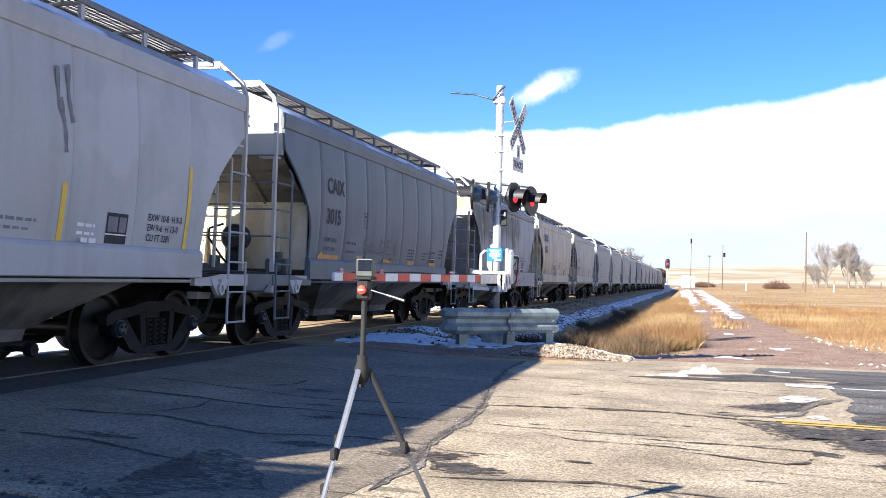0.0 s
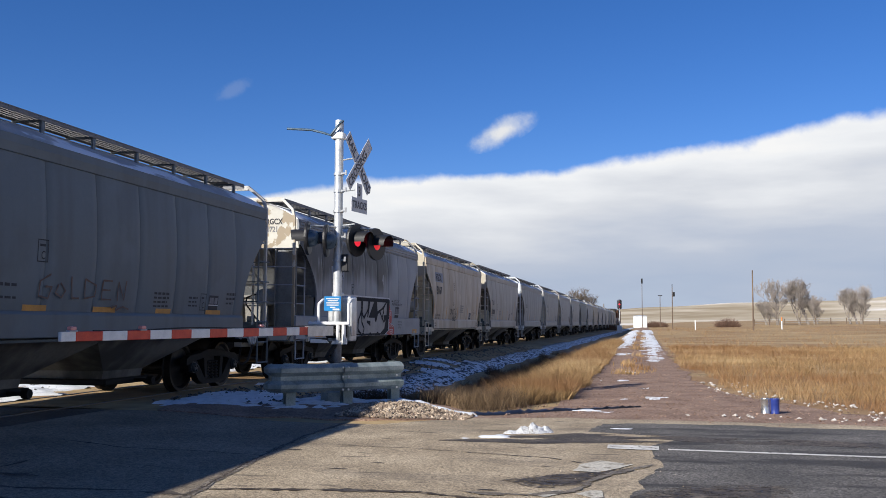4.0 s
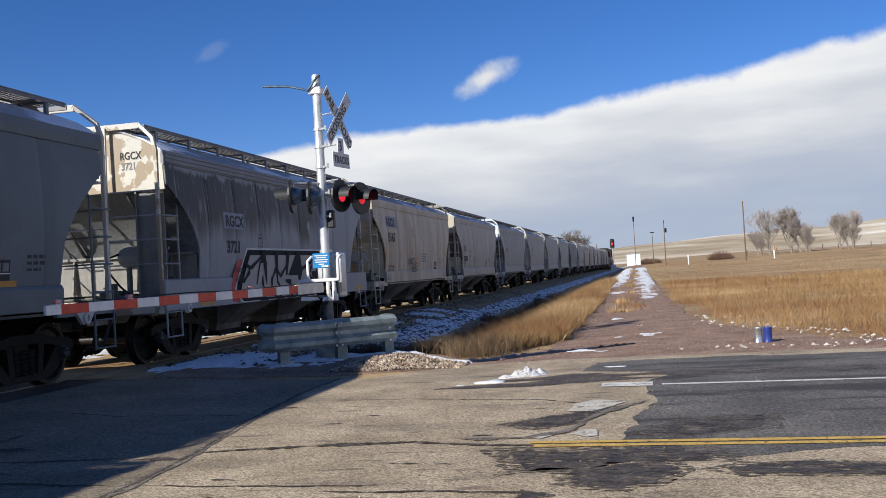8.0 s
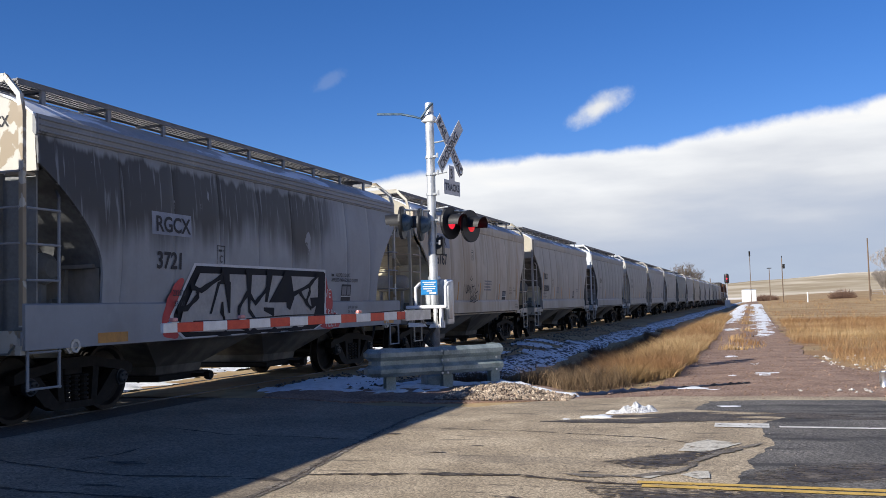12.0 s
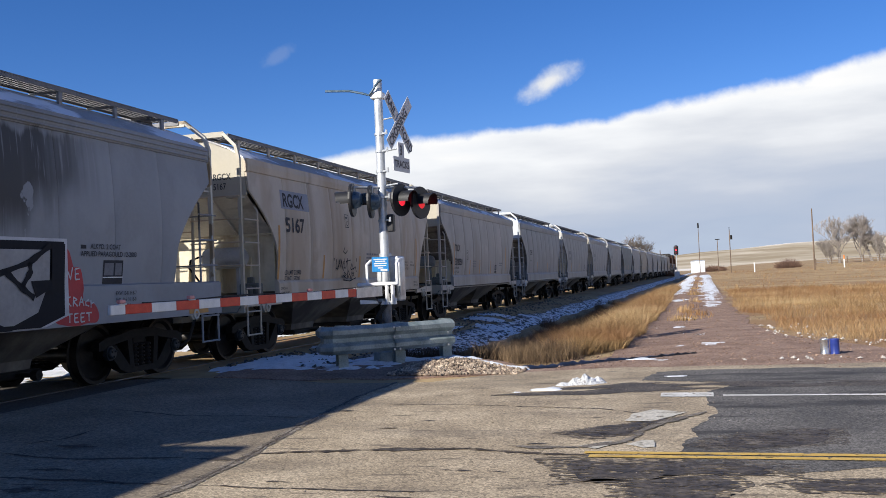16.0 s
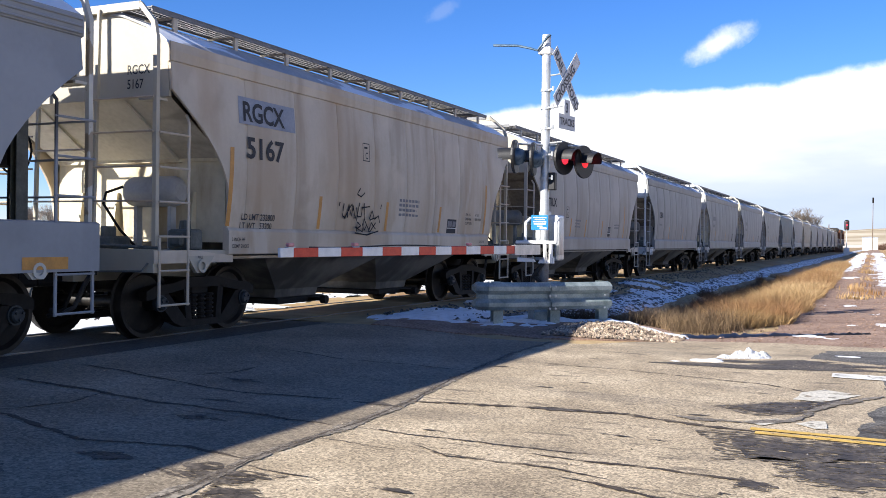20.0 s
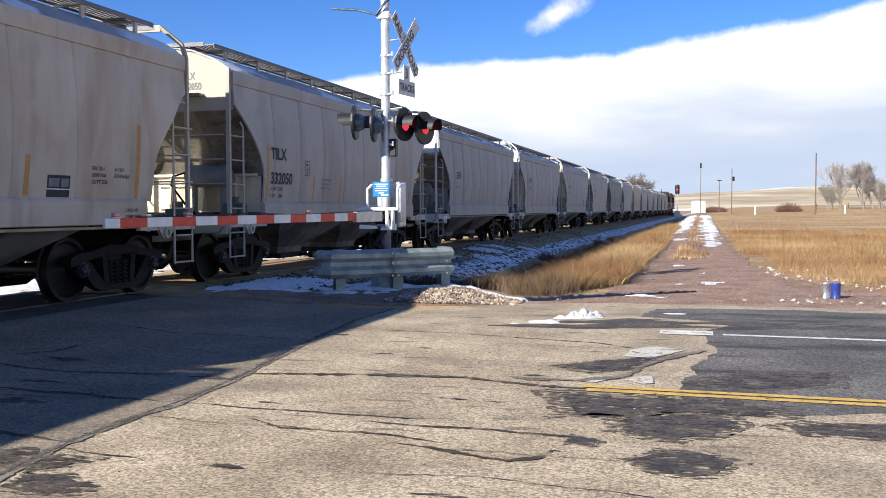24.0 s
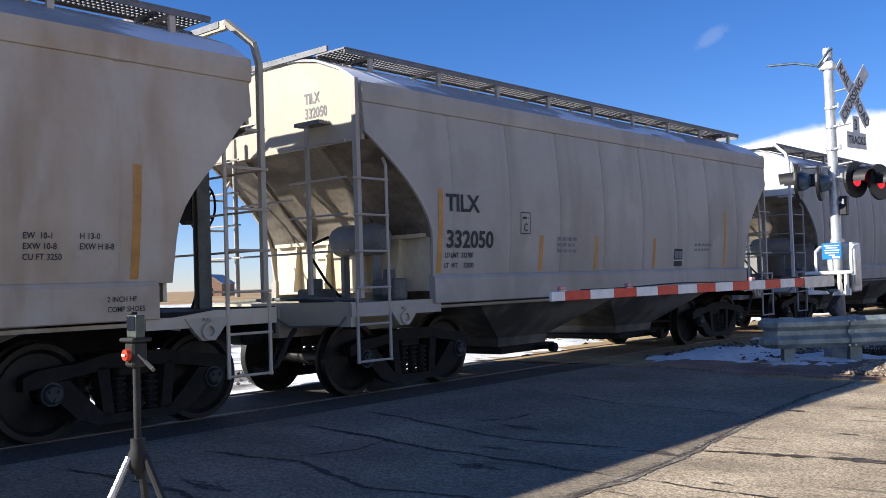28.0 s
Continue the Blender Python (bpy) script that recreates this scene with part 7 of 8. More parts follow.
rs = empty("railway_signal", pose(-2.8, 190, far_z(-2.8, 190)), "railway colour light signal showing red", "railway signal")
bm = bmesh.new()
tube(bm, (0, 0, 0), (0, 0, 4.9), 0.09, 8)
part("mast", bm, M["galv"], rs)
bm = bmesh.new()
rbx(bm, -0.42, 0.42, -0.12, 0.12, 4.5, 6.4, 0.3, 3)
part("signal_head", bm, M["black"], rs)
for z, mt in ((5.95, "lens_off"), (5.45, "lens_red_far"), (4.95, "lens_off")):
    bm = bmesh.new()
    lathe(bm, [(0, 0.1), (0.13, 0.08), (0.16, 0.0)], 12, Matrix.Translation((0, -0.1, z)) @ pose(0, 0, 0, 90, 0, 0))
    part("lens", bm, M[mt], rs)
bm = bmesh.new()
rbx(bm, -0.5, 0.5, -0.3, 0.3, 0, 1.4, 0.03, 1)
part("relay_case", bm, M["galv"], rs)

hut = empty("equipment_hut", pose(1.1, 190, far_z(1.1, 190)), "small white equipment hut beside the track", "hut")
bm = bmesh.new()
rbx(bm, -1.3, 1.3, -1.2, 1.2, -0.1, 2.2, 0.04, 1)
part("wall", bm, M["hut"], hut)
bm = bmesh.new()
prism(bm, [(-1.4, 2.2), (1.4, 2.2), (1.4, 2.26), (0, 2.42), (-1.4, 2.26)], "y", -1.3, 1.3)
part("roof", bm, M["roof_grey"], hut)
bm = bmesh.new()
rbx(bm, -0.4, 0.4, -1.23, -1.19, 0.05, 1.9, 0.01, 1)
part("door", bm, M["white_paint"], hut)

for x, y, h, mt, lab in ((21.9, 152, 1.25, "marker", "orange and white buried cable marker post"), (9.3, 150, 0.9, "white", "white marker post in dry grass"), (64, 120, 1.0, "white", "white marker post in dry grass")):
    mk = empty("marker_post", pose(x, y, far_z(x, y)), lab, "marker post")
    bm = bmesh.new()
    tube(bm, (0, 0, 0), (0, 0, h), 0.09, 8)
    part("shaft", bm, M["white"], mk)
    bm = bmesh.new()
    tube(bm, (0, 0, h), (0, 0, h + 0.55), 0.1, 8)
    part("cap", bm, M[mt], mk)

fence = empty("fence", pose(0, 0, 0), "far wire fence on thin timber posts", "fence")
bm = bmesh.new()
tube(bm, (0, 0, -0.2), (0, 0, 1.35), 0.09, 6)
fp = finish(bm, "fence_post")
for k in range(34):
    x, y = 24 + 3.1 * k, 207 + 0.2 * k + 3 * math.sin(k * 0.3)
    place("post", fp, M["pole_wood"], fence, m=pose(x, y, far_z(x, y), 0, 2 * math.sin(k * 5), 0))
for z in (0.5, 0.85, 1.2):
    bm = bmesh.new()
    pipe(bm, [(24 + 3.1 * k, 207 + 0.2 * k + 3 * math.sin(k * 0.3), far_z(24 + 3.1 * k, 207 + 0.2 * k + 3 * math.sin(k * 0.3)) + z) for k in range(34)], 0.02, 4)
    part("wire", bm, M["galv"], fence)


def bare_tree(seed, tall, spread, trunks=2, dense=1.0):
    """Trunk and limbs, and a crown of fine bare twigs, as two meshes."""
    rnd = random.Random(seed)
    wood, twigs = ([], []), ([], [])

    def seg(store, p, q, r0, r1, n):
        v, f = store
        d = (q - p).normalized()
        a = d.orthogonal().normalized()
        c = d.cross(a)
        base = len(v)
        for pt, r in ((p, r0), (q, r1)):
            for k in range(n):
                t = 2 * math.pi * k / n
                v.append(tuple(pt + r * (math.cos(t) * a + math.sin(t) * c)))
        for k in range(n):
            f.append((base + k, base + (k + 1) % n, base + n + (k + 1) % n, base + n + k))

    def grow(p, d, length, r, level):
        steps = 3 if level < 3 else 2
        for _ in range(steps):
            d = (d + Vector((rnd.gauss(0, 0.13), rnd.gauss(0, 0.13), 0.16 + rnd.gauss(0, 0.08)))).normalized()
            q = p + d * length / steps
            seg(wood if level < 3 else twigs, p, q, max(r, 0.016), max(r * 0.8, 0.014), 5 if level < 3 else 3)
            p, r = q, r * 0.8
            if level < 5 and rnd.random() < 0.72:
                side = Vector((rnd.gauss(0, 1), rnd.gauss(0, 1), rnd.uniform(0.0, 0.9))).normalized()
                grow(p, (d * 0.55 + side * 0.75).normalized(), length * rnd.uniform(0.5, 0.75), r * 0.55, level + 1)
        if level < 5:
            for _ in range(rnd.choice((2, 3, 3)) if level > 0 else 3):
                side = Vector((rnd.gauss(0, 1), rnd.gauss(0, 1), rnd.uniform(-0.1, 0.7))).normalized()
                grow(p, (d * 0.7 + side * 0.6 * spread).normalized(), length * rnd.uniform(0.6, 0.82) * (1 if level else 1.2), r * 0.65, level + 1)

    for k in range(trunks):
        lean = Vector((rnd.gauss(0, 0.14), rnd.gauss(0, 0.14), 1)).normalized()
        grow(Vector((k * 1.2 - 0.6 * trunks, rnd.gauss(0, 0.4), -0.2)), lean, tall * 0.26, tall * 0.03, 0)
    top = max(v[2] for v in wood[0] + twigs[0])
    s = tall / top
    return [mesh_of([(x * s, y * s, z * s) for x, y, z in v], f, nm) for (v, f), nm in ((wood, "trunk"), (twigs, "crown"))]


M["bark_dark"] = surface("dark_brown_bark", [(0.09, 0.07, 0.055), (0.17, 0.14, 0.11)], 0.9, scale=3, fine=25, bump=0.2)
TREES = [bare_tree(11, 10.0, 0.8, 1), bare_tree(23, 10.0, 0.9, 2), bare_tree(37, 10.0, 1.0, 2), bare_tree(41, 10.0, 1.0, 3)]
ROW = [(0, 7.7, 1.0), (1, 8.75, 1.03), (3, 9.5, 0.68), (3, 6.95, 0.58), (1, 11.35, 0.8), (2, 12.05, 0.84), (2, 15.2, 1.0), (0, 16.05, 1.12), (1, 16.6, 1.08), (3, 17.1, 0.7)]
SPREAD = [(k, 1.7 + 214 * math.sin(radians(a)), 2.5 + 214 * math.cos(radians(a)), h, "") for k, a, h in ROW]
for kind, x, y, s, lab in SPREAD + [(2, -14.7, 247, 1.08, "dark"), (0, -175, 152, 0.9, ""), (2, -168, 160, 0.9, ""), (1, -182, 166, 0.9, "")]:
    tr = empty("bare_tree", pose(x, y, far_z(x, y) - 0.1, 0, 0, x * 37 % 360), "leafless grey cottonwood tree with fine twigs", "tree", "bare trees")
    tr.scale = (s, s, s)
    place("trunk", TREES[kind][0], M["bark"], tr)
    place("crown", TREES[kind][1], M["twig"] if not lab else M["bark_dark"], tr)


def brush(seed, wide, tall):
    rnd = random.Random(seed)
    v, f = [], []
    for _ in range(900):
        a, r = rnd.uniform(0, 6.28), wide * math.sqrt(rnd.random()) * 0.5
        p = Vector((r * math.cos(a), r * math.sin(a) * 0.6, 0))
        q = p * 1.35 + Vector((rnd.gauss(0, 0.25), rnd.gauss(0, 0.25), tall * rnd.uniform(0.5, 1.0) * math.sqrt(max(0.05, 1 - (2 * r / wide) ** 2))))
        n = len(v)
        v += [tuple(p + Vector((0.03, 0, 0))), tuple(p - Vector((0.03, 0, 0))), tuple(q)]
        f.append((n, n + 1, n + 2))
        m_ = p.lerp(q, rnd.uniform(0.3, 0.8))
        t = m_ + Vector((rnd.gauss(0, 0.4), rnd.gauss(0, 0.3), rnd.uniform(0.0, 0.4)))
        v += [tuple(m_ + Vector((0.02, 0, 0))), tuple(m_ - Vector((0.02, 0, 0))), tuple(t)]
        f.append((n + 3, n + 4, n + 5))
    return mesh_of(v, f, "bush")


for seed, x, y, w, h in ((1, 17.3, 190, 4.2, 2.2), (2, 3.6, 196, 2.6, 1.5), (3, 5.0, 205, 3.0, 1.4), (4, -5.0, 200, 2.5, 1.2)):
    b = place("bush", brush(seed, w, h), M["bush"], m=pose(x, y, far_z(x, y)))
    tagged(b, "leafless reddish brown bush in the grass", "bush")

RIDGE = [(-40, 0.45), (-14, 0.55), (-8, 0.62), (-3, 0.72), (1.1, 0.95), (5.6, 1.2), (11, 1.3), (15, 1.68), (17, 2.05), (20, 2.2), (26, 2.1), (34, 1.7), (60, 1.2)]


def ridge(az):
    for (a, e), (c, g) in zip(RIDGE, RIDGE[1:]):
        if a <= az <= c:
            return e + (g - e) * smooth01(a, c, az)
    return 0.5


bm = bmesh.new()
rows = []
for j in range(15):
    f = j / 14
    d = 650 + 750 * f
    row = []
    for i in range(101):
        az = -40 + i
        top = 1400 * math.tan(radians(ridge(az))) + 1.4
        w = smooth01(0, 1, f)
        z = (0.4 + (top - 0.4) * w ** 1.3) + 2.2 * noise.noise((az * 0.22, f * 3.0, 5)) * w * (1 - w) * 2 - 0.5 * (1 - w)
        row.append((d * math.sin(radians(az)), d * math.cos(radians(az)), z))
    rows.append(row)
rows.append([(1500 * math.sin(radians(-40 + i)), 1500 * math.cos(radians(-40 + i)), -5) for i in range(101)])
grid(bm, rows)
tagged(part("hill", bm, M["hill"], smooth=True), "pale dry hills dusted with snow on the horizon", "hill", kind="structure")

barn = empty("barn", pose(-202, 148, -0.2, 0, 0, 38), "brown gabled barn beyond the railway", "barn")
bm = bmesh.new()
prism(bm, [(-3.2, 0), (3.2, 0), (3.2, 3.4), (0, 5.6), (-3.2, 3.4)], "y", -3, 9)
part("wall", bm, M["brick"], barn)
for s in (-1, 1):
    bm = bmesh.new()
    prism(bm, [(s * 3.5, 3.2), (0, 5.62), (0, 5.75), (s * 3.5, 3.35)], "y", -3.3, 9.3)
    part("roof", bm, M["roof_grey"], barn)
bm = bmesh.new()
rbx(bm, -0.9, 0.9, -3.05, -2.98, 0, 2.2, 0.02, 1)
part("door", bm, M["dark_metal"], barn)
bm = bmesh.new()
rbx(bm, -0.4, 0.4, -3.05, -2.98, 3.4, 4.2, 0.02, 1)
part("window", bm, M["dark_metal"], barn)
shed = empty("shed", pose(-222, 135, -0.2, 0, 0, 30), "long low shed with a blue-grey roof", "shed")
bm = bmesh.new()
prism(bm, [(-8, 0), (8, 0), (8, 2.2), (-8, 2.2)], "y", -3, 3)
part("wall", bm, M["brick"], shed)
bm = bmesh.new()
prism(bm, [(-3.3, 2.2), (3.3, 2.2), (0, 3.6)], "x", -8.3, 8.3)
part("roof", bm, M["roof_grey"], shed)

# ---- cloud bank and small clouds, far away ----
# Past 30 degrees the glowing bank is unseen, added as white fill light
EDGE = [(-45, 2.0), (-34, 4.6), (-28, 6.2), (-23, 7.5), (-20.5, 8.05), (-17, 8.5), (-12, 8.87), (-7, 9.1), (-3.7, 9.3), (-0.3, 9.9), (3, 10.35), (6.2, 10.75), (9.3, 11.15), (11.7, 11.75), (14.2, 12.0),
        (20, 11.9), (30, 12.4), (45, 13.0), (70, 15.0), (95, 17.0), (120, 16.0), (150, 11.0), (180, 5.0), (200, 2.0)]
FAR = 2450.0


def edge_at(az):
    for (a, e), (c, g) in zip(EDGE, EDGE[1:]):
        if a <= az <= c:
            return e + (g - e) * (az - a) / (c - a)
    return 2.0


def cloud_material(name, soft, tones, power, scale, rag, most=1.0):
    """White cloud that thins out towards the rim (v = 1 in its UV map)."""
    mat = bpy.data.materials.new(name)
    mat.use_nodes = True
    n, k = mat.node_tree.nodes, mat.node_tree.links
    n.remove(n["Principled BSDF"])
    uv, co = n.new("ShaderNodeUVMap"), n.new("ShaderNodeTexCoord")
    t = n.new("ShaderNodeTexNoise")
    t.inputs["Scale"].default_value, t.inputs["Detail"].default_value, t.inputs["Roughness"].default_value = scale, 7.0, 0.6
    k.new(co.outputs["Object"], t.inputs["Vector"])
    sp = n.new("ShaderNodeSeparateXYZ")
    k.new(uv.outputs[0], sp.inputs[0])
    ad = n.new("ShaderNodeMath")
    ad.operation = "MULTIPLY_ADD"
    k.new(t.outputs[0], ad.inputs[0])
    ad.inputs[1].default_value = rag
    k.new(sp.outputs[1], ad.inputs[2])
    al = n.new("ShaderNodeMapRange")
    al.interpolation_type = "SMOOTHSTEP"
    k.new(ad.outputs[0], al.inputs[0])
    al.inputs[1].default_value, al.inputs[2].default_value = 1.0 + rag * 0.5 - soft, 1.0 + rag * 0.5 + soft * 0.35
    al.inputs[3].default_value, al.inputs[4].default_value = most, 0.0
    rp = n.new("ShaderNodeValToRGB")
    els = rp.color_ramp.elements
    els[0].position, els[0].color = tones[0][0], (*tones[0][1], 1)
    els[1].position, els[1].color = tones[-1][0], (*tones[-1][1], 1)
    for p, c in tones[1:-1]:
        els.new(p).color = (*c, 1)
    ad2 = n.new("ShaderNodeMath")
    ad2.operation = "MULTIPLY_ADD"
    mp2, t2 = n.new("ShaderNodeMapping"), n.new("ShaderNodeTexNoise")
    mp2.inputs["Scale"].default_value = (0.0022, 0.0022, 0.011)
    k.new(co.outputs["Object"], mp2.inputs[0])
    k.new(mp2.outputs[0], t2.inputs["Vector"])
    t2.inputs["Scale"].default_value, t2.inputs["Detail"].default_value = 1.0, 6.0
    k.new(t2.outputs[0], ad2.inputs[0])
    ad2.inputs[1].default_value = 0.8
    k.new(sp.outputs[1], ad2.inputs[2])
    sb = n.new("ShaderNodeMath")
    sb.operation = "SUBTRACT"
    k.new(ad2.outputs[0], sb.inputs[0])
    sb.inputs[1].default_value = 0.4
    k.new(sb.outputs[0], rp.inputs[0])
    em, tr_, mx = n.new("ShaderNodeEmission"), n.new("ShaderNodeBsdfTransparent"), n.new("ShaderNodeMixShader")
    k.new(rp.outputs[0], em.inputs[0])
    em.inputs[1].default_value = power
    k.new(al.outputs[0], mx.inputs[0])
    k.new(tr_.outputs[0], mx.inputs[1])
    k.new(em.outputs[0], mx.inputs[2])
    k.new(mx.outputs[0], n["Material Output"].inputs[0])
    return mat


def cloud(name, rows_uv, material, label):
    b = bmesh.new()
    uvl = b.loops.layers.uv.new("UVMap")
    made = grid(b, [[p for p, _ in row] for row in rows_uv])
    uvs = {v: uv for row, vr in zip(rows_uv, made) for (_, uv), v in zip(row, vr)}
    for f in b.faces:
        for l in f.loops:
            l[uvl].uv = uvs[l.vert]
    me = bpy.data.meshes.new(name)
    b.to_mesh(me)
    b.free()
    ob = place(name, me, material)
    ob.visible_shadow = False
    return tagged(ob, label, "cloud", kind="structure")


def dome(az, el, r=FAR):
    return (r * math.cos(radians(el)) * math.sin(radians(az)), r * math.cos(radians(el)) * math.cos(radians(az)), 1.4 + r * math.sin(radians(el)))


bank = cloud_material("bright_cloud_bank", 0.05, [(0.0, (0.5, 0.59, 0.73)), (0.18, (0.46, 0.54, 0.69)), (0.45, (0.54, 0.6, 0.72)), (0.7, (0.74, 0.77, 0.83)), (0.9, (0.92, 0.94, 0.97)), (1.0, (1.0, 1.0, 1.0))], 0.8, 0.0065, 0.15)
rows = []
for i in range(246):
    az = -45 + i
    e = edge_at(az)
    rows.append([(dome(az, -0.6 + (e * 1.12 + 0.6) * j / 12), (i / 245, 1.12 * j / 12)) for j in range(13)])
cloud("cloud_bank", rows, bank, "long glowing bank of cloud, carried on unseen as fill light")
puff = cloud_material("thin_white_cloud", 0.85, [(0.0, (0.95, 0.96, 0.98)), (1.0, (0.85, 0.9, 0.97))], 0.72, 0.012, 1.9)
wisp = cloud_material("faint_wisp_of_cloud", 0.7, [(0.0, (0.95, 0.96, 0.98)), (1.0, (0.85, 0.9, 0.97))], 0.6, 0.02, 1.9, 0.12)


def puff_cloud(az, el, long, tall, tilt, label, material):
    rows = []
    c, s = math.cos(radians(tilt)), math.sin(radians(tilt))
    for i in range(17):
        r = i / 16
        rows.append([(dome(az + (c * long * math.cos(a) - s * tall * math.sin(a)) * r, el + (s * long * math.cos(a) + c * tall * math.sin(a)) * r, FAR - 60), (0, r * 1.3))
                     for a in (2 * math.pi * q / 24 for q in range(25))])
    return cloud("small_cloud", rows, material, label)


puff_cloud(-8.2, 11.5, 2.7, 0.9, 25, "small ragged white cloud in blue sky", puff)
puff_cloud(-24.5, 13.5, 1.5, 0.55, 28, "faint wisp of cloud in blue sky", wisp)

# ---- locomotives at the far end ----
def loco_car():
    lo = empty("locomotive", pose(0, 0, 0), "dark diesel locomotive with dull orange hood", "locomotive", "locomotives")
    b = bmesh.new()
    rbx(b, -1.5, 1.5, -10.5, 10.5, 1.2, 1.6, 0.05, 1)
    part("frame", b, M["loco_black"], lo)
    b = bmesh.new()
    rbx(b, -1.0, 1.0, -10.0, 5.2, 1.6, 4.3, 0.12, 2)
    part("hood", b, M["loco_orange"], lo)
    b = bmesh.new()
    rbx(b, -1.5, 1.5, 5.2, 8.0, 1.6, 4.6, 0.15, 2)
    part("cab", b, M["loco_orange"], lo)
    b = bmesh.new()
    rbx(b, -0.8, 0.8, 8.0, 10.0, 1.6, 3.3, 0.15, 2)
    part("nose", b, M["loco_orange"], lo)
    b = bmesh.new()
    rbx(b, -1.35, 1.35, -3.5, 3.5, 0.4, 1.2, 0.15, 2)
    part("fuel_tank", b, M["loco_black"], lo)
    for y in (-8.2, -5.0, -1.0):
        b = bmesh.new()
        rbx(b, -1.45, 1.45, y - 1.1, y + 1.1, 4.1, 4.75, 0.1, 1)
        part("radiator", b, M["loco_black"], lo)
    for s in (-1, 1):
        b = bmesh.new()
        pipe(b, [(s * 1.45, -10.4, 1.6), (s * 1.45, -10.4, 2.6), (s * 1.45, 5.2, 2.6)], 0.03, 6)
        for y in range(-9, 5, 2):
            tube(b, (s * 1.45, y, 1.6), (s * 1.45, y, 2.6), 0.02, 5)
        part("handrail", b, M["white_paint"], lo)
        b = bmesh.new()
        rbx(b, -1.2, 1.2, s * 6.6 - 2.4, s * 6.6 + 2.4, 0.35, 1.15, 0.15, 1)
        part("truck_frame", b, M["loco_black"], lo)
        for y in (-1.9, 0, 1.9):
            b = bmesh.new()
            for q in (-1, 1):
                lathe(b, [(0, -0.07), (0.5, -0.07), (0.52, 0.07), (0, 0.07)], 20, Matrix.Translation((q * 0.76, 0, 0)) @ pose(0, 0, 0, 0, 90, 0))
            tube(b, (-1, 0, 0), (1, 0, 0), 0.1, 10)
            w = part("wheelset", b, M["wheel"], lo, m=pose(0, s * 6.6 + y, 0.52))
            LOCO_WHEELS.append((w, s * 6.6 + y))
    return lo


LOCO_WHEELS = []
locos = {}
for i in range(2):
    locos[16 + i] = loco_car()
    SHIFTS[16 + i] = 38.5 + 12 * 12.8 + 17.2 + 22.0 * i

# ---- grass, weeds, stones and snow ----
def blades(name, spots, tall, wide, lean, material, seed, label, category):
    """Single bent blades at given (x, y) places, joined into one mesh; tall and wide are arrays."""
    rg = np.random.RandomState(seed)
    n = len(spots)
    x, y = spots[:, 0], spots[:, 1]
    z = np.array([height(q[0], q[1]) for q in spots])
    tall = tall * spots[:, 2]
    a = rg.uniform(0, 2 * np.pi, n)
    bx_, by_ = np.cos(a) * wide, np.sin(a) * wide
    la = np.where(rg.rand(n) < 0.5, spots[:, 3] + rg.normal(0, 0.6, n), rg.uniform(0, 2 * np.pi, n))
    lx, ly = np.cos(la) * lean * tall * rg.rand(n), np.sin(la) * lean * tall * rg.rand(n)
    v = np.empty((n, 5, 3))
    v[:, 0] = np.stack([x - bx_, y - by_, z - 0.02], 1)
    v[:, 1] = np.stack([x + bx_, y + by_, z - 0.02], 1)
    v[:, 2] = np.stack([x + bx_ * 0.7 + lx * 0.35, y + by_ * 0.7 + ly * 0.35, z + tall * 0.55], 1)
    v[:, 3] = np.stack([x - bx_ * 0.7 + lx * 0.35, y - by_ * 0.7 + ly * 0.35, z + tall * 0.55], 1)
    v[:, 4] = np.stack([x + lx, y + ly, z + tall], 1)
    base = np.arange(n)[:, None] * 5
    quads = (base + np.array([0, 1, 2, 3])).tolist()
    tris = (base + np.array([3, 2, 4])).tolist()
    me = mesh_of(v.reshape(-1, 3).tolist(), quads + tris, name)
    return tagged(place(name, me, material), label, category, kind="stuff")


def clumps(rg, n, x0, x1, y0, y1, spread, per, bias=1.0, keep=None):
    """Places in tufts, each with its tuft's height and lean; bias > 1 draws them towards y0."""
    cx = rg.uniform(x0, x1, n)
    cy = y0 + (y1 - y0) * rg.rand(n) ** bias
    pts = np.stack([np.repeat(cx, per) + rg.normal(0, spread, n * per), np.repeat(cy, per) + rg.normal(0, spread, n * per), np.repeat(rg.uniform(0.35, 1.25, n), per),
                    np.repeat(rg.uniform(0, 2 * np.pi, n), per)], 1)
    if keep is not None:
        pts = pts[[keep(q[0], q[1]) for q in pts]]
    return pts


rg = np.random.RandomState(3)


def strip_left(y):
    return -0.62 - 1.0 * smooth01(17.8, 22.5, y) - 0.28 * smooth01(22, 27, y) - 0.5 * smooth01(26, 50, y)


def on_strip(x, y):
    w = x - LEAN * (y - TRACK_Y)
    edge = 0.3 * noise.noise((y * 0.5, 1, 1)) + 0.15 * noise.noise((y * 2.1, 3, 1))
    return strip_left(y) + edge < w < (-1.0 + 1.2 * smooth01(17.6, 21.5, y)) + edge - 0.35 * smooth01(30, 60, y) and y > 17.5


def in_field(x, y):
    lim = 5.4 - 1.9 * smooth01(19, 24, y) - 0.55 * smooth01(24, 40, y) + 0.35 * noise.noise((x * 0.5, y * 0.5, 6))
    return x > lim and y > 18.4 - 0.05 * min(30, x - 5) + 0.4 * noise.noise((x * 0.6, 2, 4)) and x < 4 + 1.1 * y


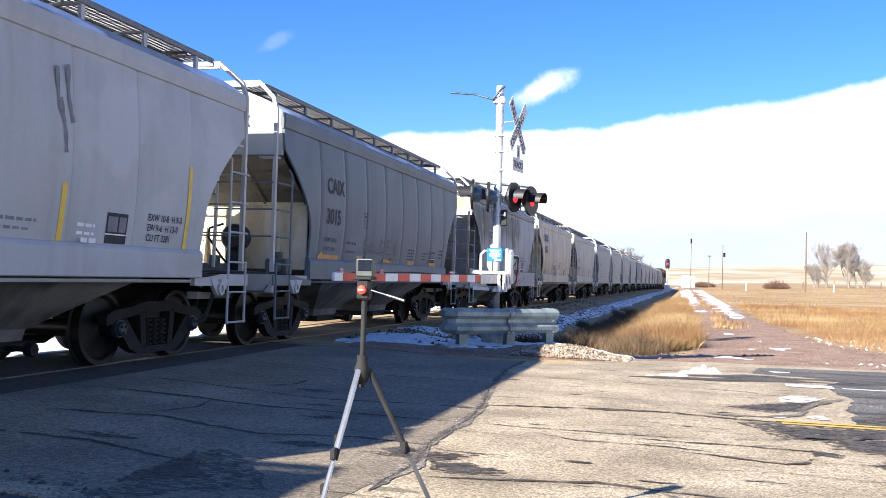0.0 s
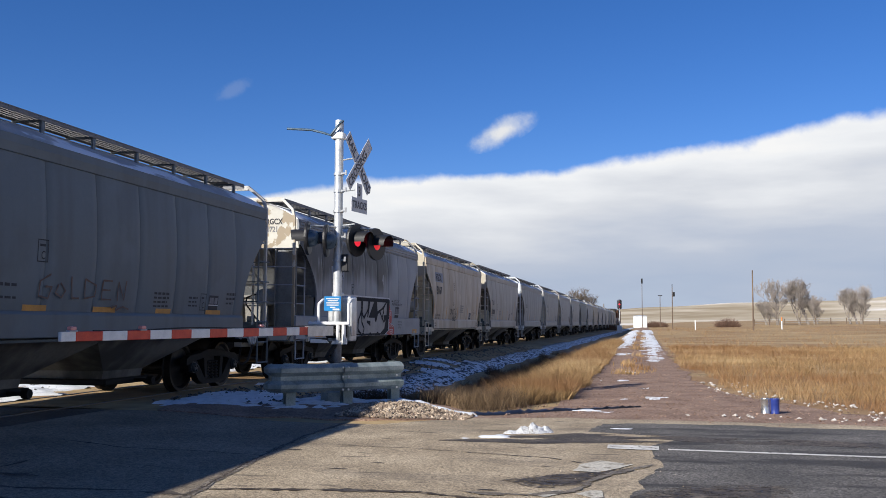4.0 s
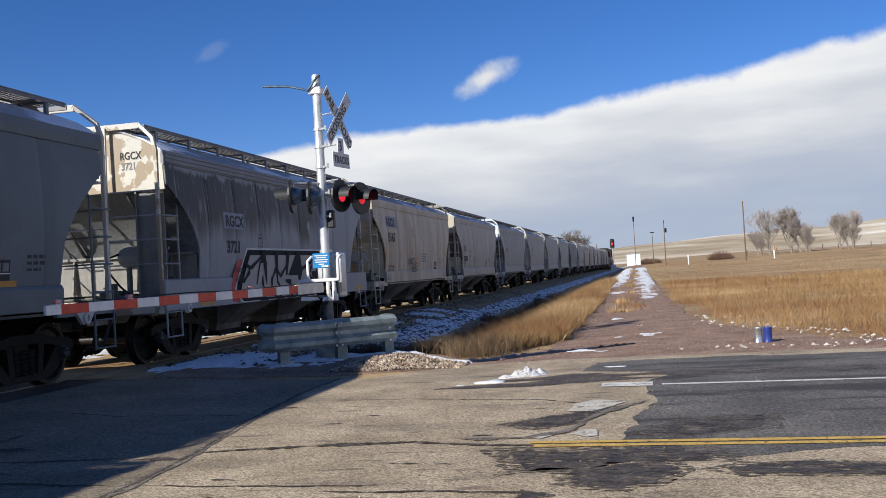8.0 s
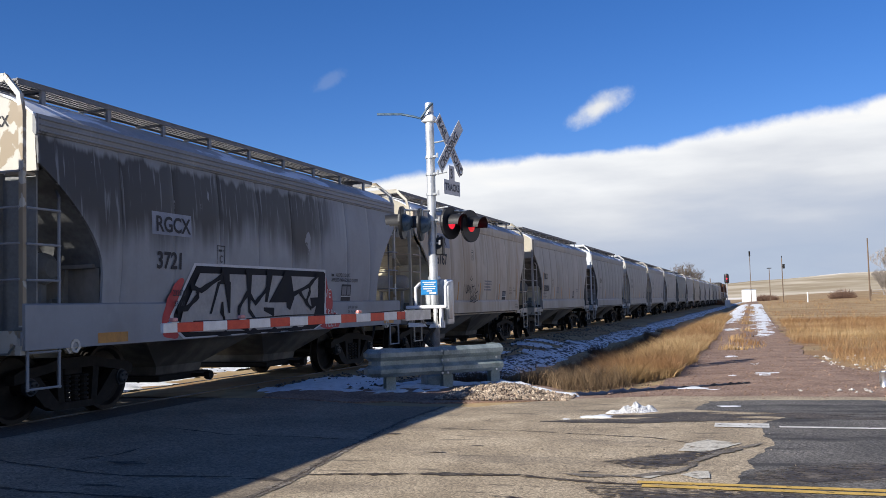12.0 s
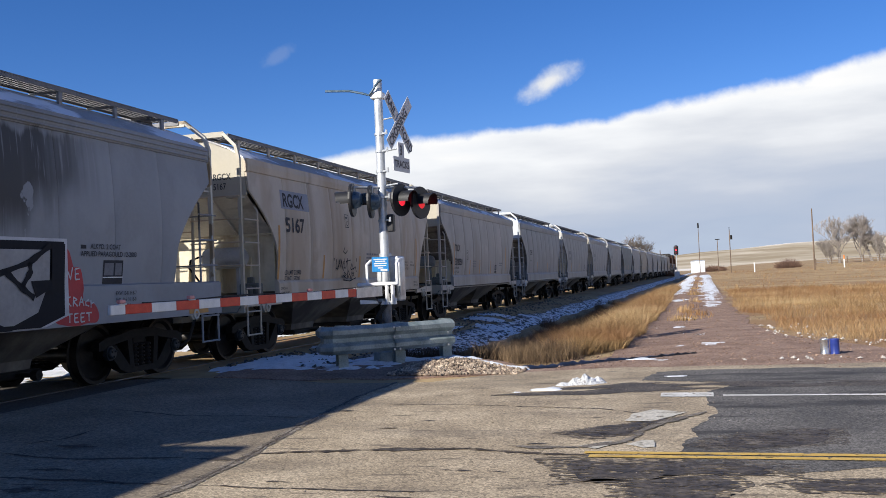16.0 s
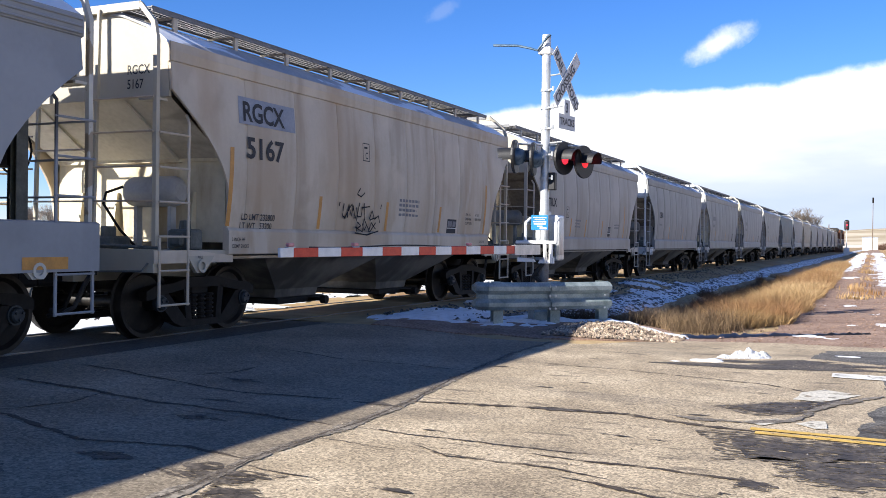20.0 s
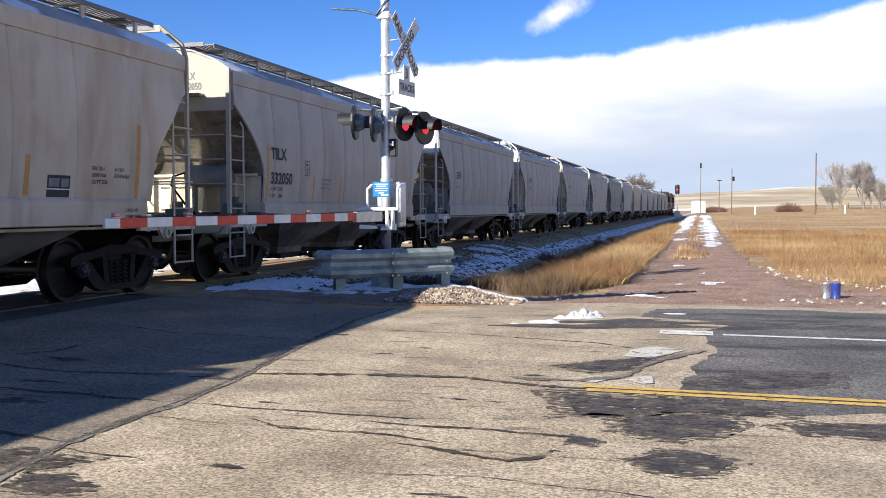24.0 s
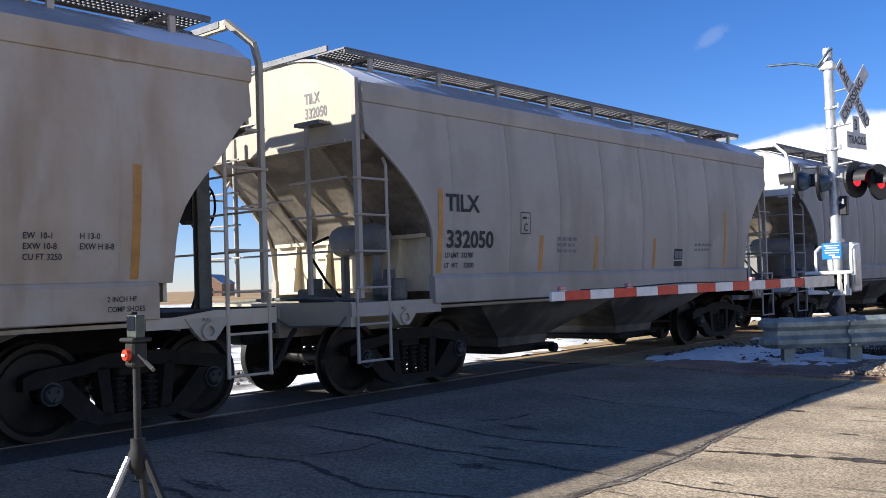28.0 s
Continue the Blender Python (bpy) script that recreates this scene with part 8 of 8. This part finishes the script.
p = clumps(rg, 6200, -2.6, 0.6, 17.5, 70, 0.1, 40, 1.8, on_strip)
blades("tall_grass", p, rg.uniform(0.14, 0.42, len(p)) * (0.7 + 0.6 * np.sin(p[:, 1] * 1.7 + p[:, 0] * 2.3) ** 2), rg.uniform(0.0018, 0.0038, len(p)) * (1 + p[:, 1] / 60), 1.5, M["grass"], 1, "tall dry golden grass along the gravel track", "grass")
p = clumps(rg, 10500, 2.0, 40, 18.0, 60, 0.22, 26, 1.5, in_field)
blades("field_grass", p, rg.uniform(0.1, 0.3, len(p)) * (0.7 + 0.6 * np.sin(p[:, 1] * 0.9 + p[:, 0] * 1.3) ** 2), rg.uniform(0.0018, 0.0038, len(p)) * (1 + p[:, 1] / 45), 1.7, M["grass"], 2, "dry golden prairie grass", "grass")
p = clumps(rg, 4200, 2.0, 120, 50, 190, 0.5, 9, 1.2, in_field)
blades("field_grass", p, rg.uniform(0.08, 0.22, len(p)), rg.uniform(0.01, 0.022, len(p)), 1.2, M["grass"], 3, "far dry prairie grass", "grass")
p = clumps(rg, 6500, -4.2, -0.6, 18.8, 60, 0.14, 20, 1.8, lambda x, y: -4.1 < x - LEAN * (y - TRACK_Y) < strip_left(y) + 0.5 and noise.noise((x * 0.9, y * 0.35, 8)) > 0.7 * (-3.3 - x + LEAN * (y - TRACK_Y)) - 0.15)
blades("weeds", p, rg.uniform(0.1, 0.42, len(p)), rg.uniform(0.0018, 0.004, len(p)) * (1 + p[:, 1] / 60), 1.3, M["weed"], 4, "brown dry weeds in the ditch", "weeds")
p = clumps(rg, 150, -1.9, -0.6, 17.9, 20.5, 0.12, 30, 1.0, lambda x, y: x > -2.0 + 0.3 * (20 - y))
blades("weeds", p, rg.uniform(0.1, 0.4, len(p)), rg.uniform(0.0018, 0.0035, len(p)), 1.4, M["weed"], 6, "brown dry weeds at the road corner", "weeds")
p = clumps(rg, 40, 1.0, 1.7, 30, 120, 0.15, 30, 1.5)
blades("tall_grass", p, rg.uniform(0.1, 0.25, len(p)), rg.uniform(0.006, 0.012, len(p)) * 1.5, 0.6, M["grass"], 5, "short dry grass between the wheel tracks", "grass")


def stones(name, spots, sizes, material, label, seed, sink=0.3, category="gravel", flat=0.7):
    """Angular pebbles, joined: each a squashed eight-sided lump."""
    rg_ = np.random.RandomState(seed)
    n = len(spots)
    base = np.array([(1, 0, 0), (0, 1, 0), (-1, 0, 0), (0, -1, 0), (0.3, 0.2, 1), (-0.2, 0.1, -1)], float)
    v = base[None] * rg_.uniform(0.6, 1.2, (n, 6, 1)) * np.array([1, 1, flat])
    a = rg_.uniform(0, 6.28, n)
    c, s = np.cos(a), np.sin(a)
    vx, vy = v[..., 0] * c[:, None] - v[..., 1] * s[:, None], v[..., 0] * s[:, None] + v[..., 1] * c[:, None]
    z0 = np.array([max(height(x, y) + 0.02, road_z(x, y) if y < 16.3 and (y > 5.4 or x > -2.2) else -9) for x, y in spots])
    out = np.stack([vx * sizes[:, None] + spots[:, :1], vy * sizes[:, None] + spots[:, 1:], v[..., 2] * sizes[:, None] + (z0 + sizes * flat * (1 - sink) * 0.6)[:, None]], 2)
    tri = np.array([(0, 1, 4), (1, 2, 4), (2, 3, 4), (3, 0, 4), (1, 0, 5), (2, 1, 5), (3, 2, 5), (0, 3, 5)])
    faces = (np.arange(n)[:, None, None] * 6 + tri[None]).reshape(-1, 3).tolist()
    return tagged(place(name, mesh_of(out.reshape(-1, 3).tolist(), faces, name), material), label, category, kind="stuff")


def scatter(rg_, n, x0, x1, y0, y1, keep=None):
    q = np.stack([rg_.uniform(x0, x1, n), rg_.uniform(y0, y1, n)], 1)
    return q if keep is None else q[[keep(a, c) for a, c in q]]


q = scatter(rg, 5200, -2.75, -0.9, 15.8, 18.2, lambda x, y: y > 15.75 + 0.3 * noise.noise((x, 0, 2)) + 0.55 * smooth01(-2.2, -1, x) and y < 18.0 - 0.8 * smooth01(-2, -0.9, x))
stones("gravel", q, rg.uniform(0.014, 0.045, len(q)), M["stone_heap"], "tan and reddish gravel heaped round the guardrail", 1)
q = scatter(rg, 3600, -0.6, 6.5, 16.6, 24, lambda x, y: x < 5.5 and not in_field(x, y))
stones("gravel", q, rg.uniform(0.007, 0.019, len(q)) * (1 + 0.8 * (rg.rand(len(q)) > 0.95)), M["stone_red"], "reddish loose gravel on the track", 2)
q = scatter(rg, 2500, 0.0, 3.2, 24, 60)
stones("gravel", q, rg.uniform(0.01, 0.026, len(q)), M["stone_red"], "reddish loose gravel on the track", 3)
q = scatter(rg, 700, 2.2, 9, 17.5, 27, lambda x, y: abs(x - (5.6 - 2.1 * smooth01(18, 24, y))) < 0.5 or abs(y - 18.0 + 0.06 * x) < 0.35)
stones("rubble", q, rg.uniform(0.012, 0.05, len(q)), M["stone_pale"], "pale rubble stones along the grass edge", 4)
q = scatter(rg, 7000, -6.3, -2.6, 17.0, 60, lambda x, y: x - LEAN * (y - TRACK_Y) < -4.2 and rg.rand() < 16 / y)
stones("ballast_stones", q, rg.uniform(0.02, 0.045, len(q)), M["stone_dark"], "dark ballast stones on the shoulder", 5, category="ballast")
q = scatter(rg, 1500, -6.2, -2.3, 3.4, 6.1, lambda x, y: y < 5.55 + 0.25 * noise.noise((x * 2, y, 3)) - 0.9 * smooth01(-3.4, -2.2, x))
stones("gravel", q, rg.uniform(0.01, 0.032, len(q)), M["stone_dark"], "dark loose gravel at the road edge", 6)
q = scatter(rg, 900, -5.5, 2.0, 5.5, 15.5)
stones("grit", q, rg.uniform(0.004, 0.012, len(q)), M["stone"], "grit scattered on the asphalt", 7)
q = scatter(rg, 3000, -16, -9.4, 8, 40)
stones("gravel", q, rg.uniform(0.02, 0.05, len(q)), M["stone_dark"], "dark gravel beyond the rails", 8)


def snow_patch(outline, thick, seed, cell=0.1, label="thin patch of old snow", name="snow_patch", lumps=0.0, holes=0.0):
    """A low lumpy sheet of snow with a ragged rim."""
    xs, ys = [a for a, _ in outline], [c for _, c in outline]
    x0, x1, y0, y1 = min(xs), max(xs), min(ys), max(ys)
    nx, ny = int((x1 - x0) / cell) + 3, int((y1 - y0) / cell) + 3

    def depth(x, y):
        inside, d = False, 9.0
        for k in range(len(outline)):
            (ax_, ay_), (bx_, by_) = outline[k - 1], outline[k]
            if (ay_ > y) != (by_ > y) and x < (bx_ - ax_) * (y - ay_) / (by_ - ay_) + ax_:
                inside = not inside
            t = max(0, min(1, ((x - ax_) * (bx_ - ax_) + (y - ay_) * (by_ - ay_)) / ((bx_ - ax_) ** 2 + (by_ - ay_) ** 2 + 1e-9)))
            d = min(d, math.hypot(x - ax_ - t * (bx_ - ax_), y - ay_ - t * (by_ - ay_)))
        d = d if inside else -d
        return min(d / (cell * 4.2), 1.4 if holes else 99) - holes + 1.2 * noise.noise((x * 2.2, y * 2.2, seed)) + 0.75 * noise.noise((x * 6, y * 6, seed))

    b = bmesh.new()
    v = {}
    hs = {}
    for i in range(nx):
        for j in range(ny):
            x, y = x0 + (i - 1) * cell, y0 + (j - 1) * cell
            hs[i, j] = depth(x, y)
    for (i, j), h in hs.items():
        x, y = x0 + (i - 1) * cell, y0 + (j - 1) * cell
        g = max(height(x, y) + 0.025, road_z(x, y) if y < 16.3 else -9)
        z = g + (min(1 + 1.5 * lumps, max(0, h)) * thick * (0.75 + 0.5 * noise.noise((x * 3, y * 3, seed + 5)) + lumps * noise.noise((x * 11, y * 11, seed)) + 0.5 * lumps * noise.noise((x * 26, y * 26, seed))) if h > 0 else -0.03)
        v[i, j] = b.verts.new((x, y, z))
    for i in range(nx - 1):
        for j in range(ny - 1):
            if max(hs[i, j], hs[i + 1, j], hs[i, j + 1], hs[i + 1, j + 1]) > 0:
                b.faces.new((v[i, j], v[i + 1, j], v[i + 1, j + 1], v[i, j + 1]))
    for w in [w for w in b.verts if not w.link_faces]:
        b.verts.remove(w)
    return tagged(part(name, b, M["snow_dirty"] if lumps else M["snow"], smooth=lumps == 0), label, "snow")


snow_patch([(-5.2, 16.5), (-4.2, 16.15), (-3.2, 16.25), (-2.6, 16.9), (-2.0, 17.5), (-1.25, 17.0), (-1.1, 17.3), (-1.9, 18.9), (-2.6, 19.6), (-3.6, 19.0), (-4.8, 18.6)], 0.06, 1, 0.07, "sheet of old snow round the guardrail posts", holes=1.2)
snow_patch([(-2.6, 17.3), (-1.9, 17.1), (-1.3, 16.95), (-0.85, 16.9), (-1.15, 17.3), (-1.8, 17.75), (-2.4, 18.2)], 0.07, 9, 0.08, "drift of old snow over a gravel heap")
snow_patch([(-6.0, 16.6), (-4.9, 16.5), (-4.4, 17.2), (-4.6, 19.5), (-5.6, 20.5), (-6.0, 18.5)], 0.05, 2, 0.12)
snow_patch([(-0.15, 14.76), (0.06, 14.72), (0.33, 14.85), (0.56, 15.08), (0.46, 15.26), (0.2, 15.22), (-0.02, 14.98)], 0.075, 3, 0.026, "ploughed lump of dirty snow on the road edge", "snow_lump", 0.6)
snow_patch([(-0.7, 14.1), (-0.35, 14.05), (0.0, 14.35), (0.1, 14.7), (-0.3, 14.5), (-0.65, 14.3)], 0.03, 4, 0.04, holes=0.5)
snow_patch([(1.3, 20.8), (2.1, 21.0), (2.05, 21.4), (1.4, 21.3)], 0.03, 5, 0.08)
snow_patch([(0.5, 18.2), (1.1, 18.4), (1.0, 18.7), (0.4, 18.5)], 0.02, 6, 0.07)
snow_patch([(1.2, 15.6), (1.5, 15.6), (1.5, 15.75), (1.2, 15.75)], 0.02, 7, 0.05)
for k, (x, y, w, l) in enumerate(((0.5, 82, 0.4, 52), (0.5, 125, 0.5, 34), (2.1, 72, 0.42, 66), (2.1, 125, 0.5, 34), (0.75, 47, 0.25, 3), (1.0, 27, 0.25, 0.5), (1.3, 31, 0.2, 0.7), (1.6, 24.5, 0.15, 0.3))):
    snow_patch([(x - w, y), (x, y - l * 0.5), (x + w, y - l * 0.1), (x + w * 0.8, y + l * 0.4), (x, y + l * 0.55), (x - w * 0.9, y + l * 0.3)], 0.04, 20 + k, 0.16 if l < 10 else 0.24)
for k in range(9):
    x, y = -9.75 + 0.15 * math.sin(k * 2.1), 16.6 + 2.6 * k
    snow_patch([(x - 0.5, y - 1.2), (x + 0.4, y - 1.1), (x + 0.5, y + 1.0), (x - 0.4, y + 1.3)], 0.05, 120 + k, 0.14, "old snow between the tracks")
for k in range(16):
    x, y = -9.6 - 1.9 * (k % 4) - 0.3 * math.sin(k), 9 + 2.1 * k + math.sin(k * 3)
    snow_patch([(x - 0.7, y - 1.0), (x + 0.3, y - 1.3), (x + 0.8, y), (x + 0.4, y + 1.2), (x - 0.6, y + 0.9)], 0.05, 50 + k, 0.16, "old snow between the tracks")
for k in range(10):
    x, y = -5.2 + 0.7 * math.sin(k * 2.3), 17.5 + 2.4 * k
    snow_patch([(x - 0.5, y - 0.6), (x + 0.6, y - 0.4), (x + 0.5, y + 0.7), (x - 0.4, y + 0.5)], 0.04, 80 + k, 0.14)

# The black sheeting that lies along the road edge.
bm = bmesh.new()
line = [(-1.0, 17.2), (-0.6, 17.45), (-0.15, 17.9), (0.5, 18.5), (1.1, 19.0), (1.6, 19.4)]
rows = [[], [], [], []]
for k in range(41):
    t = k / 40 * (len(line) - 1)
    i = min(int(t), len(line) - 2)
    x, y = line[i][0] + (line[i + 1][0] - line[i][0]) * (t - i), line[i][1] + (line[i + 1][1] - line[i][1]) * (t - i)
    w = 0.16 * (1 - k / 48) * (0.6 + 0.5 * abs(noise.noise((k * 0.4, 1, 1))))
    g = height(x, y) + 0.02
    rows[0].append((x + w, y - w, g))
    rows[1].append((x + w * 0.4, y - w * 0.4, g + 0.05 * abs(noise.noise((k * 0.5, 2, 2))) + 0.02))
    rows[2].append((x - w * 0.4, y + w * 0.4, g + 0.06 * abs(noise.noise((k * 0.6, 3, 3))) + 0.02))
    rows[3].append((x - w, y + w, g))
grid(bm, rows)
tagged(part("sheeting", bm, M["tarp"], smooth=True), "crumpled strip of black sheeting on the verge", "sheeting")

# ---- movement ----
SPEED = [-23.85175645079144, -68.77583695127402, 134.22057683791195, -131.85528954557697, 47.1520322723081]
ROLL_RADIUS = 0.457


def advance(t):
    """Metres that the train has gone along the track at t seconds (towards -y)."""
    return sum(c * (t / 28) ** (k + 1) for k, c in enumerate(SPEED))


def car_pose(k, t):
    s = CENTRE0 + SHIFTS[k] + advance(t)
    d = 1 / math.hypot(1, LEAN)
    return pose(TRACK_X + LEAN * d * s, TRACK_Y + d * s, RAIL_Z, 0, 0, HEADING)


def motions():
    times = [t / 2 for t in range(57)]
    for k, car in cars.items():
        walk(car, [(t, car_pose(k, t)) for t in times])
    for k, loco in locos.items():
        walk(loco, [(t, car_pose(k, t)) for t in times])
    turns = [28 * i / 90 for i in range(91)]
    for w, y in WHEELSETS:
        walk(w, [(t, pose(0, y, ROLL_RADIUS, -math.degrees(advance(t) / ROLL_RADIUS), 0, 0)) for t in turns])

    for w, y in LOCO_WHEELS:
        walk(w, [(t, pose(0, y, 0.52, -math.degrees(advance(t) / 0.52), 0, 0)) for t in turns])


motions()
